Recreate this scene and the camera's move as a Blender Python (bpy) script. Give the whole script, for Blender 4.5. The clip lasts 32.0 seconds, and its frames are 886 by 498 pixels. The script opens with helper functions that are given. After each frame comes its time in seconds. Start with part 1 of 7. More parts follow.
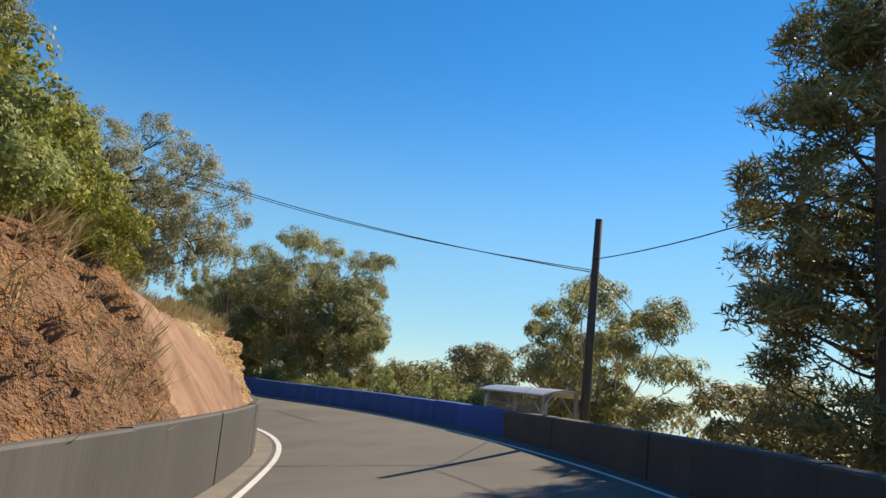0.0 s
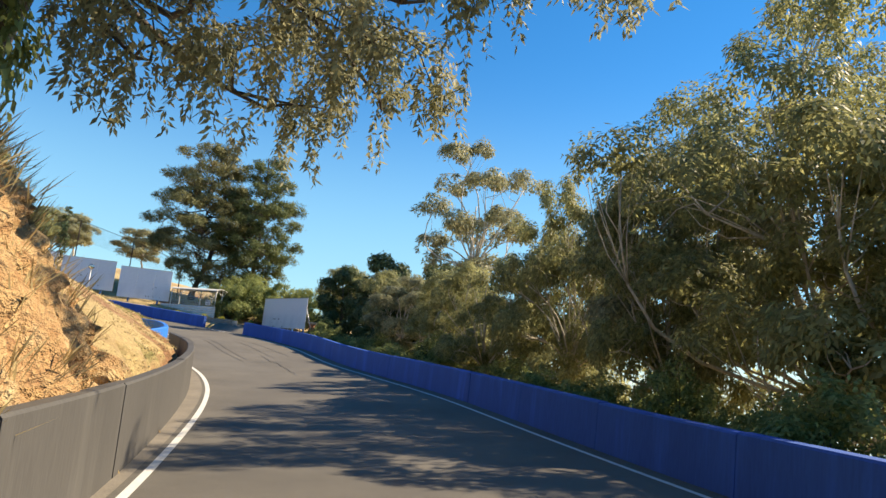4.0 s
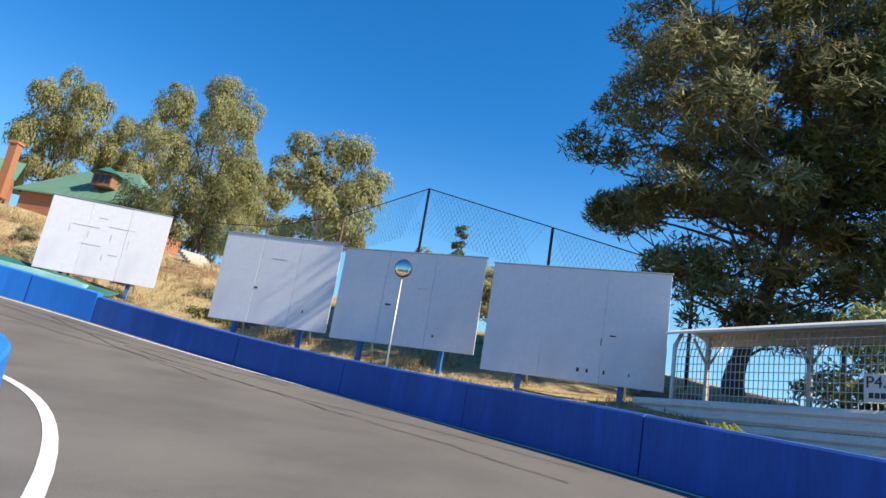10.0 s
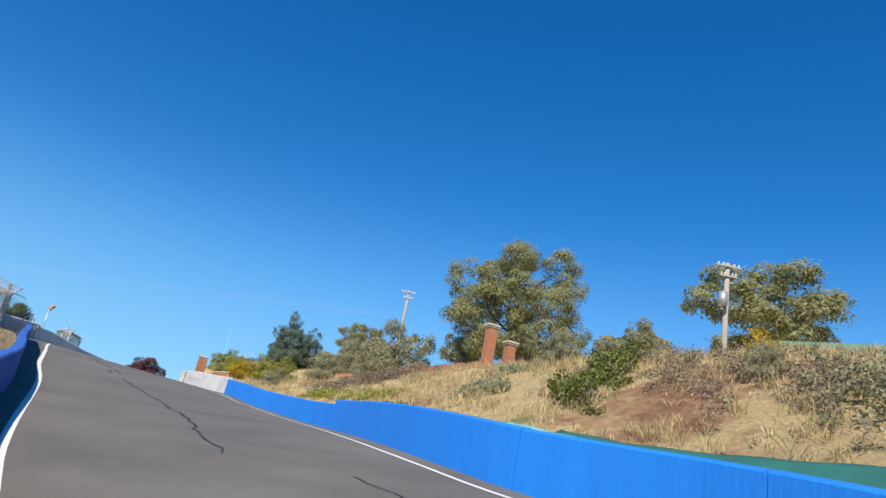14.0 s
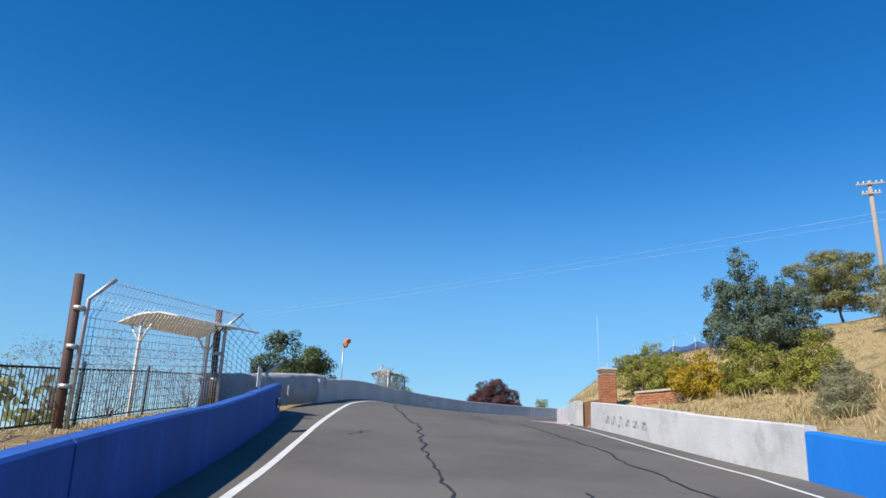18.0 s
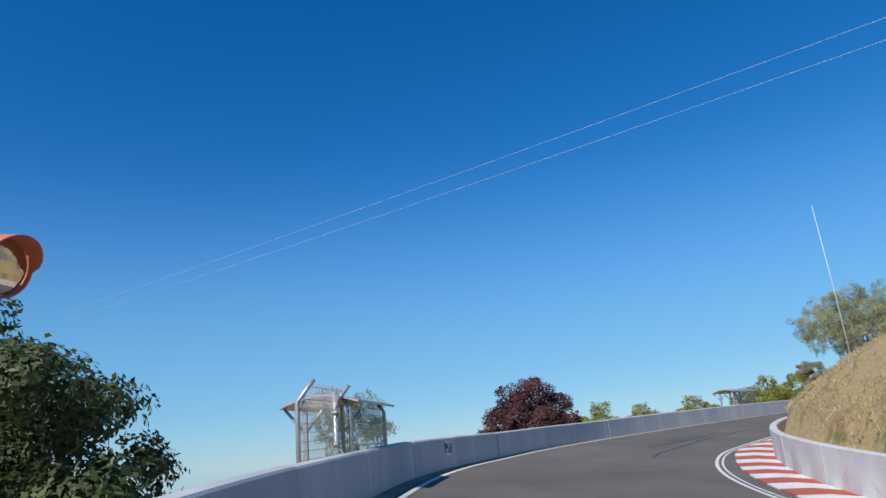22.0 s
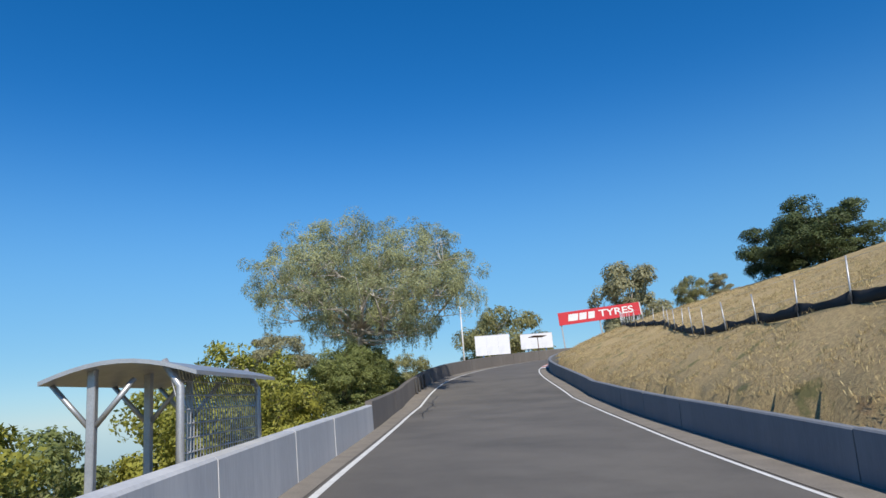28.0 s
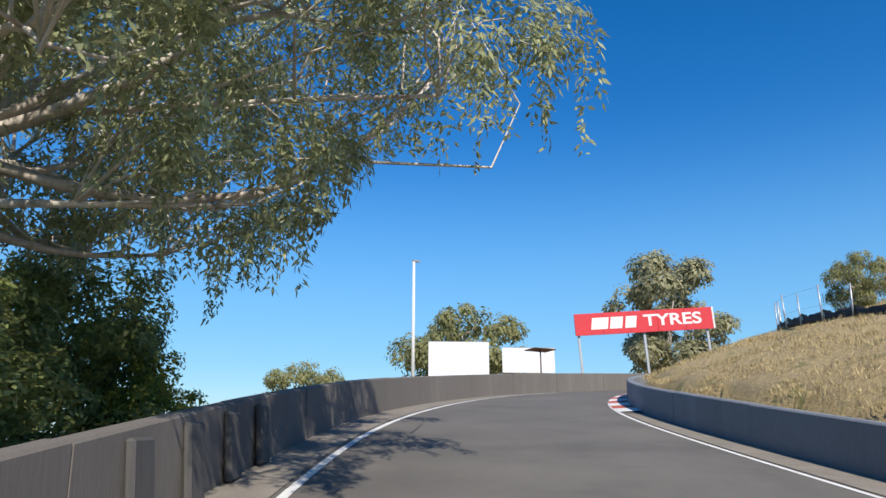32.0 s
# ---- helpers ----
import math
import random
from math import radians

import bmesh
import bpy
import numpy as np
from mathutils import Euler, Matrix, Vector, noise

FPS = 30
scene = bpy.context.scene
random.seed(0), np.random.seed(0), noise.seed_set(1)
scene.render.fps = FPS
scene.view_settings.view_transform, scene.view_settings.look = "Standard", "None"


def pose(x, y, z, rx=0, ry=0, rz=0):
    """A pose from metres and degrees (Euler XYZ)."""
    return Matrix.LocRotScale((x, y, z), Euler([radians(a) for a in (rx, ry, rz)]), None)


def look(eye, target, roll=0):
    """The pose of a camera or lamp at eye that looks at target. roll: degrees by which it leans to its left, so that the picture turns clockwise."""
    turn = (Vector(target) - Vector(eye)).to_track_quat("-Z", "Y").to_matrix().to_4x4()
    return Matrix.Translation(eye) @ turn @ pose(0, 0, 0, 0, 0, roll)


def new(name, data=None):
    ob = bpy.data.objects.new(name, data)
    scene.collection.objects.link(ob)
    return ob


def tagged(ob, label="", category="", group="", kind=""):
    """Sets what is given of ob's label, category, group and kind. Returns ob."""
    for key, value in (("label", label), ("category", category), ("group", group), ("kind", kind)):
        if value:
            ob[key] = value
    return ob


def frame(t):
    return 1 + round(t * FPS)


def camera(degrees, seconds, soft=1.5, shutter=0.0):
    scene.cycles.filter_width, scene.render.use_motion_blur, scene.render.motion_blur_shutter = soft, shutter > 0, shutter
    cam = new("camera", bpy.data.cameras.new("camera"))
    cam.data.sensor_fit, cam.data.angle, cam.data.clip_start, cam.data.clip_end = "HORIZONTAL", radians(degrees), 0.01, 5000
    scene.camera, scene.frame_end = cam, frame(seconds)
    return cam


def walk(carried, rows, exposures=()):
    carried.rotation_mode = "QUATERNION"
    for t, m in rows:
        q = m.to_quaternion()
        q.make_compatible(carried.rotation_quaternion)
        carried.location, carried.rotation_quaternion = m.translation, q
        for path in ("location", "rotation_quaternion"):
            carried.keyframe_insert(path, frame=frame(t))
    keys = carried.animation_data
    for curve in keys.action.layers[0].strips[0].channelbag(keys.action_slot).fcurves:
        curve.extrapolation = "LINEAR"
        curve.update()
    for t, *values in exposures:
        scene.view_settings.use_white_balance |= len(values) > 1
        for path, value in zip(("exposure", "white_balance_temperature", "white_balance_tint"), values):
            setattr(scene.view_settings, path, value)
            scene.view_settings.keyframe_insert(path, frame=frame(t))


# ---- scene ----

FOV = 65.73
ROWS = [
    (0.0, 0.00, 0.00, 1.70, 21.63, 11.05, -5.63),
    (0.5, -1.95, 3.91, 1.67, 22.55, 11.29, -6.12),
    (1.0, -3.95, 7.73, 1.62, 24.38, 10.99, -6.34),
    (1.5, -6.11, 11.35, 1.59, 27.51, 10.78, -7.65),
    (2.0, -8.46, 14.67, 1.55, 31.98, 10.08, -9.21),
    (2.5, -11.11, 17.73, 1.49, 37.06, 10.16, -9.67),
    (3.0, -14.05, 20.50, 1.45, 42.09, 9.95, -8.92),
    (3.5, -17.26, 23.00, 1.43, 47.84, 9.83, -8.15),
    (4.0, -20.78, 25.25, 1.40, 53.45, 9.52, -5.63),
    (4.5, -24.52, 27.22, 1.37, 57.72, 9.96, -4.62),
    (6.5, -40.26, 33.32, 1.62, 67.22, 12.42, -5.38),
    (7.0, -44.32, 34.45, 1.78, 68.99, 12.83, -5.08),
    (7.5, -48.33, 35.45, 1.97, 70.46, 13.05, -4.80),
    (8.0, -52.31, 36.27, 2.17, 72.42, 13.05, -5.25),
    (8.5, -56.26, 36.96, 2.39, 74.26, 13.39, -6.14),
    (9.0, -60.21, 37.39, 2.57, 78.64, 13.32, -6.96),
    (9.5, -64.06, 37.43, 2.71, 84.05, 13.90, -7.87),
    (10.0, -67.73, 37.05, 2.87, 91.71, 14.62, -9.20),
    (10.5, -71.23, 36.06, 3.11, 100.87, 15.81, -10.09),
    (11.0, -74.41, 34.43, 3.42, 111.59, 17.14, -10.61),
    (11.5, -77.17, 32.35, 3.76, 121.45, 18.29, -10.43),
    (12.0, -79.56, 29.73, 4.13, 133.12, 18.30, -8.26),
    (12.5, -81.42, 26.71, 4.56, 143.77, 18.91, -8.76),
    (13.0, -82.59, 23.56, 5.03, 153.73, 19.20, -9.74),
    (13.5, -83.19, 20.31, 5.54, 164.09, 19.91, -10.19),
    (14.0, -83.15, 17.04, 6.06, 174.00, 20.38, -10.48),
    (14.5, -82.68, 13.87, 6.59, 182.63, 20.04, -10.19),
    (15.0, -81.82, 10.74, 7.13, 190.96, 19.94, -9.04),
    (15.5, -80.29, 7.54, 7.62, 197.22, 19.27, -8.50),
    (17.5, -74.93, -4.62, 9.22, 201.09, 16.02, -2.97),
    (18.0, -73.35, -7.74, 9.67, 201.59, 16.25, -1.82),
    (18.5, -71.74, -10.93, 10.15, 202.16, 16.49, -1.26),
    (19.0, -70.09, -14.15, 10.62, 202.16, 16.37, 0.28),
    (19.5, -68.52, -17.34, 11.01, 201.74, 16.75, 1.52),
    (20.0, -66.97, -20.44, 11.41, 201.33, 16.94, 2.34),
    (20.5, -65.37, -23.68, 11.85, 200.70, 17.04, 2.85),
    (21.0, -63.83, -26.94, 12.27, 200.15, 17.03, 3.89),
    (21.5, -62.36, -30.17, 12.64, 199.46, 16.87, 4.35),
    (22.0, -60.95, -33.32, 12.94, 198.70, 16.19, 5.00),
    (22.5, -59.83, -36.55, 13.20, 196.40, 15.28, 5.35),
    (23.0, -58.89, -39.76, 13.39, 193.76, 14.52, 5.36),
    (23.5, -58.08, -43.01, 13.53, 190.53, 13.90, 5.13),
    (24.0, -57.43, -46.34, 13.64, 187.10, 13.24, 5.48),
    (24.5, -57.01, -49.84, 13.76, 182.85, 12.69, 5.23),
    (25.0, -56.84, -53.53, 13.85, 178.79, 12.08, 4.87),
    (25.5, -56.98, -57.40, 13.92, 173.80, 11.76, 4.17),
    (26.0, -57.40, -61.30, 14.03, 168.54, 11.75, 4.30),
    (26.5, -58.25, -65.21, 14.13, 163.00, 11.70, 3.52),
    (28.5, -65.26, -80.67, 14.60, 146.51, 11.95, 3.75),
    (29.0, -67.46, -84.39, 14.72, 144.96, 11.94, 2.51),
    (29.5, -69.71, -88.15, 14.83, 144.69, 11.83, 1.46),
    (30.0, -72.02, -91.92, 14.93, 144.37, 12.01, 0.83),
    (30.5, -74.39, -95.70, 15.05, 144.10, 12.03, 0.47),
    (31.0, -76.80, -99.47, 15.19, 144.12, 12.70, -0.06),
    (31.5, -79.24, -103.23, 15.38, 143.75, 13.47, 0.03),
    (32.0, -81.73, -106.95, 15.60, 143.24, 14.14, 0.07),
]

cam = camera(FOV, 32.0)
walk(cam, [(t, pose(x, y, z, 90 + pitch, roll, yaw)) for t, x, y, z, yaw, pitch, roll in ROWS], exposures=[(0, 0.55, 8300, 10), (4, 0.98, 8700, 10), (7, 0.95, 7500, 10), (9, 0.95, 7400, 10), (11, 0.78, 7000, 10), (13, 0.56, 6850, 10), (15, 0.45, 6700, 10), (19, 0.36, 6650, 10), (21, 0.22, 6500, 10), (25, 0.02, 6450, 10), (27, 0.18, 6550, 10), (30, 0.18, 6600, 10), (32, 0.42, 6650, 10)])

# ---- sky and sun ----
SUN_UP, SUN_TURN = math.radians(42), math.radians(71)  # height, and angle from +x towards +y
world = bpy.data.worlds.new("sky")
scene.world = world
world.use_nodes = True
wn = world.node_tree.nodes
sky = wn.new("ShaderNodeTexSky")
sky.sky_type, sky.sun_disc = "NISHITA", False
sky.sun_elevation, sky.sun_rotation = SUN_UP, math.pi / 2 - SUN_TURN
sky.altitude, sky.air_density, sky.dust_density, sky.ozone_density = 900, 1.0, 0.0, 4.5
deep = wn.new("ShaderNodeHueSaturation")
deep.inputs["Saturation"].default_value, deep.inputs["Hue"].default_value = 1.33, 0.503
world.node_tree.links.new(sky.outputs[0], deep.inputs["Color"])
# pale blue haze low in the sky
where, low, hazy = wn.new("ShaderNodeTexCoord"), wn.new("ShaderNodeMapRange"), wn.new("ShaderNodeMix")
split = wn.new("ShaderNodeSeparateXYZ")
hazy.data_type = "RGBA"
hazy.inputs[7].default_value = (1.25, 3.05, 4.75, 1)
low.inputs[1].default_value, low.inputs[2].default_value, low.inputs[3].default_value, low.inputs[4].default_value = 0.0, 0.46, 0.72, 0.0
low.interpolation_type = "SMOOTHERSTEP"
world.node_tree.links.new(where.outputs["Generated"], split.inputs[0])
world.node_tree.links.new(split.outputs[2], low.inputs[0])
world.node_tree.links.new(low.outputs[0], hazy.inputs[0])
world.node_tree.links.new(deep.outputs[0], hazy.inputs[6])
world.node_tree.links.new(hazy.outputs[2], wn["Background"].inputs[0])
wn["Background"].inputs[1].default_value = 0.128
lamp = bpy.data.lights.new("sun", "SUN")
lamp.energy, lamp.angle, lamp.color = 4.6, math.radians(0.55), (1.0, 0.94, 0.85)
sun = new("sun", lamp)
sun.matrix_world = look((0, 0, 0), (-math.cos(SUN_UP) * math.cos(SUN_TURN), -math.cos(SUN_UP) * math.sin(SUN_TURN), -math.sin(SUN_UP)))

# ---- the lie of the land: the road follows the driven line, 1.7 m below the eye ----
RIDE = 1.7
DRIVEN = np.array(ROWS)


def eye_at(t):
    """Place of the driven line at time-like station t, by smooth interpolation."""
    k = int(np.clip(np.searchsorted(DRIVEN[:, 0], t, side="right") - 1, 0, len(DRIVEN) - 2))
    tk, pk = DRIVEN[:, 0], DRIVEN[:, 1:4]

    def slope(j):
        if j == 0:
            return (pk[1] - pk[0]) / (tk[1] - tk[0])
        if j == len(DRIVEN) - 1:
            return (pk[-1] - pk[-2]) / (tk[-1] - tk[-2])
        h0, h1 = tk[j] - tk[j - 1], tk[j + 1] - tk[j]
        return ((pk[j] - pk[j - 1]) / h0 * h1 + (pk[j + 1] - pk[j]) / h1 * h0) / (h0 + h1)

    h = tk[k + 1] - tk[k]
    a = (t - tk[k]) / h
    return ((2 * a**3 - 3 * a * a + 1) * pk[k] + (a**3 - 2 * a * a + a) * h * slope(k)
            + (-2 * a**3 + 3 * a * a) * pk[k + 1] + (a**3 - a * a) * h * slope(k + 1))


def road_line():
    """Stations every 0.1 from -3 to 40: centre, unit way to the right (banked), unit way ahead."""
    ts = np.arange(0, 32.001, 0.1)
    eyes = np.array([eye_at(t) for t in ts])
    bank = np.interp(ts, DRIVEN[:, 0], np.radians(DRIVEN[:, 6])) + math.radians(1.0)
    bank = np.convolve(np.pad(bank, 7, mode="edge"), np.ones(15) / 15, "valid")
    ahead = np.gradient(eyes, axis=0)
    ahead /= np.linalg.norm(ahead, axis=1)[:, None]
    # before the start, straight; past the end, a right-hand bend that climbs
    back = [eyes[0] - ahead[0] * 0.85 * n for n in range(30, 0, -1)]
    heading = math.atan2(ahead[-1][1], ahead[-1][0])
    on, place = [], eyes[-1].copy()
    for n in range(1, 81):
        s = n * 0.85
        heading -= np.interp(s, [2, 12, 22, 32, 60], [0.001, 0.007, 0.020, 0.045, 0.045]) * 0.85
        place = place + 0.85 * np.array([math.cos(heading), math.sin(heading), np.interp(s, [0, 30, 45, 60], [0.105, 0.075, 0.03, 0.0])])
        on.append(place)
    eyes = np.vstack([back, eyes, on])
    bank = np.concatenate([np.full(30, bank[0]), bank, np.full(80, bank[-1])])
    ts = np.concatenate([-0.1 * np.arange(30, 0, -1), ts, 32 + 0.1 * np.arange(1, 81)])
    ahead = np.gradient(eyes, axis=0)
    ahead /= np.linalg.norm(ahead, axis=1)[:, None]
    flat = ahead[:, :2] / np.linalg.norm(ahead[:, :2], axis=1)[:, None]
    right = np.column_stack([flat[:, 1] * np.cos(bank), -flat[:, 0] * np.cos(bank), -np.sin(bank)])
    up = np.cross(right, ahead)
    up /= np.linalg.norm(up, axis=1)[:, None]
    return ts, eyes - up * RIDE, right, ahead


ST, CEN, RIGHT, AHEAD = road_line()
# the hairpin lies flatter than the car leans: its inner side is lifted
LIFT = 0.7 * np.interp(ST, [8.5, 9.1, 11.2, 13.0], [0, 1, 1, 0])
LIFT = np.convolve(np.pad(LIFT, 3, mode="edge"), np.ones(7) / 7, "valid")
CEN[:, 2] += LIFT * 5.6 / 6.9
RIGHT[:, 2] -= LIFT / 6.9
# by the gateway the road is flatter than the car leans
RIGHT[:, 2] += 0.042 * np.interp(ST, [18.6, 19.6, 21.8, 22.8], [0, 1, 1, 0])


def ramp(pairs):
    """A curve through (station, value) pairs, eased over neighbours."""
    a, b = zip(*pairs)
    v = np.interp(ST, a, b)
    return np.convolve(np.pad(v, 4, mode="edge"), np.ones(9) / 9, "valid")


LEFT_WALL = ramp([(-3, -3.3), (0, -3.2), (1.4, -2.6), (1.9, -2.15), (2.5, -1.72), (2.9, -1.58), (3.2, -1.72), (3.8, -2.2), (5, -2.45), (5.8, -2.5), (7.3, -2.0), (8.3, -2.35), (8.5, -2.6),
                  (8.75, -2.1), (9.2, -1.8), (9.7, -1.8), (10.7, -1.87), (11.2, -1.9), (12, -1.8), (13.5, -2.3), (15, -2.4), (16.2, -2.3), (17.8, -2.6),
                  (19, -2.4), (20.6, -2.5), (21, -2.9), (21.6, -2.3), (22.2, -2.1), (23.8, -1.95), (24.4, -2.2), (28, -2.1), (31.2, -2.45), (32, -2.58), (33, -2.4), (34.3, -1.95), (35, -1.2), (36, -0.5), (40, -0.3)])
# the inner wall's near end swings away from the road
for _u, _lat in ((8.5, -3.2), (8.6, -4.35), (8.7, -3.95), (8.8, -3.1), (8.9, -2.3), (9.0, -1.9)):
    LEFT_WALL[int(round((_u + 3) * 10))] = _lat
LEFT_LINE = ramp([(-3, -2.5), (1.3, -2.05), (2.1, -1.42), (2.4, -1.15), (2.7, -0.95), (3.1, -1.12), (3.5, -1.42), (4.1, -1.98), (4.6, -2.12), (5.6, -2.1), (6.2, -1.82), (7.1, -1.5), (8.1, -2.0), (8.6, -1.6), (9.0, -1.35), (9.6, -1.3),
                  (10.4, -1.33), (11.2, -1.42), (12, -1.3), (13.5, -1.5), (15, -1.8), (16.2, -1.85), (17.9, -2.0), (19, -1.65), (20.9, -1.4), (23.6, -1.4), (25, -1.85), (30, -1.7), (31.5, -1.75), (32.3, -1.6), (32.9, -1.5), (33.4, -1.35), (34.0, -1.05), (34.8, -0.4), (36, 0.2), (40, 0.3)])
RIGHT_LINE = ramp([(-3, 4.9), (1.2, 4.5), (1.7, 4.0), (2.1, 3.75), (3.1, 3.7), (3.8, 4.4), (4.6, 5.1), (5.6, 5.1), (6.7, 5.5), (8.1, 4.7), (8.5, 4.9), (9.1, 5.3), (9.9, 5.75),
                   (10.5, 6.0), (10.9, 5.5), (11.5, 5.7), (12.2, 5.95), (13.0, 5.9), (13.6, 5.4), (14, 4.8), (15.6, 4.3), (16.4, 4.7), (17.1, 5.4), (18.2, 6.1), (19.3, 6.3), (20, 6.45), (21.5, 6.55),
                   (22.5, 6.75), (23.5, 6.2), (24.8, 5.2), (25.8, 4.9), (26.7, 5.3), (27.6, 5.4), (29.5, 5.3), (30.6, 5.75), (31.4, 6.0), (32.3, 6.05), (33.1, 5.8), (33.8, 5.5), (34.5, 5.2), (36, 4.8), (40, 4.8)])
RIGHT_WALL = ramp([(-3, 5.3), (1.2, 4.8), (1.7, 4.5), (2.1, 4.4), (3.1, 4.4), (3.8, 4.85), (4.6, 5.4), (5.6, 5.5), (6.7, 6.0), (8.1, 5.3), (8.5, 5.5), (9.1, 6.0), (9.9, 6.6),
                   (10.5, 6.3), (10.9, 5.75), (11.5, 5.95), (12.2, 6.2), (13.0, 6.2), (13.6, 5.7), (14, 5.05), (14.7, 5.2), (15.6, 4.8), (16.4, 5.4), (17.2, 6.3), (18.2, 6.95), (19.3, 7.12), (20, 7.22), (21.6, 7.35), (22.2, 7.6),
                   (23, 7.9), (24.9, 7.0), (26.8, 6.4), (28.6, 6.2), (30.6, 6.55), (31.3, 6.9), (32.1, 7.05), (33.1, 6.75), (34.1, 6.15), (35, 5.7), (36, 5.4), (40, 5.5)])


def at(u, lateral=0.0, height=0.0):
    """A place by station, metres to the right of the driven line and metres above the road there."""
    k = (u - ST[0]) / 0.1
    i = int(np.clip(math.floor(k), 0, len(ST) - 2))
    a = k - i
    c = CEN[i] * (1 - a) + CEN[i + 1] * a
    r = RIGHT[i] * (1 - a) + RIGHT[i + 1] * a
    q = c + r * lateral
    return np.array([q[0], q[1], q[2] + height])


# heights beyond the walls, by distance past the wall, for stretches of the road
DIST = np.array([0, 1, 3, 6, 12, 25, 50, 100, 200.0])
LEFT_SHAPES = [(-3, [1.0, 1.2, 2.3, 3.9, 6.4, 9, 11, 13, 14]), (3.6, [1.0, 1.2, 2.2, 3.8, 6.4, 9, 11, 13, 14]), (5.2, [1.0, 1.4, 2.8, 4.5, 6.2, 8, 9, 10, 10]),
               (8.6, [.7, 1.0, 1.8, 3.0, 4.2, 5, 6, 6, 6]), (11, [.75, .9, 1.3, 1.9, 2.6, 3, 3, 3, 3]), (14, [.8, .85, .95, 1.2, 1.6, 1, -3, -6, -8]),
               (17.5, [.6, .6, .65, .8, .9, -1, -6, -10, -12]), (20, [.3, .3, .2, 0, -.6, -4, -10, -20, -30]), (22, [.3, .2, -.4, -1.4, -3.5, -9, -20, -36, -50]),
               (40, [.3, .2, -.4, -1.2, -3, -8, -18, -34, -50])]
RIGHT_SHAPES = [(-3, [.2, .1, -.6, -2, -5, -11, -20, -32, -45]), (9.0, [.2, .1, -.4, -1.3, -3.5, -8, -16, -28, -40]), (10.3, [.3, .3, .3, .4, .4, .3, -1, -3, -6]),
                (11, [.4, .5, .8, 1.2, 2.0, 3.4, 4.5, 5, 6]), (13, [.6, .8, 1.5, 2.8, 4.1, 4.9, 6.0, 7, 8]), (15, [.6, .9, 1.9, 3.5, 4.9, 5.8, 6.8, 8, 9]),
                (18, [.5, .6, 1.6, 3.2, 4.8, 5.6, 8, 10, 12]), (19.5, [.45, .5, .9, 2.0, 3.8, 5.4, 8, 11, 13]), (21, [.4, .45, .7, 1.4, 3.0, 6.0, 9, 12, 14]), (21.9, [.4, .5, .9, 1.8, 3.8, 6.2, 9, 12, 14]), (22.5, [.75, 1.6, 2.9, 3.7, 4.7, 6.4, 9, 12, 14]),
                (26, [.75, 1.7, 3.1, 4.1, 5.3, 8, 13, 18, 20]), (30, [.75, 1.1, 2.2, 3.5, 5.1, 10, 16, 22, 24]), (33, [.75, 1.0, 1.8, 2.7, 4.0, 7, 12, 16, 18]),
                (40, [.7, .8, 1.2, 1.8, 2.6, 4, 6, 8, 8])]


def shape_table(shapes):
    us = [u for u, _ in shapes]
    return np.column_stack([np.interp(ST, us, [s[j] for _, s in shapes]) for j in range(len(DIST))])


LEFT_TABLE, RIGHT_TABLE = shape_table(LEFT_SHAPES), shape_table(RIGHT_SHAPES)
PICK = np.arange(0, len(ST), 3)


def ground_height(xy):
    """Height of the land at places xy (n, 2), and whether each lies in the road's corridor."""
    xy = np.asarray(xy, float)
    total, weights = np.zeros(len(xy)), np.zeros(len(xy))
    inside, floor_z = np.zeros(len(xy), bool), np.full(len(xy), 1e9)
    best = np.full(len(xy), 1e9)
    for i in PICK:
        d = xy - CEN[i, :2]
        r2 = RIGHT[i, :2] / np.linalg.norm(RIGHT[i, :2])
        lat = d @ r2
        along = d[:, 0] * -r2[1] + d[:, 1] * r2[0]
        dist = np.hypot(d[:, 0], d[:, 1])
        right = lat > 0
        edge = np.where(right, RIGHT_WALL[i] + 0.2, -LEFT_WALL[i] + 0.2)
        past = np.maximum(np.hypot(np.maximum(np.abs(lat) - edge, 0), np.where(np.abs(lat) < edge, 0, 0) * along), 0)
        rest = np.maximum(dist - edge, 0)
        zl, zr = np.interp(rest, DIST, LEFT_TABLE[i]), np.interp(rest, DIST, RIGHT_TABLE[i])
        slope = RIGHT[i, 2] / math.hypot(*RIGHT[i, :2])
        zedge = CEN[i, 2] + slope * np.clip(lat, LEFT_WALL[i], RIGHT_WALL[i])
        w = 1.0 / (rest + 0.3) ** 4 / (1 + (along / (dist + 0.5)) ** 2 * 6)
        total += w * (zedge + np.where(right, zr, zl))
        weights += w
        hit = (np.abs(along) < 1.9) & (lat > LEFT_WALL[i] - 0.65) & (lat < RIGHT_WALL[i] + 0.65)
        inside |= hit
        floor_z = np.where(hit, np.minimum(floor_z, zedge), floor_z)
        best = np.minimum(best, dist)
    z = total / weights
    z = np.where(inside, floor_z - 0.35, z)
    # far country: falls to the plains, with low ridges
    far = np.clip((best - 120) / 500, 0, 1)
    far = far * far * (3 - 2 * far)
    x, y = xy[:, 0], xy[:, 1]
    ridge = 14 * np.sin(x / 410 + 1.3) * np.sin(y / 530 + 0.4) + 8 * np.sin(x / 170 - y / 230)
    rim = np.clip((np.hypot(x, y) - 2500) / 2200, 0, 1) ** 2 * (70 + 35 * np.sin(np.arctan2(y, x) * 7) + 20 * np.sin(np.arctan2(y, x) * 17 + 1))
    return z * (1 - far) + (-120 + ridge + rim) * far, inside

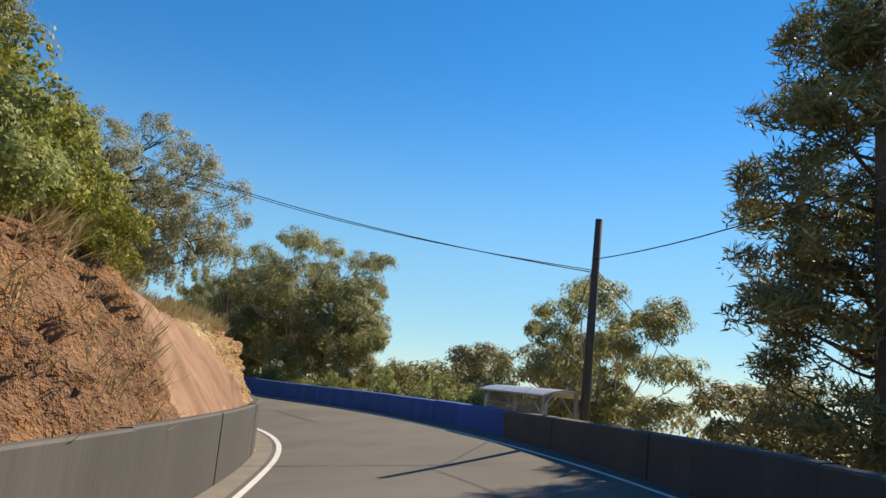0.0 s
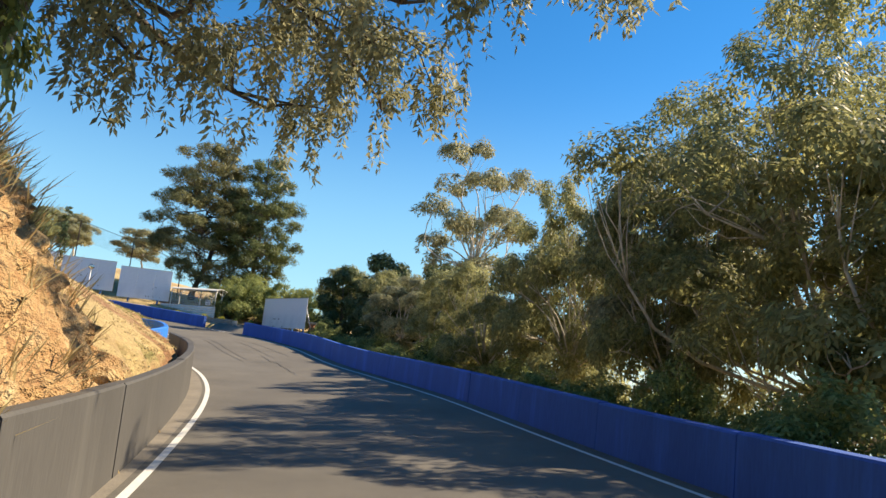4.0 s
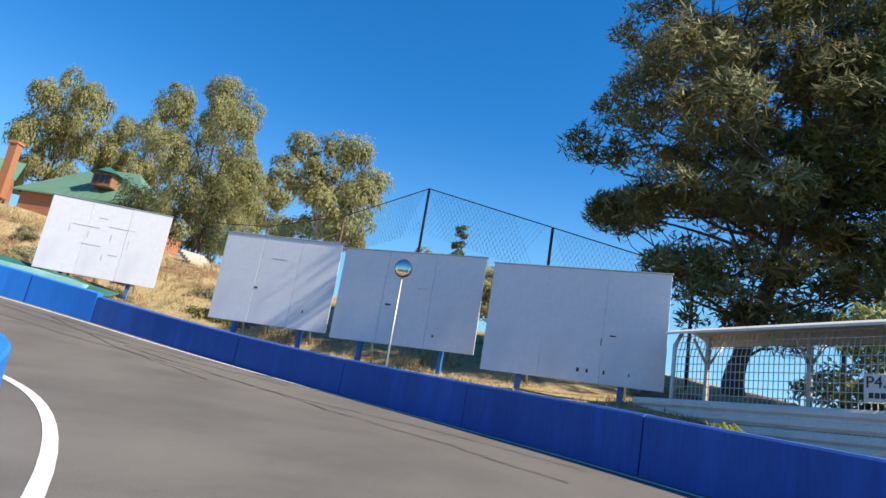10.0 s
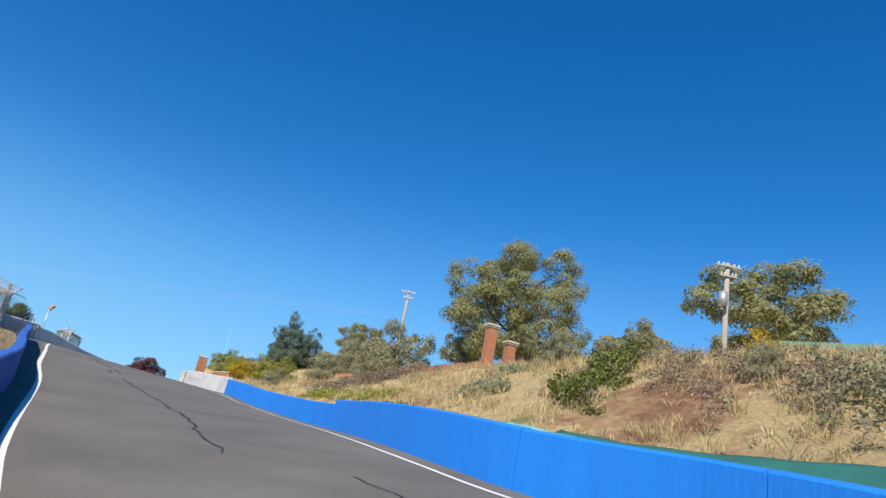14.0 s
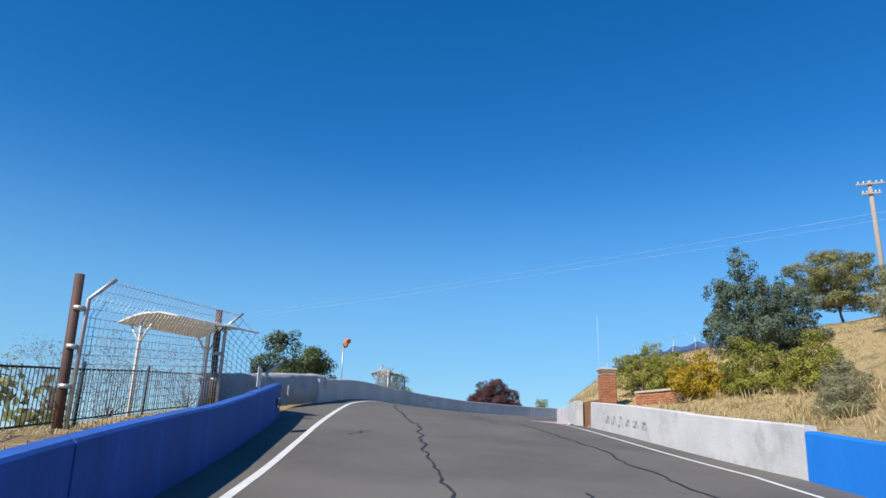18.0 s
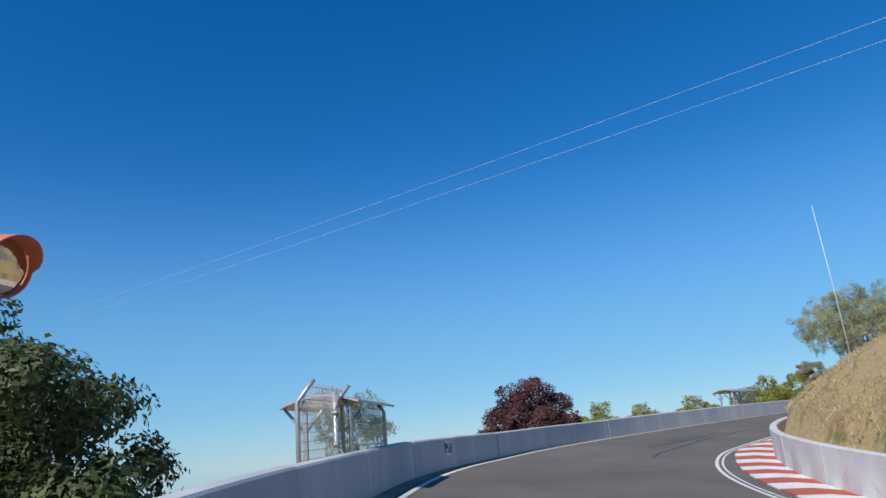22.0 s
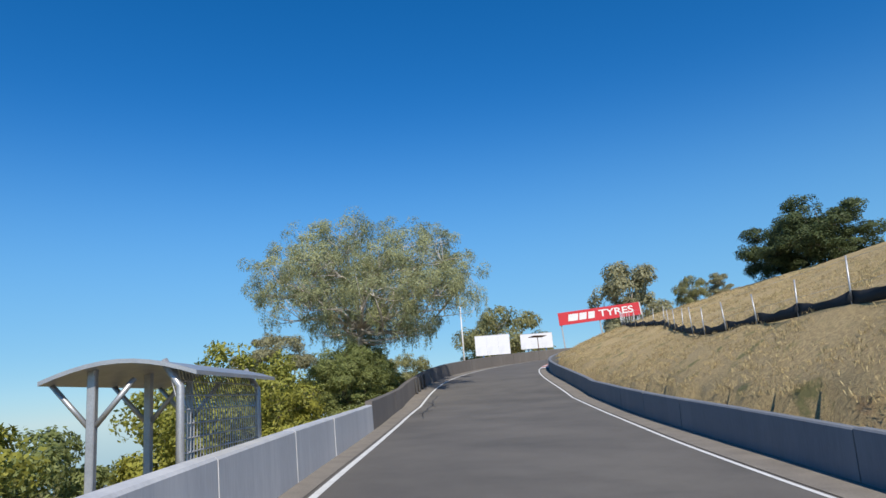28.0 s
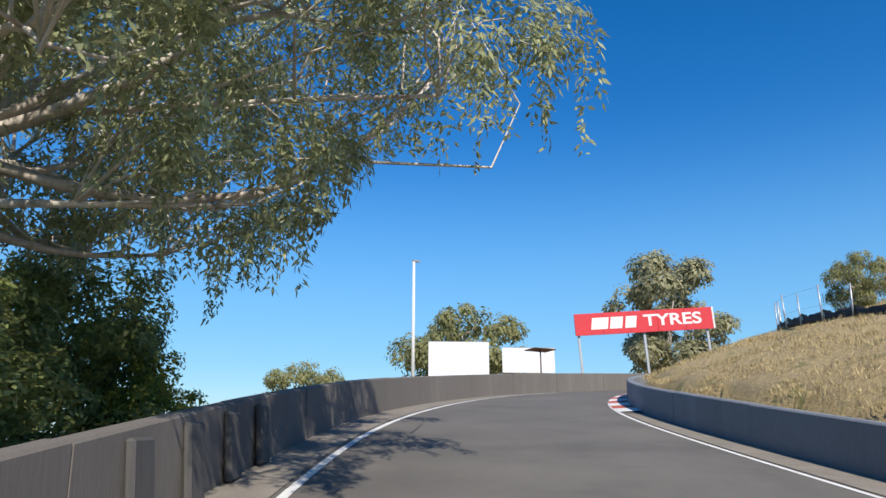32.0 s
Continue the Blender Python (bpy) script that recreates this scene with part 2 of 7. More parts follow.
# ---- materials ----
def mat(name, colour, rough=0.8, other=None, scale=3.0, fine=40.0, amount=0.5, bump=0.15, metal=0.0, spread=0.0, stain=None, stain_scale=0.6, streak=False, leaf=0.0, coat=0.0):
    """A surface of two blended colours at two scales, with relief; spread varies it from piece to piece, stain adds patches."""
    m = bpy.data.materials.new(name)
    m.use_nodes = True
    n, li = m.node_tree.nodes, m.node_tree.links.new
    bsdf = n["Principled BSDF"]
    bsdf.inputs["Roughness"].default_value, bsdf.inputs["Metallic"].default_value = rough, metal
    bsdf.inputs["Coat Weight"].default_value = coat
    co = n.new("ShaderNodeTexCoord")
    src = co.outputs["Object"]
    if streak:
        mp = n.new("ShaderNodeMapping")
        mp.inputs["Scale"].default_value = (1, 1, 0.12)
        li(src, mp.inputs[0])
        src = mp.outputs[0]
    big, small = n.new("ShaderNodeTexNoise"), n.new("ShaderNodeTexNoise")
    for t, s, d in ((big, scale, 5), (small, fine, 3)):
        t.inputs["Scale"].default_value, t.inputs["Detail"].default_value, t.inputs["Roughness"].default_value = s, d, 0.62
        li(src, t.inputs["Vector"])
    add = n.new("ShaderNodeMath")
    add.operation = "ADD"
    li(big.outputs["Fac"], add.inputs[0]), li(small.outputs["Fac"], add.inputs[1])
    ramp_node = n.new("ShaderNodeMapRange")
    ramp_node.inputs[1].default_value, ramp_node.inputs[2].default_value = 0.75, 1.25
    li(add.outputs[0], ramp_node.inputs[0])
    mix = n.new("ShaderNodeMix")
    mix.data_type = "RGBA"
    other = other or tuple(c * (1 - 0.45 * amount) for c in colour)
    mix.inputs[6].default_value, mix.inputs[7].default_value = (*other, 1), (*colour, 1)
    li(ramp_node.outputs[0], mix.inputs[0])
    out = mix.outputs[2]
    if stain:
        sp = n.new("ShaderNodeTexNoise")
        sp.inputs["Scale"].default_value, sp.inputs["Detail"].default_value, sp.inputs["Roughness"].default_value = stain_scale, 7, 0.7
        li(src, sp.inputs["Vector"])
        cut = n.new("ShaderNodeMapRange")
        cut.inputs[1].default_value, cut.inputs[2].default_value = 0.52, 0.72
        li(sp.outputs["Fac"], cut.inputs[0])
        mx = n.new("ShaderNodeMix")
        mx.data_type = "RGBA"
        mx.inputs[7].default_value = (*stain, 1)
        li(cut.outputs[0], mx.inputs[0]), li(out, mx.inputs[6])
        out = mx.outputs[2]
    if spread:
        hsv, info, rng = n.new("ShaderNodeHueSaturation"), n.new("ShaderNodeObjectInfo"), n.new("ShaderNodeMapRange")
        pick = info.outputs["Random"]
        if leaf:
            geo = n.new("ShaderNodeNewGeometry")
            pick = geo.outputs["Random Per Island"]
        rng.inputs[3].default_value, rng.inputs[4].default_value = 1 - spread, 1 + spread
        li(pick, rng.inputs[0]), li(rng.outputs[0], hsv.inputs["Value"]), li(out, hsv.inputs["Color"])
        out = hsv.outputs[0]
    li(out, bsdf.inputs["Base Color"])
    if bump:
        b = n.new("ShaderNodeBump")
        b.inputs["Strength"].default_value, b.inputs["Distance"].default_value = bump, 0.02
        li(add.outputs[0], b.inputs["Height"]), li(b.outputs[0], bsdf.inputs["Normal"])
    if leaf:
        bsdf.inputs["Specular IOR Level"].default_value = 0.22
        tr, ms = n.new("ShaderNodeBsdfTranslucent"), n.new("ShaderNodeMixShader")
        ms.inputs[0].default_value = leaf
        li(out, tr.inputs[0]), li(bsdf.outputs[0], ms.inputs[1]), li(tr.outputs[0], ms.inputs[2]), li(ms.outputs[0], n["Material Output"].inputs[0])
    return m


ASPHALT = mat("asphalt", (0.15, 0.136, 0.115), 0.88, (0.085, 0.078, 0.068), 0.35, 75, bump=0.45, stain=(0.155, 0.142, 0.120), stain_scale=0.12)
SEAL = mat("crack_sealant", (0.03, 0.03, 0.032), 0.6, bump=0.1)
PAINT = mat("road_paint", (0.74, 0.74, 0.71), 0.7, (0.55, 0.54, 0.51), 4, 50, bump=0.1)
GUTTER = mat("gutter_concrete", (0.25, 0.22, 0.18), 0.9, (0.16, 0.14, 0.115), 1.5, 40, bump=0.3)
# one blue wall paint twice: shade put into the first colour, sunlight the second
BLUE_SHADED = mat("shaded_blue_wall_paint", (0.018, 0.105, 0.40), 0.8, (0.012, 0.075, 0.31), 1.2, 25, bump=0.3, stain=(0.02, 0.13, 0.55), stain_scale=1.4, streak=True)
BLUE_SUNLIT = mat("sunlit_blue_wall_paint", (0.003, 0.195, 0.66), 0.7, (0.003, 0.16, 0.58), 1.0, 25, bump=0.3, streak=True)
DARK_WALL = mat("dark_grey_concrete", (0.082, 0.078, 0.073), 0.8, (0.058, 0.055, 0.052), 0.5, 30, bump=0.2, stain=(0.115, 0.11, 0.10), stain_scale=0.4, streak=True)
BROWN_WALL = mat("weathered_brown_concrete", (0.15, 0.134, 0.118), 0.85, (0.118, 0.105, 0.093), 0.5, 30, bump=0.2, stain=(0.18, 0.165, 0.146), stain_scale=0.4, streak=True)
PALE = mat("pale_grey_wall_paint", (0.50, 0.51, 0.52), 0.7, (0.40, 0.41, 0.42), 0.9, 30, bump=0.25, stain=(0.58, 0.58, 0.57), stain_scale=0.9, streak=True)
WHITE_WALL = mat("whitewashed_concrete", (0.62, 0.61, 0.59), 0.75, (0.48, 0.47, 0.46), 0.8, 30, bump=0.3, stain=(0.36, 0.35, 0.34), stain_scale=1.1)
# the whitewashed wall again, its shade put into a slate grey colour
SHADED_WALL = mat("shaded_whitewash", (0.19, 0.205, 0.225), 0.8, (0.155, 0.166, 0.182), 0.5, 30, bump=0.2, stain=(0.225, 0.237, 0.25), stain_scale=0.4, streak=True)
PAD = mat("grey_rubber_padding", (0.40, 0.40, 0.39), 0.75, (0.29, 0.29, 0.29), 1.2, 20, bump=0.4)
RED_KERB = mat("red_kerb_paint", (0.50, 0.10, 0.05), 0.7, (0.36, 0.08, 0.05), 3, 40, bump=0.2)
WHITE_KERB = mat("white_kerb_paint", (0.75, 0.74, 0.72), 0.7, (0.55, 0.54, 0.52), 3, 40, bump=0.2)
BOARD = mat("white_board_paint", (0.72, 0.73, 0.76), 0.5, (0.64, 0.65, 0.69), 0.5, 8, bump=0.05, stain=(0.55, 0.57, 0.62), stain_scale=0.5)
POST_BLUE = mat("blue_post_paint", (0.03, 0.16, 0.42), 0.6)
STEEL = mat("galvanised_steel", (0.50, 0.51, 0.52), 0.45, (0.38, 0.39, 0.40), 5, 60, metal=0.6, bump=0.05)
WHITE_STEEL = mat("white_painted_steel", (0.70, 0.70, 0.68), 0.5, (0.56, 0.55, 0.52), 3, 40, bump=0.05)
RUST = mat("brown_painted_steel", (0.055, 0.04, 0.035), 0.7, (0.12, 0.05, 0.03), 2, 20, bump=0.1)
TIMBER = mat("weathered_pole_timber", (0.10, 0.095, 0.09), 0.9, (0.055, 0.05, 0.05), 2, 30, bump=0.4, streak=True)
PALE_TIMBER = mat("pale_pole_timber", (0.42, 0.38, 0.33), 0.9, (0.28, 0.25, 0.21), 2, 30, bump=0.4, streak=True)
BLACK = mat("black_rubber", (0.018, 0.018, 0.019), 0.75, bump=0.2)
RED = mat("red_sign_paint", (0.60, 0.025, 0.035), 0.5, (0.50, 0.02, 0.03), 0.8, 10, bump=0.03)
SIGN_WHITE = mat("white_lettering", (0.80, 0.79, 0.77), 0.5, bump=0.0)
SCUFF = mat("faint_scuff", (0.40, 0.41, 0.43), 0.6, bump=0.0)
INK = mat("black_lettering", (0.03, 0.03, 0.03), 0.6, bump=0.0)
ROOF = mat("green_metal_roof", (0.12, 0.23, 0.15), 0.5, (0.095, 0.19, 0.125), 1.2, 20, bump=0.05)
BRICK = mat("orange_brick", (0.42, 0.18, 0.09), 0.9, (0.33, 0.13, 0.065), 6, 60, bump=0.3, spread=0.22)
MORTAR = mat("pale_mortar", (0.42, 0.38, 0.33), 0.95, bump=0.3)
STONE = mat("grey_brown_stone", (0.33, 0.29, 0.24), 0.9, (0.22, 0.19, 0.16), 4, 40, bump=0.4, spread=0.25)
CAP = mat("sandstone_cap", (0.52, 0.46, 0.37), 0.9, bump=0.3)
SHADE_CLOTH = mat("green_shade_cloth", (0.018, 0.135, 0.105), 0.75, (0.012, 0.09, 0.075), 1.5, 60, bump=0.2)
PALE_CLOTH = mat("faded_green_cloth", (0.22, 0.42, 0.38), 0.75, (0.10, 0.28, 0.24), 1.0, 60, bump=0.2)
BLUE_CLOTH = mat("blue_shade_cloth", (0.05, 0.10, 0.22), 0.8, (0.035, 0.07, 0.16), 2, 60, bump=0.1)
BROWN_SLAT = mat("brown_timber_slats", (0.25, 0.12, 0.06), 0.85, (0.17, 0.08, 0.04), 3, 40, bump=0.2, spread=0.2)
WHITE_PLAIN = mat("white_plain", (0.72, 0.72, 0.70), 0.6)
GLASS = mat("dark_glass", (0.02, 0.025, 0.03), 0.08, bump=0.0)
MIRROR = mat("convex_mirror", (0.75, 0.72, 0.66), 0.08, metal=1.0, bump=0.0)
ORANGE = mat("orange_fabric", (0.60, 0.17, 0.09), 0.7)
BARK = mat("smooth_gum_bark", (0.66, 0.60, 0.52), 0.85, (0.42, 0.36, 0.30), 1.4, 12, bump=0.3, streak=True, stain=(0.20, 0.15, 0.12), stain_scale=1.2)
DARK_BARK = mat("dark_rough_bark", (0.13, 0.105, 0.085), 0.95, (0.065, 0.05, 0.042), 3, 30, bump=0.6, streak=True)
BIG_LEAF = mat("drooping_gum_leaves", (0.41, 0.425, 0.225), 0.5, (0.28, 0.30, 0.155), 0.4, 3, bump=0, spread=0.35, leaf=0.4)
GUM = mat("gum_leaves", (0.385, 0.37, 0.175), 0.5, (0.26, 0.265, 0.12), 0.4, 3, bump=0, spread=0.35, leaf=0.56)
GREY_GUM = mat("grey_gum_leaves", (0.40, 0.38, 0.225), 0.5, (0.28, 0.275, 0.16), 0.4, 3, bump=0, spread=0.35, leaf=0.48)
GREEN_LEAF = mat("green_leaves", (0.33, 0.36, 0.135), 0.5, (0.21, 0.245, 0.085), 0.5, 3, bump=0, spread=0.32, leaf=0.5)
BLUE_LEAF = mat("blue_green_leaves", (0.17, 0.22, 0.15), 0.5, (0.10, 0.14, 0.095), 0.5, 3, bump=0, spread=0.3, leaf=0.3)
DARK_LEAF = mat("dark_green_leaves", (0.12, 0.15, 0.06), 0.5, (0.07, 0.095, 0.04), 0.5, 3, bump=0, spread=0.35, leaf=0.3)
NEEDLE = mat("pine_needles", (0.25, 0.225, 0.10), 0.55, (0.14, 0.15, 0.065), 0.35, 2, bump=0, spread=0.35, leaf=0.3, stain=(0.17, 0.12, 0.045), stain_scale=0.5)
GREEN_NEEDLE = mat("green_pine_needles", (0.16, 0.18, 0.07), 0.55, (0.095, 0.12, 0.045), 0.35, 2, bump=0, spread=0.35, leaf=0.3)
PLUM = mat("purple_plum_leaves", (0.15, 0.068, 0.066), 0.5, (0.09, 0.042, 0.045), 0.6, 3, bump=0, spread=0.4, leaf=0.3)
YELLOW = mat("yellow_flowering_leaves", (0.46, 0.31, 0.02), 0.6, (0.30, 0.22, 0.02), 0.8, 4, bump=0, spread=0.35, leaf=0.25)
LIME = mat("lime_leaves", (0.36, 0.35, 0.07), 0.5, (0.23, 0.24, 0.05), 0.6, 3, bump=0, spread=0.3, leaf=0.4)
STRAW = mat("dry_grass_blades", (0.56, 0.45, 0.24), 0.8, (0.34, 0.26, 0.13), 0.5, 4, bump=0, spread=0.5, leaf=0.25)
TWIG = mat("bare_grey_twigs", (0.22, 0.18, 0.16), 0.9, (0.14, 0.11, 0.10), 2, 20, bump=0.1)


def ground_material():
    """Dry grass over red-brown earth, greener in hollows, bare rock and clay where it is steep."""
    m = bpy.data.materials.new("dry_grassland")
    m.use_nodes = True
    n, li = m.node_tree.nodes, m.node_tree.links.new
    bsdf = n["Principled BSDF"]
    bsdf.inputs["Roughness"].default_value = 0.95
    co = n.new("ShaderNodeTexCoord")

    def speckle(scale, detail=6, rough=0.6):
        t = n.new("ShaderNodeTexNoise")
        t.inputs["Scale"].default_value, t.inputs["Detail"].default_value, t.inputs["Roughness"].default_value = scale, detail, rough
        li(co.outputs["Object"], t.inputs["Vector"])
        return t.outputs["Fac"]

    def span(v, a, b):
        r = n.new("ShaderNodeMapRange")
        r.inputs[1].default_value, r.inputs[2].default_value = a, b
        li(v, r.inputs[0])
        return r.outputs[0]

    def mix(f, a, b):
        x = n.new("ShaderNodeMix")
        x.data_type = "RGBA"
        li(f, x.inputs[0])
        for s, v in ((6, a), (7, b)):
            if isinstance(v, tuple):
                x.inputs[s].default_value = (*v, 1)
            else:
                li(v, x.inputs[s])
        return x.outputs[2]

    grass = mix(span(speckle(9, 8, 0.75), 0.35, 0.65), (0.29, 0.205, 0.10), (0.66, 0.50, 0.245))
    fine = mix(span(speckle(24, 5, 0.7), 0.4, 0.6), (0.33, 0.235, 0.11), (0.60, 0.45, 0.215))
    grass = mix(span(speckle(0.45), 0.45, 0.62), grass, fine)
    grass = mix(span(speckle(1.1, 7), 0.56, 0.66), grass, (0.23, 0.21, 0.08))
    earth = mix(span(speckle(2.5, 8, 0.7), 0.4, 0.6), (0.20, 0.095, 0.045), (0.36, 0.20, 0.105))
    rock = mix(span(speckle(0.9, 8, 0.7), 0.5, 0.62), earth, (0.42, 0.30, 0.19))
    geo, sep = n.new("ShaderNodeNewGeometry"), n.new("ShaderNodeSeparateXYZ")
    li(geo.outputs["Normal"], sep.inputs[0])
    jag = n.new("ShaderNodeMath")
    jag.operation = "MULTIPLY_ADD"
    jag.inputs[1].default_value, jag.inputs[2].default_value = 0.35, -0.175
    li(speckle(0.8, 7), jag.inputs[0])
    lean = n.new("ShaderNodeMath")
    li(sep.outputs["Z"], lean.inputs[0]), li(jag.outputs[0], lean.inputs[1])
    steep = span(lean.outputs[0], 0.62, 0.52)
    out = mix(steep, grass, rock)
    bare = span(speckle(0.33, 6, 0.65), 0.50, 0.60)
    place = n.new("ShaderNodeSeparateXYZ")
    li(co.outputs["Object"], place.inputs[0])
    thin = n.new("ShaderNodeMath")
    thin.operation = "MULTIPLY"
    li(bare, thin.inputs[0]), li(span(place.outputs["Y"], -22, -6), thin.inputs[1])
    bare = thin.outputs[0]
    out = mix(bare, out, earth)
    # distant country: paddocks and scrub, blue haze blended into the colour with distance
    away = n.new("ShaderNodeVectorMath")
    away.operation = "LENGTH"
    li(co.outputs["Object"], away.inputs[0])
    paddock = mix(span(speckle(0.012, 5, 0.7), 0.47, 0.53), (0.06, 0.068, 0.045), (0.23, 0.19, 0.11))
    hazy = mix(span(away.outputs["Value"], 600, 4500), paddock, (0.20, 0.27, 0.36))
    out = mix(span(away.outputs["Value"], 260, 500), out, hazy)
    li(out, bsdf.inputs["Base Color"])
    b = n.new("ShaderNodeBump")
    b.inputs["Strength"].default_value, b.inputs["Distance"].default_value = 0.9, 0.12
    li(speckle(7, 9, 0.8), b.inputs["Height"]), li(b.outputs[0], bsdf.inputs["Normal"])
    return m


GROUND = ground_material()


# ---- mesh helpers ----
def mesh_of(name, verts, faces, material, smooth=False):
    me = bpy.data.meshes.new(name)
    me.from_pydata([tuple(map(float, v)) for v in verts], [], [tuple(map(int, f)) for f in faces])
    me.materials.append(material)
    if smooth:
        me.shade_smooth()
    me.update()
    return me


def quads_mesh(name, verts, material):
    """A mesh of loose quads: verts is an array (n, 4, 3)."""
    k = len(verts)
    me = bpy.data.meshes.new(name)
    me.vertices.add(4 * k)
    me.loops.add(4 * k)
    me.polygons.add(k)
    me.vertices.foreach_set("co", np.asarray(verts, np.float32).ravel())
    me.loops.foreach_set("vertex_index", np.arange(4 * k, dtype=np.int32))
    me.polygons.foreach_set("loop_start", np.arange(0, 4 * k, 4, dtype=np.int32))
    me.materials.append(material)
    me.update(calc_edges=True)
    return me


def thing(name, label, category, group="", kind="", where=(0, 0, 0), turn=0.0):
    """An empty at a thing's base, to hold its parts."""
    ob = new(name)
    ob.empty_display_size = 0.3
    ob.matrix_world = Matrix.Translation(where) @ Matrix.Rotation(turn, 4, "Z")
    return tagged(ob, label, category, group, kind)


def part(name, data, parent=None, label="", m=None, material=None):
    """One mesh object (from a bmesh or a mesh) under a thing or a part."""
    if isinstance(data, bmesh.types.BMesh):
        me = bpy.data.meshes.new(name)
        data.to_mesh(me)
        data.free()
        me.materials.append(material)
        data = me
    ob = new(name, data)
    if m is not None:
        ob.matrix_local = m
    if parent is not None:
        ob.parent = parent
    if label:
        ob["label"] = label
    return ob


def box(bm, size, m=None, bevel=0.0):
    """A box of that size about its middle, placed by m, with softened edges."""
    made = bmesh.ops.create_cube(bm, size=1.0, matrix=(m or Matrix()) @ Matrix.Diagonal((*size, 1)))
    if bevel:
        edges = {e for v in made["verts"] for e in v.link_edges}
        bmesh.ops.bevel(bm, geom=list(edges), offset=bevel, segments=1, affect="EDGES")
    return bm


def box_part(name, size, where, material, parent, label="", bevel=0.01, turn=0.0, tilt=0.0):
    bm = bmesh.new()
    box(bm, size, None, min(bevel, min(size) * 0.3))
    return part(name, bm, parent, label, Matrix.Translation(where) @ Matrix.Rotation(turn, 4, "Z") @ Matrix.Rotation(tilt, 4, "X"), material)


def tube(points, radii, sides=6):
    """Vertices and faces of a tapered tube along points."""
    points, verts, faces = [np.asarray(p, float) for p in points], [], []
    side = None
    for i, p in enumerate(points):
        d = points[min(i + 1, len(points) - 1)] - points[max(i - 1, 0)]
        d = d / (np.linalg.norm(d) + 1e-9)
        if side is None:
            side = np.cross(d, (0.3, 1, 0.1) if abs(d[1]) < 0.9 else (1, 0, 0.1))
        side = side - d * (side @ d)
        side = side / (np.linalg.norm(side) + 1e-9)
        other = np.cross(d, side)
        r = radii[i] if hasattr(radii, "__len__") else radii
        for k in range(sides):
            a = 2 * math.pi * k / sides
            verts.append(p + r * (math.cos(a) * side + math.sin(a) * other))
    for i in range(len(points) - 1):
        for k in range(sides):
            a, b = i * sides + k, i * sides + (k + 1) % sides
            faces.append((a, b, b + sides, a + sides))
    faces.append(tuple(range(sides - 1, -1, -1)))
    faces.append(tuple(range((len(points) - 1) * sides, len(points) * sides)))
    return verts, faces


def tube_part(name, points, radii, material, parent, label="", sides=8):
    v, f = tube(points, radii, sides)
    return part(name, mesh_of(name, v, f, material, True), parent, label)


def tubes_mesh(name, lines, material, sides=5):
    verts, faces = [], []
    for pts, radii in lines:
        v, f = tube(pts, radii, sides)
        faces += [tuple(i + len(verts) for i in q) for q in f]
        verts += v
    return mesh_of(name, verts, faces, material, True)


# ---- ground: one sheet to the horizon, fine near the road ----
def axis(lo, hi, step):
    core = np.arange(lo, hi, step)
    grow = np.cumsum(step * 1.16 ** np.arange(1, 60))
    grow = grow[grow < 4300]
    return np.concatenate([lo - grow[::-1], core, hi + grow])


def build_ground():
    xs, ys = axis(-165, 30, 0.75), axis(-165, 85, 0.75)
    gx, gy = np.meshgrid(xs, ys)
    xy = np.column_stack([gx.ravel(), gy.ravel()])
    z, inside = ground_height(xy)
    rough = np.zeros(len(xy))
    near = (np.abs(xy[:, 0] + 70) < 105) & (np.abs(xy[:, 1] + 40) < 130)
    idx = np.where(near & ~inside)[0]
    for i in idx:
        x, y = xy[i]
        rough[i] = 0.16 * noise.noise((x * 0.35, y * 0.35, 0)) + 0.06 * noise.noise((x * 1.1, y * 1.1, 5))
    z = z + rough
    # the far country lies well below the mountain
    z = z - 0.06 * np.clip(np.hypot(xy[:, 0] + 60, xy[:, 1] + 20) - 500, 0, None)
    w = len(xs)
    i = np.arange(len(xs) - 1)[None, :] + w * np.arange(len(ys) - 1)[:, None]
    quads = np.stack([i, i + 1, i + 1 + w, i + w], -1).reshape(-1, 4)
    me = bpy.data.meshes.new("ground")
    me.vertices.add(len(xy))
    me.loops.add(4 * len(quads))
    me.polygons.add(len(quads))
    me.vertices.foreach_set("co", np.column_stack([xy, z]).astype(np.float32).ravel())
    me.loops.foreach_set("vertex_index", quads.astype(np.int32).ravel())
    me.polygons.foreach_set("loop_start", np.arange(0, 4 * len(quads), 4, dtype=np.int32))
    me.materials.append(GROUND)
    me.update(calc_edges=True)
    me.shade_smooth()
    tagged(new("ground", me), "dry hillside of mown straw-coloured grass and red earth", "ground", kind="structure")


build_ground()


def g(x, y):
    return float(ground_height(np.array([[x, y]]))[0][0])


# ---- road ----
def ribbon(name, u0, u1, left, right, lift, material, parent=None, label="", across=1, step=0.1, name_tags=None):
    """A strip along the road between two lateral curves (functions of station), lift above the road."""
    us = np.arange(u0, u1 + 1e-6, step)
    verts, faces = [], []
    for u in us:
        a, b = left(u), right(u)
        for k in range(across + 1):
            verts.append(at(u, a + (b - a) * k / across, lift))
    w = across + 1
    for i in range(len(us) - 1):
        for k in range(across):
            faces.append((i * w + k, i * w + k + 1, (i + 1) * w + k + 1, (i + 1) * w + k))
    return part(name, mesh_of(name, verts, faces, material, True), parent, label)


def curve_of(values, shift=0.0):
    return lambda u: float(np.interp(u, ST, values)) + shift


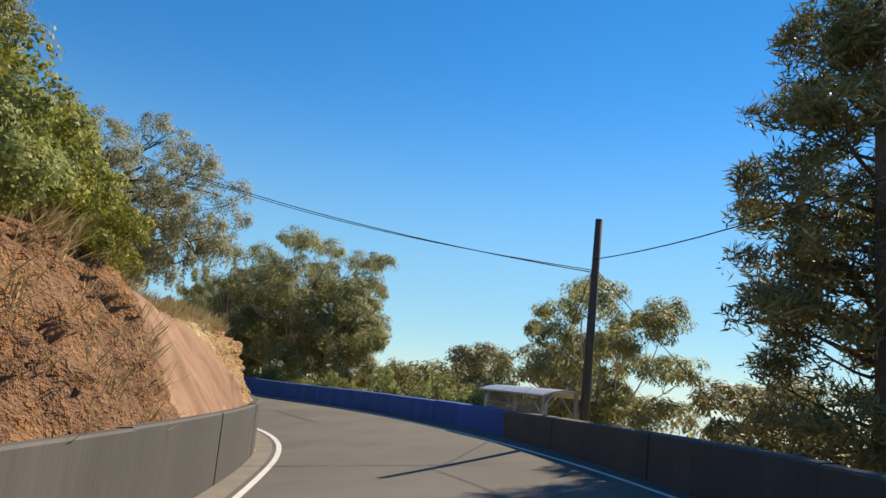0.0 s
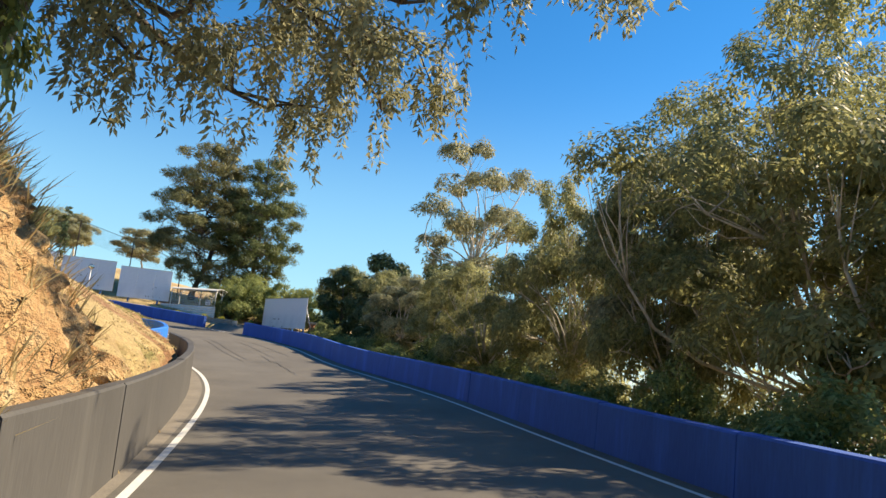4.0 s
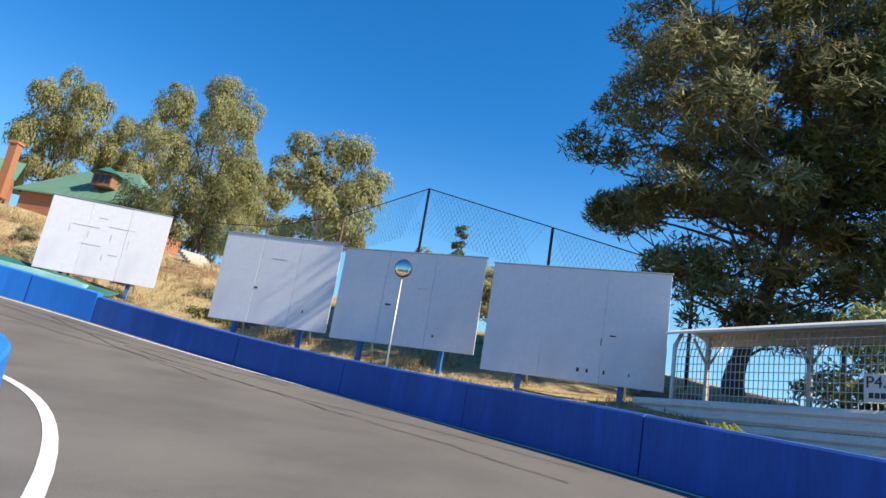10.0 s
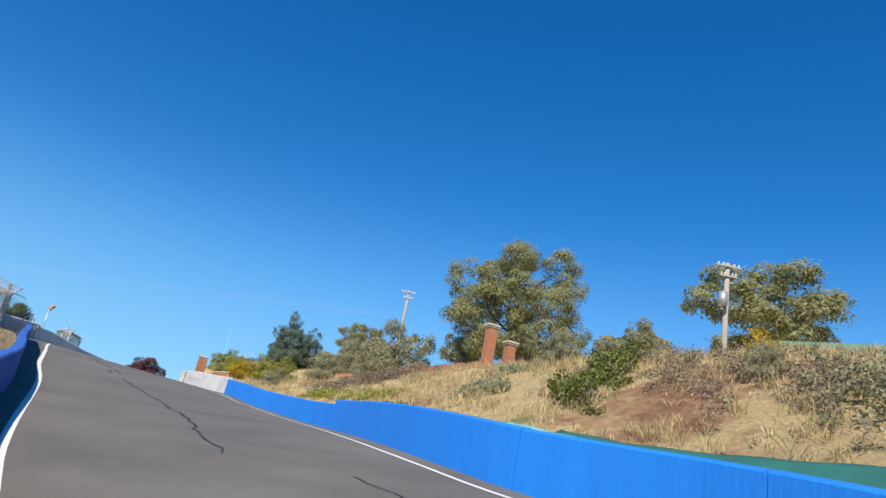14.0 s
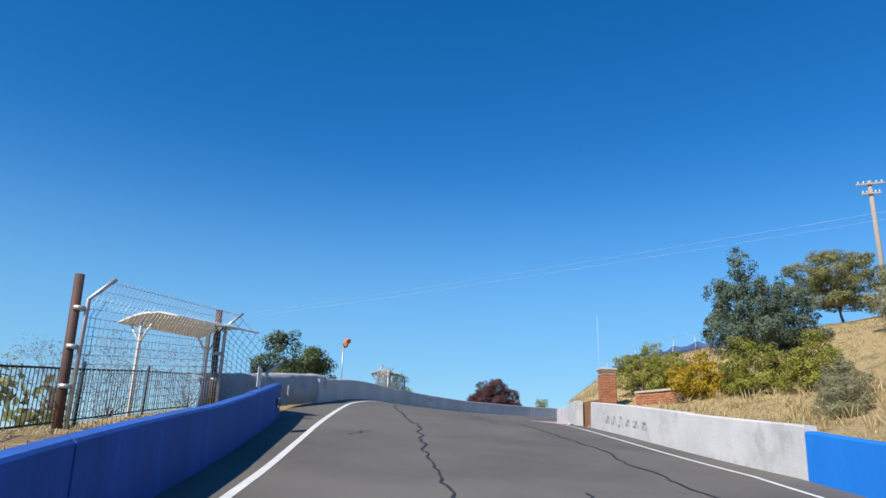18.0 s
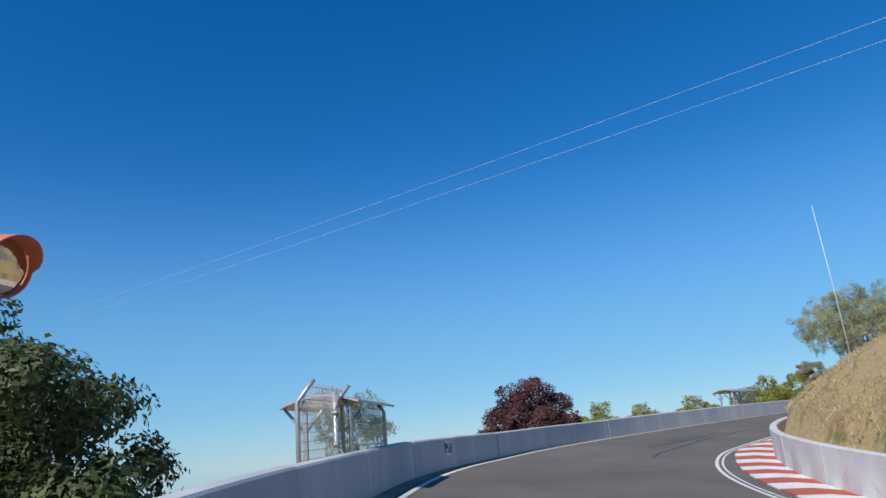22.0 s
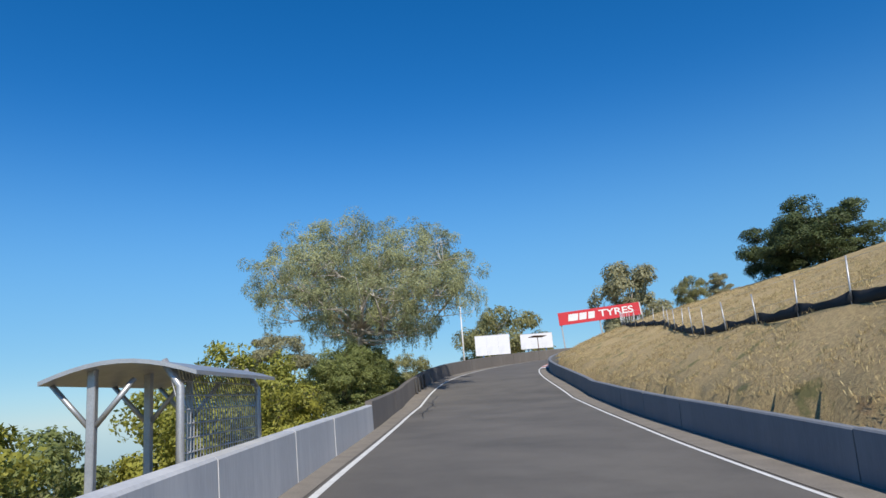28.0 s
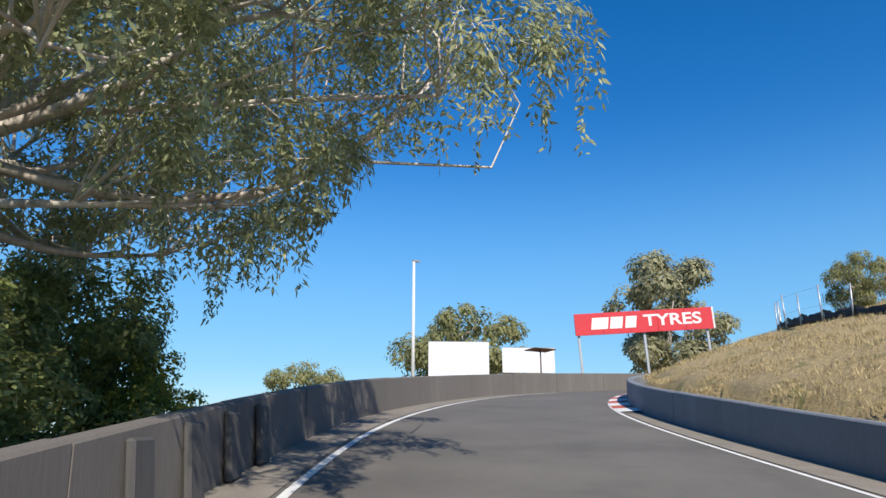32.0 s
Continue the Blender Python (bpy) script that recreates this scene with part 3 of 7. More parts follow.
road = ribbon("road", -3, 39.5, curve_of(LEFT_WALL, -0.15), curve_of(RIGHT_WALL, 0.15), 0.0, ASPHALT, across=8)
tagged(road, "worn grey asphalt hill road with sealed cracks", "road", kind="structure")
ribbon("edge_line", -3, 39, curve_of(LEFT_LINE, -0.06), curve_of(LEFT_LINE, 0.07), 0.006, PAINT, road, "worn white edge line")
ribbon("edge_line", -3, 39, curve_of(RIGHT_LINE, -0.05), curve_of(RIGHT_LINE, 0.05), 0.006, PAINT, road, "thin white edge line")
ribbon("gutter", 22, 39, curve_of(LEFT_WALL), curve_of(LEFT_LINE, -0.13), 0.012, GUTTER, road, "brown concrete gutter")
ribbon("gutter", -3, 8.4, curve_of(LEFT_WALL), curve_of(LEFT_LINE, -0.16), 0.012, GUTTER, road, "brown concrete gutter")
ribbon("gutter", 26.9, 34.5, curve_of(RIGHT_LINE, 0.12), curve_of(RIGHT_WALL), 0.012, GUTTER, road, "brown concrete gutter")


verts, faces = [], []
for k, lat in enumerate(np.linspace(6.0, 13.0, 12)):
    for u in np.linspace(10.13, 10.53, 7):
        p = at(u, lat)
        verts.append((p[0], p[1], p[2] + 0.004 if lat < 6.9 else max(p[2] + 0.004, g(p[0], p[1]) + 0.13)))
for k in range(11):
    faces += [(k * 7 + j, k * 7 + j + 1, k * 7 + j + 8, k * 7 + j + 7)[::-1] for j in range(6)]
driveway = part("driveway", mesh_of("driveway", verts, faces, ASPHALT, True))
tagged(driveway, "short dark asphalt driveway between the blue walls", "driveway", kind="structure")


# ---- walls in cast panels ----
def wall(name, u0, u1, line, side, stretches, thick=0.26, length=4.2, low=None):
    """A concrete barrier along a lateral curve; side -1 left, 1 right. stretches: (until station, height, material)."""
    top = tagged(new(name), "low concrete race-track barrier wall", "wall", kind="structure")
    dense = np.arange(u0, u1 + 1e-6, 0.05)
    pts = np.array([at(u, line(u)) for u in dense])
    run = np.concatenate([[0], np.cumsum(np.linalg.norm(np.diff(pts, axis=0), axis=1))])
    count = max(1, round(run[-1] / length))
    ends = list(np.interp(np.linspace(0, run[-1], count + 1), run, dense))
    for until, _, _ in stretches[:-1]:  # put a joint where the paint or its shaded colour changes
        k = min(range(1, len(ends) - 1), key=lambda j: abs(ends[j] - until))
        ends[k] = until
    rng = random.Random(7)
    for a, b in zip(ends[:-1], ends[1:]):
        mid = (a + b) / 2
        h, m = next((h, m) for until, h, m in stretches if mid <= until)
        n = max(2, int((b - a) / 0.1) + 2)
        h = h + rng.uniform(-0.012, 0.012)
        gap = 0.0016
        profile = [(0, -0.3), (0.0, 0.0), (0.02, h - 0.03), (0.05, h), (thick - 0.03, h), (thick, h - 0.03), (thick, -0.4)]
        shift = rng.uniform(-0.012, 0.012)
        verts, faces = [], []
        us = np.linspace(a + gap, b - gap, n)
        for u in us:
            for out, z in profile:
                verts.append(at(u, line(u) + side * (out + shift), z - (low(u) if low and z > 0.1 else 0)))
        w = len(profile)
        for i in range(n - 1):
            for k in range(w - 1):
                q = (i * w + k, i * w + k + 1, (i + 1) * w + k + 1, (i + 1) * w + k)
                faces.append(q if side < 0 else q[::-1])
        faces.append(tuple(range(w - 1, -1, -1)) if side < 0 else tuple(range(w)))
        faces.append(tuple((n - 1) * w + k for k in (range(w) if side < 0 else range(w - 1, -1, -1))))
        part("panel", mesh_of("panel", verts, faces, m), top)
    return top


wall("wall_left_1", -3, 8.28, curve_of(LEFT_WALL), -1, [(9, 1.22, DARK_WALL)])
# blue stretches are one paint, sunlit or shaded colour chosen by stretch
wall("wall_left_2", 8.62, 20.62, curve_of(LEFT_WALL), -1, [(11.8, 0.72, BLUE_SUNLIT), (13.2, 0.8, BLUE_SUNLIT), (21, 0.86, BLUE_SHADED)])
wall("wall_left_3", 21.55, 39.3, curve_of(LEFT_WALL), -1, [(30.7, 0.86, PALE), (40, 0.98, BROWN_WALL)])
wall("wall_right_1", -3, 10.1, curve_of(RIGHT_WALL), 1, [(2.1, 0.92, DARK_WALL), (11, 0.92, BLUE_SHADED)], low=lambda u: float(np.interp(u, [1, 2.1, 3, 4.5, 6], [0.1, 0.27, 0.24, 0.1, 0])))
wall("wall_right_2", 10.55, 21.46, curve_of(RIGHT_WALL), 1, [(13, 0.84, BLUE_SHADED), (17.15, 0.94, BLUE_SUNLIT), (19.56, 0.8, BLUE_SUNLIT), (22, 0.9, WHITE_WALL)])
# one white wall; past 28.5 its shade is put into the colour
wall("wall_right_3", 21.78, 39.3, curve_of(RIGHT_WALL), 1, [(28.5, 0.95, WHITE_WALL), (40, 0.8, SHADED_WALL)])

# ---- plants ----
def leaf_quads(rng, centres, spread, per, size, droop, flat=0.6):
    """Kite-shaped leaves filling round clumps, mostly facing outwards. droop 1: they hang; 0: any way."""
    n = len(centres) * per
    c = np.repeat(np.asarray(centres, float), per, axis=0)
    out = rng.normal(0, 1, (n, 3))
    out /= np.linalg.norm(out, axis=1)[:, None]
    reach = np.repeat(np.broadcast_to(spread, (len(centres),)), per) * rng.uniform(0, 1, n) ** 0.4
    p = c + out * reach[:, None] * np.array([1, 1, flat])
    facing = out + rng.normal(0, 0.45, (n, 3)) + np.array([0, 0, 0.25])
    facing /= np.linalg.norm(facing, axis=1)[:, None]
    way = rng.normal(0, 1, (n, 3))
    way[:, 2] = way[:, 2] * (1 - droop) - 1.6 * droop
    way -= facing * (way * facing).sum(1)[:, None]
    way /= np.linalg.norm(way, axis=1)[:, None]
    side = np.cross(facing, way)
    ln = size[0] * rng.uniform(0.6, 1.3, n)[:, None]
    wd = size[1] * rng.uniform(0.7, 1.3, n)[:, None]
    return np.stack([p, p + way * ln * 0.45 + side * wd * 0.5, p + way * ln, p + way * ln * 0.45 - side * wd * 0.5], axis=1)


def bent(a, b, rng, bow=0.12, n=5):
    """A bowed run of points from a to b."""
    a, b = np.asarray(a, float), np.asarray(b, float)
    off = rng.normal(0, 1, 3) * np.linalg.norm(b - a) * bow
    return [a + (b - a) * s + off * math.sin(math.pi * s) for s in np.linspace(0, 1, n)]


def puff_leaves(rng, centres, radii, away, per, size, droop, flat):
    """Leaves on the outer shells of small puffs; away is each puff's unit way out of its bough, droop 1: leaves hang, -1: they stand up."""
    n = len(centres) * per
    c, r, w = (np.repeat(np.asarray(v, float), per, axis=0) for v in (centres, radii, away))
    out = rng.normal(0, 1, (n, 3)) + w * 0.75 + np.array([0, 0, 0.25])
    out /= np.linalg.norm(out, axis=1)[:, None]
    reach = r * (0.35 + 0.65 * rng.uniform(0, 1, n) ** 0.5) * rng.choice([1.0, 1.22], n, p=[0.86, 0.14])
    p = c + out * reach[:, None] * np.array([1, 1, flat])
    facing = out * 1.1 + w * 0.6 + rng.normal(0, 0.4, (n, 3)) + np.array([0, 0, 0.3])
    facing /= np.linalg.norm(facing, axis=1)[:, None]
    way = rng.normal(0, 1, (n, 3)) * np.array([1, 1, 1 - abs(droop)]) + out * 0.4 - np.array([0, 0, 1.6]) * droop
    way -= facing * (way * facing).sum(1)[:, None] * 0.8
    way /= np.linalg.norm(way, axis=1)[:, None]
    side = np.cross(facing, way)
    side /= np.linalg.norm(side, axis=1)[:, None] + 1e-9
    ln = size[0] * rng.uniform(0.6, 1.35, n)[:, None]
    wd = size[1] * rng.uniform(0.7, 1.3, n)[:, None]
    return np.stack([p, p + way * ln * 0.45 + side * wd * 0.5, p + way * ln, p + way * ln * 0.45 - side * wd * 0.5], axis=1)


def tree_meshes(name, seed, height, radius, bark, leaf, trunk=0.35, lobes=7, clumps=150, per=90, size=(0.34, 0.085), droop=0.6,
                clump=0.75, low=0.35, girth=0.022, flat=0.8, stems=1, shift=(0, 0), lump=(0.24, 0.38), squash=0.8, leader=0.72, taper=0.0, hang=0, hang_long=1.0, centre=0.0):
    """Trunk-and-limbs mesh and crown mesh of a tree at the origin. The crown is made of boughs (lobes) with gaps between,
    each bough of puffs, each puff of leaves; hang adds strings of leaves below the boughs; taper narrows the crown upwards."""
    rng = np.random.default_rng(seed)
    lines, strands = [], []
    fork = np.array([rng.normal(0, radius * 0.06), rng.normal(0, radius * 0.06), height * trunk])
    fork[:2] += np.array(shift) * 0.45
    top_of = np.array([shift[0], shift[1], 0.0])
    base = height * girth
    for s in range(stems):
        foot = np.array([0.0, 0, -0.6]) if stems == 1 else np.array([*(rng.normal(0, 0.12 * radius, 2)), -0.5])
        lines.append((bent(foot, fork, rng, 0.05, 6), np.linspace(base * 1.25, base * 0.8, 6)))
    spine = bent(fork, top_of + np.array([0, 0, height * leader]), rng, 0.05, 6)
    lines.append((spine, np.linspace(base * 0.75, base * 0.22, 6)))
    mid, half = height * (1 + low) / 2, height * (1 - low) / 2
    dome = low < 0.07 and leader < 0.8  # shrubs and low trees are leafy to the ground
    if dome:
        mid, half = height * 0.2, height * 0.8
    heads = []
    for k in range(lobes):
        lr = radius * rng.uniform(*lump)
        best, gap = None, -1e9
        for _ in range(24):
            d = rng.normal(0, 1, 3)
            d *= rng.uniform(centre, 1) ** 0.34 / np.linalg.norm(d)
            if dome:
                d[2] = abs(d[2]) - 0.2 * rng.uniform(0, 1)
            width = radius * (1 - taper * max(0.0, (d[2] + 0.2) / 1.2))
            q = np.array([d[0] * max(0.2, width - lr * 0.9), d[1] * max(0.2, width - lr * 0.9), mid + d[2] * max(0.2, half - lr * squash * 0.95)]) + top_of
            near = min([np.linalg.norm((q - h) * (1, 1, 1.25)) / (lr + r) for h, r in heads], default=1.0)
            if near > gap:
                best, gap = q, near
        heads.append((best, lr))
    pc, pr, pw = [], [], []
    for c, lr in heads:
        if leader > 0.8:
            root = np.array(spine[0]) + (np.array(spine[-1]) - spine[0]) * np.clip((c[2] - fork[2]) / (height * leader - fork[2]) - 0.06, 0, 1)
        else:
            root = fork + np.array([0, 0, max(0.0, min(c[2] - fork[2], height * 0.2)) * 0.5])
        limb = bent(root, c - np.array([0, 0, lr * squash * 0.3]), rng, 0.13, 7)
        thick = base * (0.22 if leader > 0.8 else 0.42) * math.sqrt(lr / radius / 0.3)
        lines.append((limb, np.linspace(thick, thick * 0.28, 7)))
        for j in range(max(3, clumps // lobes)):
            d = rng.normal(0, 1, 3)
            d[2] = d[2] * 0.8 + 0.2 if dome else abs(d[2]) * 0.95 - 0.30
            d /= np.linalg.norm(d)
            q = c + d * (lr - clump * 0.35) * rng.uniform(0.72, 1.05) * np.array([1, 1, squash])
            q[2] = min(max(q[2], height * low * rng.uniform(0.6, 1.0), clump * 0.3), height - clump * 0.4)
            pc.append(q), pw.append(d), pr.append(clump * rng.uniform(0.55, 1.15))
            if j % 3 == 0:
                lines.append((bent(limb[rng.integers(4, 7)], q, rng, 0.16, 4), np.linspace(thick * 0.3, base * 0.03, 4)))
            if hang and d[2] < 0.3 and c[2] < mid - 0.1 * half:
                for _ in range(hang):
                    foot = q + rng.normal(0, 1, 3) * clump * 0.45
                    long = hang_long * rng.uniform(0.3, 1.0)
                    for step in np.arange(0, long, 0.06):
                        strands.append(foot - np.array([0, 0, step]))
    wood = tubes_mesh("trunk", lines, bark, 5)
    quads = puff_leaves(rng, np.array(pc), np.array(pr), np.array(pw), per, size, droop, flat)
    if strands:
        st = np.array(strands)
        tails = puff_leaves(rng, st, np.full(len(st), 0.07), np.tile([0, 0, -0.4], (len(st), 1)), 2, size, 0.85, 1.0)
        quads = np.concatenate([quads, tails])
    return wood, quads_mesh("crown", quads, leaf)


def plant(name, label, category, meshes, x, y, height=None, made=None, turn=0.0, wide=1.0, sink=0.0, group=""):
    """A plant as a thing of two parts, scaled to a height and a width factor."""
    ob = thing(name, label, category, group, "", (x, y, g(x, y) - sink), turn)
    s = height / made if height else 1.0
    ob.matrix_world = ob.matrix_world @ Matrix.Diagonal((s * wide, s * wide, s, 1))
    part("trunk", meshes[0], ob)
    part("crown", meshes[1], ob)
    return ob


# near gums with fine leaves, far gums with coarser ones
GUM_A = tree_meshes("gum", 3, 10, 4.2, BARK, GUM, lobes=18, clumps=330, per=150, size=(0.19, 0.072), low=0.14, trunk=0.24, girth=0.014, clump=0.62)
GUM_B = tree_meshes("gum", 8, 10, 3.4, BARK, GREY_GUM, lobes=15, clumps=260, per=150, size=(0.19, 0.072), low=0.22, trunk=0.30, girth=0.013, clump=0.56)
GUM_C = tree_meshes("gum", 21, 10, 5.4, DARK_BARK, GUM, lobes=24, clumps=430, per=150, size=(0.19, 0.072), low=0.06, trunk=0.16, girth=0.014, clump=0.68, lump=(0.2, 0.33))
GUM_N = tree_meshes("gum", 36, 10, 4.6, BARK, GUM, lobes=26, clumps=420, per=110, size=(0.19, 0.065), low=0.10, trunk=0.16, girth=0.014, clump=0.5, droop=0.65, lump=(0.18, 0.31), stems=2)
VALLEY_GUM = tree_meshes("gum", 52, 15.6, 8.0, BARK, GUM, lobes=42, clumps=900, per=88, size=(0.20, 0.066), low=0.10, trunk=0.16, girth=0.014, clump=0.6, lump=(0.14, 0.24), stems=2)
FAR_A = tree_meshes("gum", 4, 10, 4.2, BARK, GUM, lobes=17, clumps=220, per=85, size=(0.28, 0.125), low=0.15, trunk=0.24, girth=0.014, clump=0.74)
FAR_B = tree_meshes("gum", 9, 10, 3.4, BARK, GREY_GUM, lobes=14, clumps=180, per=85, size=(0.28, 0.125), low=0.24, trunk=0.32, girth=0.013, clump=0.66)
FAR_C = tree_meshes("gum", 22, 10, 5.4, DARK_BARK, GUM, lobes=22, clumps=280, per=85, size=(0.28, 0.125), low=0.08, trunk=0.18, girth=0.014, clump=0.82, lump=(0.2, 0.33))
TALL_GUM = tree_meshes("gum", 28, 20, 5.4, BARK, GREY_GUM, lobes=17, clumps=230, per=80, size=(0.30, 0.11), low=0.36, trunk=0.38, girth=0.011, clump=0.7, lump=(0.18, 0.3), hang=1, hang_long=0.7)
DARK_T = tree_meshes("dark", 5, 8, 2.6, DARK_BARK, DARK_LEAF, lobes=16, clumps=240, per=85, size=(0.20, 0.12), droop=0.25, low=0.03, trunk=0.12, girth=0.014, clump=0.5)
SHRUB = tree_meshes("shrub", 11, 3, 2.0, TWIG, GREEN_LEAF, lobes=11, clumps=170, per=75, size=(0.13, 0.07), droop=0.1, low=0.02, trunk=0.08, clump=0.36, stems=3, girth=0.01)
LIME_S = tree_meshes("shrub", 12, 3, 1.9, TWIG, LIME, lobes=14, clumps=200, per=65, size=(0.12, 0.06), droop=-0.2, low=0.02, trunk=0.08, clump=0.33, stems=4, girth=0.01)
YELLOW_S = tree_meshes("shrub", 14, 2, 1.5, TWIG, YELLOW, lobes=10, clumps=130, per=65, size=(0.09, 0.05), droop=-0.2, low=0.0, trunk=0.06, clump=0.28, stems=3, girth=0.01)
OLIVE_S = tree_meshes("shrub", 15, 2.4, 1.7, TWIG, GREY_GUM, lobes=12, clumps=150, per=65, size=(0.11, 0.05), droop=-0.2, low=0.0, trunk=0.06, clump=0.32, stems=3, girth=0.01)
PLUM_T = tree_meshes("plum", 16, 5.0, 3.0, DARK_BARK, PLUM, lobes=30, clumps=560, per=85, size=(0.12, 0.075), droop=-0.25, low=0.03, trunk=0.10, clump=0.40, stems=3, girth=0.012, lump=(0.2, 0.32))
GREEN_T = tree_meshes("green", 17, 5, 3.0, DARK_BARK, DARK_LEAF, lobes=24, clumps=460, per=85, size=(0.13, 0.07), droop=0.0, low=0.03, trunk=0.12, clump=0.42, girth=0.012, lump=(0.2, 0.32))
OLIVE_T = tree_meshes("olive", 37, 6, 3.0, DARK_BARK, GREEN_LEAF, lobes=20, clumps=380, per=90, size=(0.15, 0.075), droop=0.2, low=0.02, trunk=0.10, clump=0.46, girth=0.012)
SCRUB_T = tree_meshes("scrub", 39, 6, 3.0, DARK_BARK, GREEN_LEAF, lobes=15, clumps=170, per=50, size=(0.26, 0.12), droop=0.2, low=0.02, trunk=0.10, clump=0.58, girth=0.010)
THIN_T = tree_meshes("thin", 18, 4.8, 2.2, TWIG, GREEN_LEAF, lobes=14, clumps=210, per=42, size=(0.10, 0.055), droop=-0.3, low=0.10, trunk=0.15, clump=0.32, stems=4, girth=0.008)
BARE = tree_meshes("bare", 41, 2.6, 1.5, TWIG, TWIG, lobes=16, clumps=300, per=4, size=(0.12, 0.015), droop=-0.3, low=0.10, trunk=0.12, clump=0.35, stems=5, girth=0.010)
CASU = tree_meshes("pine", 19, 15, 3.3, DARK_BARK, NEEDLE, lobes=58, clumps=720, per=60, size=(0.30, 0.05), droop=-0.35, low=0.03, trunk=0.04, clump=0.42, girth=0.016, lump=(0.24, 0.42), squash=0.45, leader=0.97, taper=0.45)
PINE = tree_meshes("pine", 23, 17, 5.6, DARK_BARK, NEEDLE, lobes=62, clumps=900, per=75, size=(0.34, 0.065), droop=-0.35, low=0.05, trunk=0.06, clump=0.56, girth=0.02, lump=(0.17, 0.31), squash=0.5, leader=0.96, taper=0.25)
GREEN_PINE = tree_meshes("pine", 24, 16, 4.6, DARK_BARK, GREEN_NEEDLE, lobes=48, clumps=640, per=80, size=(0.34, 0.07), droop=-0.35, low=0.05, trunk=0.06, clump=0.6, girth=0.02, lump=(0.2, 0.34), squash=0.6, leader=0.96, taper=0.2)
SLIM = tree_meshes("cypress", 25, 6, 0.62, DARK_BARK, DARK_LEAF, lobes=26, clumps=130, per=60, size=(0.16, 0.06), droop=-0.8, low=0.0, trunk=0.04, clump=0.22, girth=0.012, lump=(0.4, 0.6), leader=0.95, taper=0.75)
CONIF = tree_meshes("conifer", 26, 4, 2.1, DARK_BARK, BLUE_LEAF, lobes=22, clumps=300, per=75, size=(0.12, 0.055), droop=-0.2, low=0.03, trunk=0.1, clump=0.32, girth=0.014)
# the two gums that lean over the road
BIG_GUM = tree_meshes("gum", 34, 12.6, 8.7, BARK, BIG_LEAF, lobes=38, clumps=960, per=150, size=(0.15, 0.046), droop=0.5, low=0.19, trunk=0.28, clump=0.62, girth=0.021, flat=0.9, lump=(0.18, 0.29), squash=0.85, hang=3, hang_long=1.2)
LEAN_GUM = tree_meshes("gum", 33, 11.8, 7.0, DARK_BARK, GREY_GUM, lobes=34, clumps=680, per=85, size=(0.18, 0.06), droop=0.7, low=0.07, trunk=0.42, clump=0.5, girth=0.026, flat=1.0, lump=(0.15, 0.25), hang=3, hang_long=1.3, shift=(6.6, 4.2))

GUM_LABEL = "tall grey-green gum tree with pale smooth limbs"
GUMS_VALLEY = [(3.4, 16.0, 8.5, 3.6), (2.6, 19.0, 9.0, 3.6), (7.2, 14.2, 10.5, 3.6), (2.8, 12.0, 9.4, 4.2), (5.25, 12.6, 11.8, 4.6), (6.1, 11.6, 10.4, 3.4), (4.9, 19.0, 8.9, 3.5), (4.3, 19.0, 10.0, 3.5), (5.5, 20.9, 9.3, 3.6),
               (5.5, 24.8, 10.8, 3.6), (5.0, 24.5, 12.2, 3.6), (4.2, 25.8, 13.1, 3.6), (6.8, 11.4, 10.6, 3.4), (7.4, 10.8, 7.7, 3.2), (6.2, 12.7, 11.7, 3.6), (9.0, 12.4, 7.8, 3.0),
               (8.6, 11.2, 6.8, 2.8), (10.8, 28.8, 8.1, 3.4), (8.0, 11.5, 7.6, 3.0), (1.2, 20.0, 11.0, 4.0), (-0.5, 17.0, 12.0, 4.2)]
GUMS_HILL = [(13.55, 19.6, 12.4, 4.2), (13.3, 27.6, 12.2, 4.0), (16.5, 49.0, 14.6, 6.8), (15.0, 57.1, 18.6, 5.8), (19.2, 48.9, 12.6, 6.6), (18.3, 18.6, 8.3, 4.6), (14.8, 61.4, 18.0, 4.6),
             (12.8, 40.1, 6.4, 3.4), (13.0, 36.0, 6.0, 3.6), (12.95, 44.0, 7.5, 4.4), (12.5, 46.0, 7.0, 4.0), (24.0, 23.1, 4.4, 3.0), (36.3, -19.9, 10.1, 3.6), (37.4, -24.9, 18.6, 7.0), (38.4, -17.6, 18.4, 5.9), (14.0, 47.0, 12.0, 5.5)]
for k, (u, lat, h, r) in enumerate(GUMS_VALLEY + GUMS_HILL + [(31.9, -8.8, 6.0, 2.3), (31.3, -10.5, 5.0, 2.0)]):
    src, made = (GUM_N, 4.6) if abs(lat) < 12.5 and u < 8 else (((GUM_A, 4.2), (GUM_C, 5.4), (GUM_B, 3.4)) if abs(lat) < 13.5 or (13 < u < 19 and 0 < lat < 20) else ((FAR_A, 4.2), (FAR_C, 5.4), (FAR_B, 3.4)))[(k * 2 + (h > 11)) % 3]
    x, y, _ = at(u, lat)
    plant("gum_tree", GUM_LABEL, "tree", src, x, y, h, 10, k * 2.4, (r / made) / (h / 10), 0.1, "gum trees on the hillsides")


def roadside(rows, name, label, meshes, made, category="bush", group=""):
    """Plants of one kind, given by station, lateral place, height and width factor."""
    for k, (u, lat, h, wide) in enumerate(rows):
        x, y, _ = at(u, lat)
        plant(name, label, category, meshes, x, y, h, made, k * 2.1 + u, wide, 0.05, group)


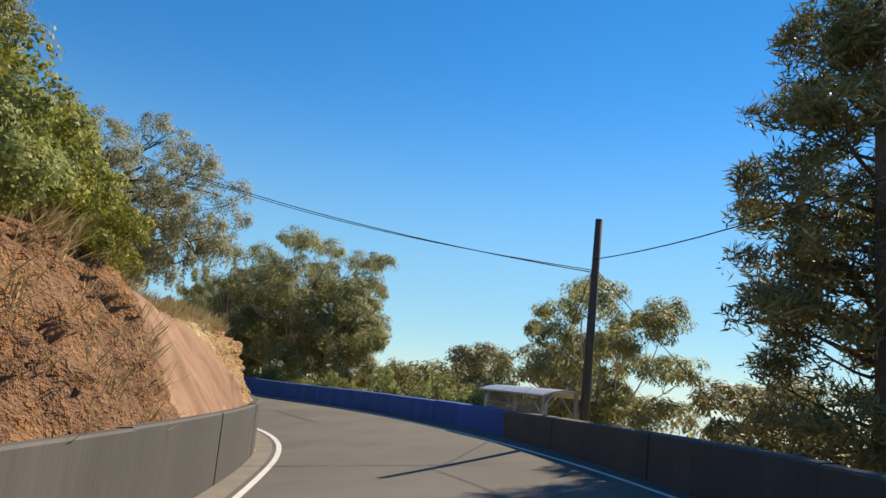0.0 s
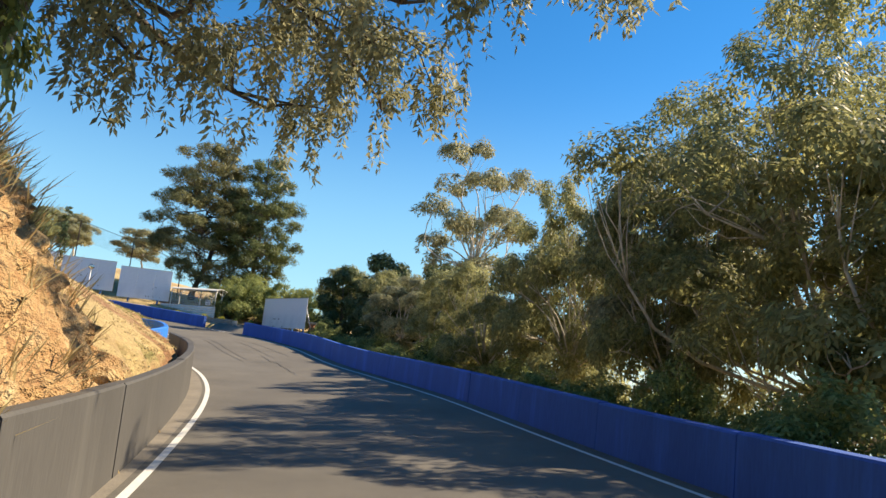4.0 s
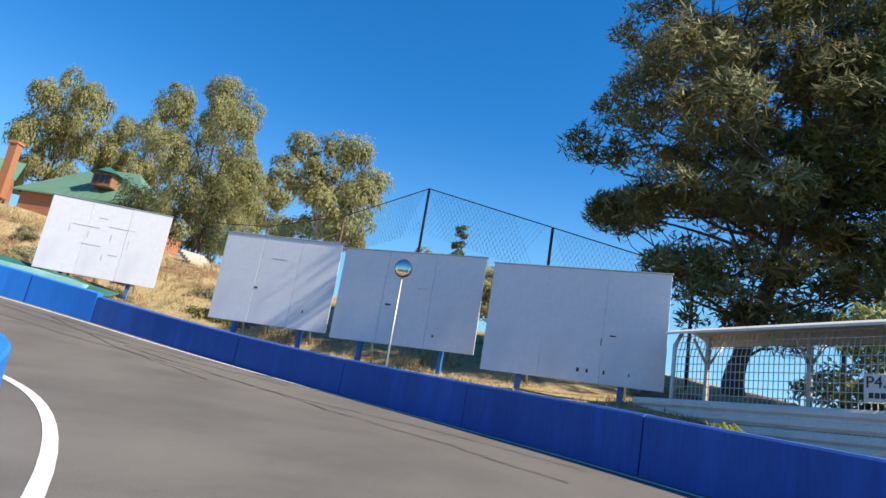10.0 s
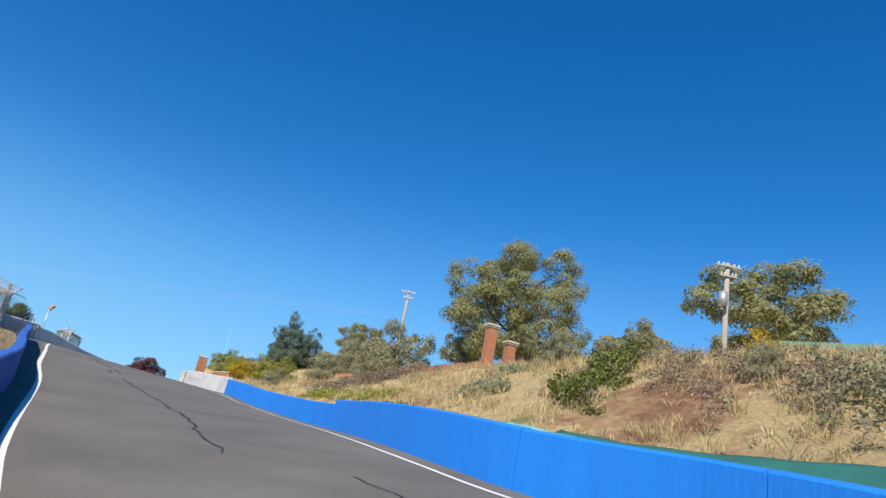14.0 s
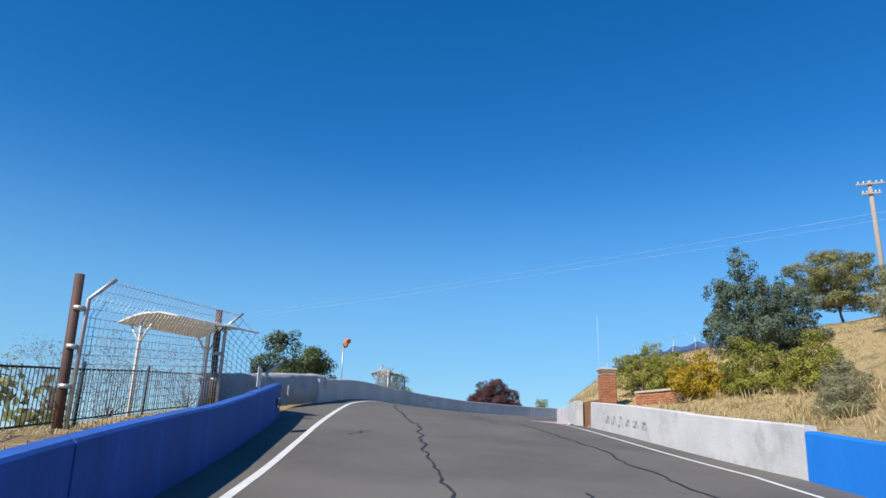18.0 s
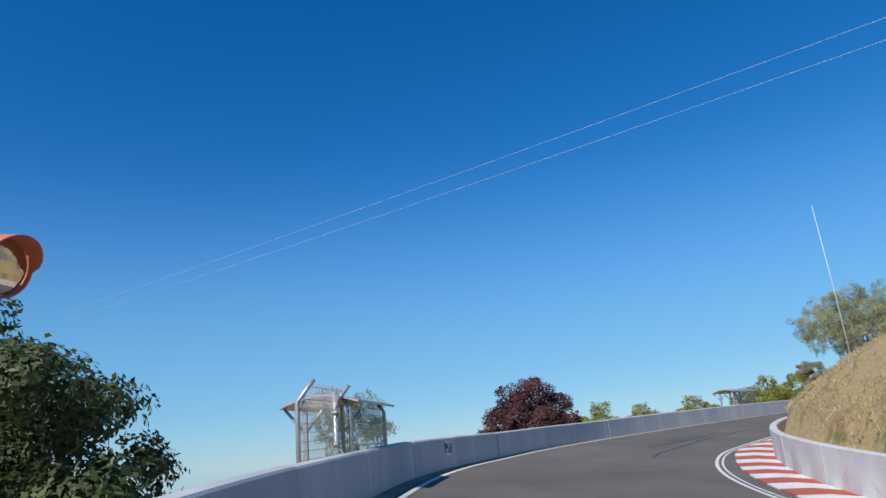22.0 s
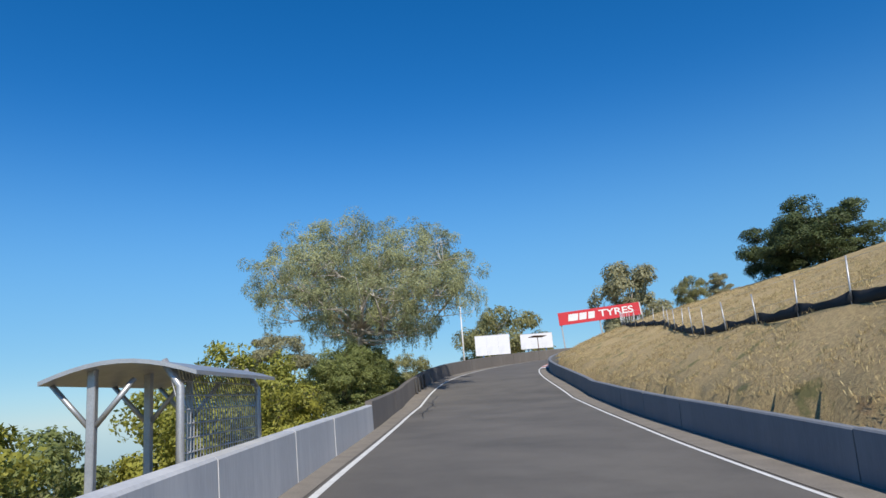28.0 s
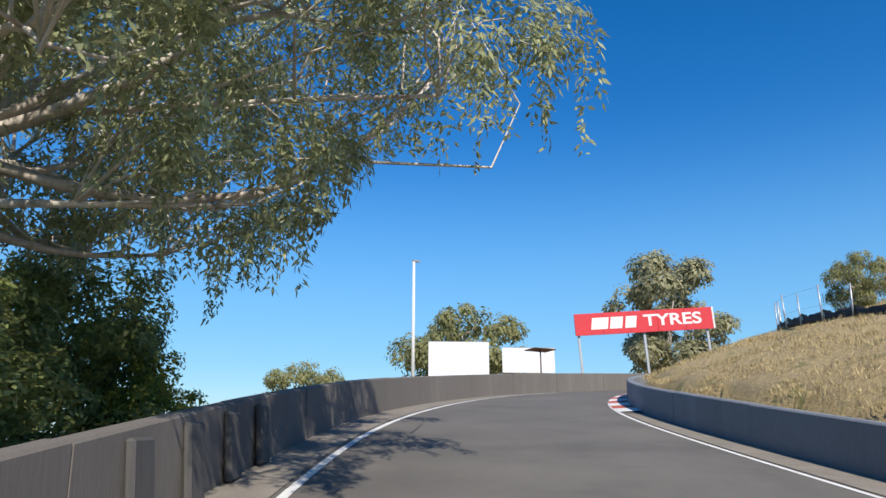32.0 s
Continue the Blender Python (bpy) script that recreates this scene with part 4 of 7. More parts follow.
roadside([(5.8, 14.6, 15.9, 1.02)], "gum_tree", "broad spreading gum with dark limbs below the road", VALLEY_GUM, 15.6, "tree")
roadside([(9.6, 23.6, 22.5, 1.0)], "gum_tree", "very tall gum tree with open pale crown", TALL_GUM, 20, "tree")
roadside([(9.5, 14.8, 9.8, 1.0), (8.8, 15.0, 9.8, 1.1), (10.2, 16.6, 7.9, 1.0), (8.2, 15.5, 8.2, 1.2), (9.9, 16.8, 6.8, 1.2), (9.2, 19.0, 10.5, 1.2), (9.0, 12.6, 6.5, 1.1)], "evergreen_tree", "dense dark green evergreen tree behind the barrier", DARK_T, 8, "tree")
# the second pine is never in view; added to shade the road's start
roadside([(1.8, 14.2, 21.0, 1.0), (0.3, 12.6, 19.0, 1.0)], "pine_tree", "tall dark pine with tufted needles beside the road", CASU, 15, "tree")
roadside([(11.45, 16.0, 16.4, 1.04)], "pine_tree", "large spreading pine with browning needles", PINE, 17, "tree")
roadside([(11.12, 18.6, 16.0, 1.06)], "pine_tree", "dense dark green pine beside the browning one", GREEN_PINE, 16, "tree")
roadside([(10.75, 11.4, 3.6, 0.9), (10.7, 13.0, 4.0, 0.95), (10.6, 14.8, 4.2, 1.0), (10.9, 14.6, 4.3, 1.1), (10.5, 17.0, 4.4, 1.1), (10.95, 12.4, 3.4, 0.9)], "bush", "rounded green bush below the pine", SHRUB, 3)
roadside([(12.7, 27.3, 6.3, 1.0)], "cypress", "slim dark cypress on the hillside", SLIM, 6, "tree")
roadside([(22.1, 15.0, 4.6, 0.8), (21.8, 16.3, 3.4, 0.95)], "conifer", "blue-green rounded conifer on the grassy hill", CONIF, 4, "tree")
roadside([(21.95, 10.4, 2.1, 0.9), (21.6, 10.9, 1.9, 0.9), (21.0, 12.0, 2.1, 0.9), (20.7, 12.6, 1.9, 0.9)], "shrub", "lime green shrub behind the white wall", LIME_S, 3)
roadside([(21.3, 11.0, 1.9, 0.9), (17.0, 25.7, 3.0, 0.8)], "shrub", "yellow flowering shrub on the dry bank", YELLOW_S, 2)
roadside([(20.1, 10.6, 1.1, 1.0), (20.3, 11.6, 1.2, 1.0), (20.8, 18.2, 3.0, 1.0), (21.4, 19.8, 2.8, 1.0), (19.1, 15.3, 3.6, 0.9), (18.6, 17.3, 3.0, 0.9), (19.9, 13.5, 2.2, 1.0), (18.9, 13.0, 1.6, 1.0), (20.3, 15.0, 2.2, 1.0)],
         "shrub", "grey-green olive shrub on the dry bank", OLIVE_S, 2.4)
roadside([(23.5, -7.6, 5.8, 0.98)], "evergreen_tree", "round dark green tree behind the pale wall", GREEN_T, 5, "tree")
roadside([(25.3, -7.0, 4.4, 0.85)], "young_tree", "sparse green tree behind the marshal shelter", THIN_T, 4.8, "tree")
roadside([(26.95, -6.3, 4.9, 1.02)], "plum_tree", "dark purple-leaved ornamental plum tree", PLUM_T, 5, "tree")
roadside([(27.7, -6.6, 3.3, 0.9), (28.3, -6.4, 2.9, 0.9), (29.0, -6.4, 3.1, 1.0), (29.9, -5.8, 3.3, 1.0), (30.4, -6.2, 4.3, 0.85), (30.9, -6.6, 4.3, 0.85), (33.6, -5.6, 2.6, 0.9), (26.0, -7.6, 2.4, 0.9), (31.4, -7.2, 3.0, 0.9)],
         "shrub", "yellow-green roadside shrub behind the barrier", LIME_S, 3, group="roadside shrubs")
roadside([(28.8, -8.5, 3.0, 1.0), (29.6, -8.0, 2.8, 1.0), (31.8, -9.0, 3.4, 1.0)], "shrub", "green roadside shrub behind the barrier", SHRUB, 3, group="roadside shrubs")
roadside([(33.0, -5.5, 12.4, 1.0)], "gum_tree", "great spreading gum with white trunk and drooping leaves", BIG_GUM, 12.6, "tree")
roadside([(32.3, -6.0, 4.4, 1.3), (33.6, -6.8, 5.4, 1.0), (33.2, -7.6, 4.8, 1.3), (32.8, -5.4, 3.6, 1.2)], "evergreen_tree", "dense green understorey tree behind the barrier", OLIVE_T, 6, "tree")
x, y, _ = at(5.85, -8.2)
plant("gum_tree", "leaning gum with ragged foliage over the road", "tree", LEAN_GUM, x, y, 11.7, 11.8, 0.0, 1.03, 0.1)
roadside([(4.9, -7.4, 8.6, 0.75), (3.6, -9.0, 7.5, 0.8), (4.35, -6.1, 7.2, 0.62), (4.85, -5.8, 8.0, 0.6), (5.2, -7.0, 8.2, 0.62)], "evergreen_tree", "dense olive-green tree on top of the cutting", OLIVE_T, 6, "tree")
roadside([(2.6, -12.0, 8.8, 0.8), (1.6, -12.5, 7.5, 0.85)], "gum_tree", "gum on top of the rock cutting", GUM_A, 10, "tree")
roadside([(1.6, -6.6, 2.2, 0.9), (4.9, -5.6, 1.9, 0.9), (0.9, -6.6, 1.9, 0.9)], "shrub", "yellowish shrub hanging over the rock face", LIME_S, 3)
roadside([(0.4, -8.5, 3.0, 0.9), (2.0, -8.5, 2.6, 1.0)], "shrub", "green shrub on the rock cutting", SHRUB, 3)
roadside([(19.2, -9.5, 2.6, 1.0), (18.2, -13.0, 2.2, 1.0), (22.2, -9.1, 4.6, 0.9), (21.6, -9.9, 4.2, 0.9), (22.6, -8.2, 2.6, 1.1), (22.9, -7.6, 2.4, 1.1), (20.6, -8.6, 2.6, 1.0), (17.2, -14.0, 2.0, 1.0)], "bare_shrub", "leafless grey shrub in dry grass", BARE, 2.6)

# understorey below the road, along the outer wall
rng = random.Random(12)
for k in range(34):
    u = 2.9 + 6.6 * k / 33 + rng.uniform(-0.08, 0.08)
    lat = float(np.interp(u, ST, RIGHT_WALL)) + rng.uniform(2.2, 4.2)
    x, y, z = at(u, lat)
    tall = z - g(x, y) + rng.uniform(1.0, 2.6)
    pick = (SCRUB_T, 6, 0.75)
    plant("bush", "olive-green scrub growing below the barrier", "bush", pick[0], x, y, tall, pick[1], k * 1.7, pick[2] * rng.uniform(0.85, 1.2) * max(1, 3.2 / tall), 0.1, "scrub below the road")


for x, y, top, wide, name, label, meshes, made in ((-111.8, -106.7, 26.4, 1.2, "evergreen_tree", "dark spreading tree on the bare ridge", GREEN_T, 5), (-109.6, -102.6, 26.6, 1.3, "evergreen_tree", "dark spreading tree on the bare ridge", GREEN_T, 5),
                                                   (-119.5, -121.7, 24.7, 0.75, "gum_tree", "small round gum on the ridge", FAR_A, 10), (-116.8, -116.6, 23.5, 1.1, "gum_tree", "small round gum on the ridge", FAR_B, 10)):
    plant(name, label, "tree", meshes, x, y, max(2.0, top - g(x, y)), made, x, wide, 0.1)


def far_woods():
    """Distant valley trees: many small leafy clumps in one mesh."""
    rng = np.random.default_rng(77)
    clumps, sizes = [], []
    spots = []
    for k in range(420):
        u, lat = rng.uniform(-2.5, 9.3), 27 + 90 * rng.uniform(0, 1) ** 1.7
        x, y, _ = at(u, lat)
        if u > 7.5 and lat > 30 or x < -72:
            continue
        spots.append((x, y, rng.uniform(7, 12)))
    for k in range(160):
        u, lat = rng.uniform(22, 33), -(22 + 100 * rng.uniform(0, 1) ** 1.3)
        x, y, _ = at(u, lat)
        spots.append((x, y, rng.uniform(3, 6)))
    for k in range(120):
        u, lat = rng.uniform(-2, 5), -(16 + 40 * rng.uniform(0, 1))
        x, y, _ = at(u, lat)
        if x > -45 and math.hypot(x + 62, y - 8) > 34:
            spots.append((x, y, rng.uniform(5, 8)))
    heights, inside = ground_height(np.array([q[:2] for q in spots]))
    for (x, y, h), z, road_here in zip(spots, heights, inside):
        if road_here:
            continue
        for j in range(9):
            a = rng.uniform(0, 2 * math.pi)
            r = h * 0.3 * rng.uniform(0, 1) ** 0.5
            clumps.append((x + math.cos(a) * r, y + math.sin(a) * r, z + h * rng.uniform(0.2, 0.88)))
            sizes.append(h * rng.uniform(0.11, 0.19))
    ob = new("far_woods", quads_mesh("far_woods", leaf_quads(rng, np.array(clumps), np.array(sizes), 30, (0.6, 0.30), 0.3, 0.8), GUM))
    tagged(ob, "distant grey-green gum woodland on the valley slopes", "woodland", kind="stuff")


far_woods()

# ---- built things ----
def rot_to(a, b):
    """Turn about z that points +x from a to b."""
    return math.atan2(b[1] - a[1], b[0] - a[0])


def bar_grid(name, w, h, step_x, step_z, r, material, parent, label="", bend=None):
    """A welded mesh in the xz plane, from the origin to (w, h). bend(x, z) gives the place of a knot."""
    bend = bend or (lambda x, z: (x, 0, z))
    lines = []
    for k in range(int(w / step_x) + 1):
        x = min(k * step_x, w)
        lines.append(([bend(x, z) for z in np.linspace(0, h, 5)], r))
    for k in range(int(h / step_z) + 1):
        z = min(k * step_z, h)
        lines.append(([bend(x, z) for x in np.linspace(0, w, 4)], r))
    return part(name, tubes_mesh(name, lines, material, 3), parent, label)


def lettering(name, text, height, material, parent, m, label="", stretch=1.0, thick=0.004, bold=0.0):
    """Letters as a mesh, in their own xy plane, centred."""
    cu = bpy.data.curves.new(name, "FONT")
    cu.body, cu.size, cu.extrude = text, height * 1.38, thick
    cu.offset = bold
    cu.align_x, cu.align_y = "CENTER", "CENTER"
    tmp = bpy.data.objects.new(name, cu)
    scene.collection.objects.link(tmp)
    bpy.context.view_layer.update()
    me = bpy.data.meshes.new_from_object(tmp.evaluated_get(bpy.context.evaluated_depsgraph_get()))
    bpy.data.objects.remove(tmp)
    me.materials.clear()
    me.materials.append(material)
    return part(name, me, parent, label, m @ Matrix.Diagonal((stretch, 1, 1, 1)))


FACE = Matrix.Rotation(math.pi / 2, 4, "X")  # lays the xy plane upright, facing -y


def advert_board(a, b, z0, z1, label, group, marks=(), legs=(0.22, 0.78), deep=1.0, seed=1):
    """A blank painted hoarding from a to b (left and right ends as seen from its front), with its lower and upper edge."""
    rng = random.Random(seed)
    w, h = math.dist(a[:2], b[:2]), z1 - z0
    ob = thing("advertising_board", label, "board", group, "", (a[0], a[1], z0), rot_to(a, b))
    n = max(2, round(w / 1.25))
    for k in range(n):
        box_part("sheet", (w / n - 0.008, 0.03, h), (w * (k + 0.5) / n, rng.uniform(-0.003, 0.003), h / 2), BOARD, ob, bevel=0.004)
    box_part("top_rail", (w + 0.04, 0.07, 0.035), (w / 2, 0.0, h + 0.0175), STEEL, ob, "dull grey edge strip")
    for z in (0.25 * h, 0.75 * h):
        box_part("back_rail", (w - 0.1, 0.06, 0.08), (w / 2, 0.05, z), STEEL, ob)
    m = ob.matrix_world
    for f in legs:
        foot = m @ Vector((w * f, 0.12, 0))
        low = g(foot.x, foot.y) - z0 - 0.4
        top = h * 0.9
        box_part("leg", (0.13, 0.1, top - low), (w * f, 0.13, (top + low) / 2), POST_BLUE, ob, "blue-painted steel leg")
        tube_part("brace", [(w * f, 0.16, h * 0.7), (w * f, 0.16 + deep, low + 0.2)], 0.035, STEEL, ob, sides=6)
    for x, z, ww, hh in marks:
        thin = min(ww, hh) < 0.02
        box_part("mark", (ww, 0.004, hh), (w * x, -0.0195, h * z), SCUFF if thin else INK, ob, "faint scratch" if thin else "dark scuff where lettering was", bevel=0.0005)
    return ob


def place_sign(text, a, turn, parent, w=0.62, h=0.36, second=False):
    """A white plate with a marshal post's number."""
    m = Matrix.Translation(a) @ Matrix.Rotation(turn, 4, "Z")
    bm = bmesh.new()
    box(bm, (w, 0.015, h), None, 0.004)
    plate = part("number_plate", bm, parent, "white plate with black post number", m, WHITE_PLAIN)
    lettering("lettering", text, h * (0.62 if not second else 0.44), INK, plate, Matrix.Translation((0, -0.011, 0.0 if not second else h * 0.2)) @ FACE)
    if second:
        for k in range(4):
            box_part("bar", (w * 0.14, 0.004, h * 0.2), (w * (-0.27 + 0.18 * k), -0.0095, -h * 0.27), INK, plate, bevel=0.0005)
    return plate


def shelter(where, turn, w, depth, h, label, steel, text="", cage=2.0, rails=0, second=False, front=True):
    """A marshal's stand: barrel roof on brackets and posts, with a welded mesh screen in front. x runs along the wall, -y faces the road."""
    ob = thing("marshal_shelter", label, "shelter", "marshal shelters", "", where, turn)
    verts, faces, n = [], [], 10
    for k in range(n + 1):
        y = -depth * 0.35 + depth * 1.1 * k / n
        z = h + 0.32 * math.sin(math.pi * (0.15 + 0.7 * k / n))
        for x in (-0.15, w + 0.15):
            verts += [(x, y, z), (x, y, z - 0.045)]
    for k in range(n):
        i = 4 * k
        faces += [(i, i + 2, i + 6, i + 4), (i + 1, i + 5, i + 7, i + 3), (i, i + 4, i + 5, i + 1), (i + 2, i + 3, i + 7, i + 6)]
    faces += [(0, 1, 3, 2), (4 * n, 4 * n + 2, 4 * n + 3, 4 * n + 1)]
    part("roof", mesh_of("roof", verts, faces, steel), ob, "curved sheet-metal roof")
    for x in (0.1, w / 2, w - 0.1) if w > 2.6 else (0.1, w - 0.1):
        post = box_part("post", (0.09, 0.09, h + 0.55), (x, depth * 0.45, (h + 0.25) / 2 - 0.1), steel, ob)
        for s in (-1, 1):
            tube_part("bracket", [(x, depth * 0.45 + 0.04 * s, h - 0.35), (x, depth * 0.45 + 0.45 * s, h + 0.12)], 0.03, steel, ob, sides=6)
    if front:
        for x in (0, w):
            tube_part("screen_post", [(x, -0.3, -0.4), (x, -0.3, cage), (x, -0.12, cage + 0.28)], 0.045, steel, ob)
        screen = bar_grid("mesh_screen", w, cage + 0.22, 0.1, 0.15, 0.010, steel, ob, "welded wire mesh screen", lambda x, z: (x, -0.3 + max(0, z - cage) * 0.6, z))
    for k in range(rails):
        verts, faces = [], []
        prof = [(0, 0), (-0.05, 0.05), (-0.05, 0.12), (0, 0.16), (0, 0.2), (-0.05, 0.25), (-0.05, 0.31), (0, 0.36)]
        for x in (-0.9, w + 0.25):
            verts += [(x, -0.42 + py, -0.55 + 0.4 * k + pz) for py, pz in prof]
        faces = [(i, i + 1, i + 9, i + 8) for i in range(7)]
        me = mesh_of("guard_rail", verts, faces, WHITE_STEEL)
        part("guard_rail", me, ob, "white-painted ribbed guard rail").modifiers.new("thick", "SOLIDIFY").thickness = 0.02
    if text:
        place_sign(text, (w - 0.55, -0.5 if rails else -0.36, 0.95 if rails else 0.3), 0, ob, 0.5, 0.42 if second else 0.32, second)
    return ob


def wire(points, r=0.012, label="black overhead wire", sag=0.0, material=None):
    a, b = Vector(points[0]), Vector(points[-1])
    pts = [a.lerp(b, s) - Vector((0, 0, sag * 4 * s * (1 - s))) for s in np.linspace(0, 1, 15)]
    ob = part("overhead_wire", tubes_mesh("overhead_wire", [(pts, r)], material or BLACK, 4))
    return tagged(ob, label, "wire", "overhead wires")


def utility_pole(x, y, h, label, material, arms=True, r=0.16, lean=0.0):
    ob = thing("utility_pole", label, "pole", "", "", (x, y, g(x, y)))
    tube_part("shaft", [(0, 0, -0.5), (lean * 0.5, 0, h * 0.5), (lean, 0, h)], [r, r * 0.88, r * 0.75], material, ob, sides=12)
    if arms:
        for k, z in enumerate((h - 0.25, h - 0.9)):
            box_part("crossarm", (1.6 - 0.5 * k, 0.1, 0.11), (lean, r, z), material, ob, turn=0)
            for s in (-0.65, -0.35, 0.35, 0.65):
                tube_part("insulator", [(lean + s * (1 - 0.3 * k), r, z + 0.05), (lean + s * (1 - 0.3 * k), r, z + 0.2)], [0.05, 0.035], WHITE_PLAIN, ob, sides=8)
    return ob


def pillar(x, y, w, h, label, bricks=True, turn=0.0, z=None):
    """A square brick gate pier with a stone cap."""
    ob = thing("brick_pillar", label, "pillar", "brick pillars", "", (x, y, (g(x, y) if z is None else z) - 0.05), turn)
    box_part("core", (w - 0.03, w - 0.03, h), (0, 0, h / 2), MORTAR if bricks else BRICK, ob)
    box_part("cap", (w + 0.14, w + 0.14, 0.09), (0, 0, h + 0.045), CAP, ob, "overhanging stone cap", 0.02)
    box_part("cap_course", (w + 0.06, w + 0.06, 0.07), (0, 0, h - 0.035), CAP, ob, "moulded course below the cap", 0.02)
    return ob


def lay_bricks(parent, length, height, origin, turn, course=0.083, brick=0.235, material=None, depth=0.11):
    """Courses of bricks on a face that starts at origin and runs along turn; each brick an object on shared meshes."""
    material = material or BRICK
    bm = bmesh.new()
    box(bm, (brick - 0.012, depth, course - 0.012), None, 0.006)
    full = bpy.data.meshes.new("brick")
    bm.to_mesh(full)
    bm.free()
    full.materials.append(material)
    rng = random.Random(4)
    m0 = Matrix.Translation(origin) @ Matrix.Rotation(turn, 4, "Z")
    for k in range(int(height / course)):
        n = max(1, round(length / brick))
        step = length / n
        shift = 0.5 * (k % 2)
        for j in range(n + (k % 2)):
            c = (j + 0.5 - shift) * step
            lo, hi = max(0, c - step / 2), min(length, c + step / 2)
            if hi - lo < 0.05:
                continue
            ob = new("brick", full)
            ob.parent = parent
            ob.matrix_local = m0 @ Matrix.Translation(((lo + hi) / 2, rng.uniform(-0.006, 0.006), (k + 0.5) * course)) @ Matrix.Diagonal(((hi - lo) / step * step / brick, 1, 1, 1))

# ---- boards, shelters and fences round the hairpin ----
P = Vector
advert_board((-89.75, 21.87), (-90.57, 25.8), 5.85, 8.45, "blank white advertising board on blue legs", "advertising boards", [(0.33, 0.66, 0.9, 0.012), (0.62, 0.7, 0.9, 0.012), (0.4, 0.42, 0.7, 0.012), (0.45, 0.8, 0.3, 0.012), (0.2, 0.6, 0.012, 0.3), (0.55, 0.55, 0.012, 0.25), (0.7, 0.5, 0.012, 0.35), (0.36, 0.55, 0.012, 0.25), (0.52, 0.28, 0.012, 0.2), (0.6, 0.33, 0.3, 0.012)], seed=2)
advert_board((-87.7, 29.05), (-87.1, 32.75), 4.9, 7.55, "scuffed blank white advertising board", "advertising boards", [(0.35, 0.4, 0.12, 0.05), (0.78, 0.2, 0.04, 0.08), (0.5, 0.75, 0.5, 0.012)], seed=3)
advert_board((-86.5, 33.0), (-85.2, 37.0), 4.75, 7.3, "scuffed blank white advertising board", "advertising boards", [(0.38, 0.42, 0.16, 0.05), (0.72, 0.14, 0.05, 0.06), (0.6, 0.62, 0.3, 0.012)], seed=4)
advert_board((-84.2, 37.2), (-82.85, 41.15), 4.35, 6.95, "blank white advertising board with faded traces", "advertising boards",
             [(0.55, 0.1, 0.06, 0.09), (0.60, 0.1, 0.05, 0.09), (0.69, 0.1, 0.04, 0.09), (0.82, 0.1, 0.03, 0.07), (0.66, 0.36, 0.02, 0.16), (0.72, 0.42, 0.14, 0.03)], seed=5)
advert_board((-75.95, 47.09), (-68.8, 47.6), 2.95, 5.28, "large blank white advertising board by the driveway", "advertising boards",
             [(0.29, 0.30, 0.5, 0.05), (0.40, 0.30, 0.14, 0.09), (0.25, 0.17, 0.14, 0.03), (0.27, 0.04, 0.16, 0.09), (0.31, 0.04, 0.1, 0.1), (0.5, 0.04, 0.1, 0.12), (0.46, 0.2, 0.03, 0.08)], legs=(0.1, 0.4, 0.7, 0.95), seed=6)

# convex mirror on a pole behind the wall
x, y = -84.38, 34.96
mirror = thing("traffic_mirror", "round convex traffic mirror on a thin steel pole", "mirror", where=(x, y, g(x, y)))
top_z = 6.52 - g(x, y)
tube_part("pole", [(0, 0, -0.3), (0, 0, top_z + 0.15)], 0.03, STEEL, mirror)
bm = bmesh.new()
bmesh.ops.create_uvsphere(bm, u_segments=24, v_segments=12, radius=1.0)
bmesh.ops.scale(bm, vec=(0.21, 0.04, 0.21), verts=bm.verts)
part("mirror_face", bm, mirror, "convex mirror glass", Matrix.Translation((0.05, 0, top_z)) @ Matrix.Rotation(math.radians(80), 4, "Z"), MIRROR)
bm = bmesh.new()
bmesh.ops.create_cone(bm, cap_ends=True, segments=24, radius1=0.235, radius2=0.22, depth=0.05)
part("rim", bm, mirror, "dull orange rim", Matrix.Translation((0.02, 0, top_z)) @ Matrix.Rotation(math.radians(80), 4, "Z") @ FACE, RUST)

# marshal post four: screen, roof, ribbed rails and its number
a, b = (-82.4, 41.4), (-78.3, 43.9)
shelter((a[0], a[1], 3.55), rot_to(a, b), math.dist(a, b), 1.3, 1.85, "white mesh-fronted marshal shelter with ribbed guard rails", WHITE_STEEL, "P4.0", 1.75, 3, True)
# stone planter beside the driveway
a, b = (-76.3, 42.6), (-73.4, 43.6)
turn = rot_to(a, b)
base_z = at(10.6, 7.2)[2] - 0.1
planter = thing("stone_planter", "curved planter of grey-brown stone blocks with strappy plants", "planter", where=(a[0], a[1], base_z), turn=turn)
n, length = 7, math.dist(a, b)
box_part("core", (length, 0.5, 0.75), (length / 2, 0.33, 0.375), MORTAR, planter)
lay_bricks(planter, length, 0.85, (0, 0.03, 0), 0.0, 0.1, 0.3, STONE, 0.12)


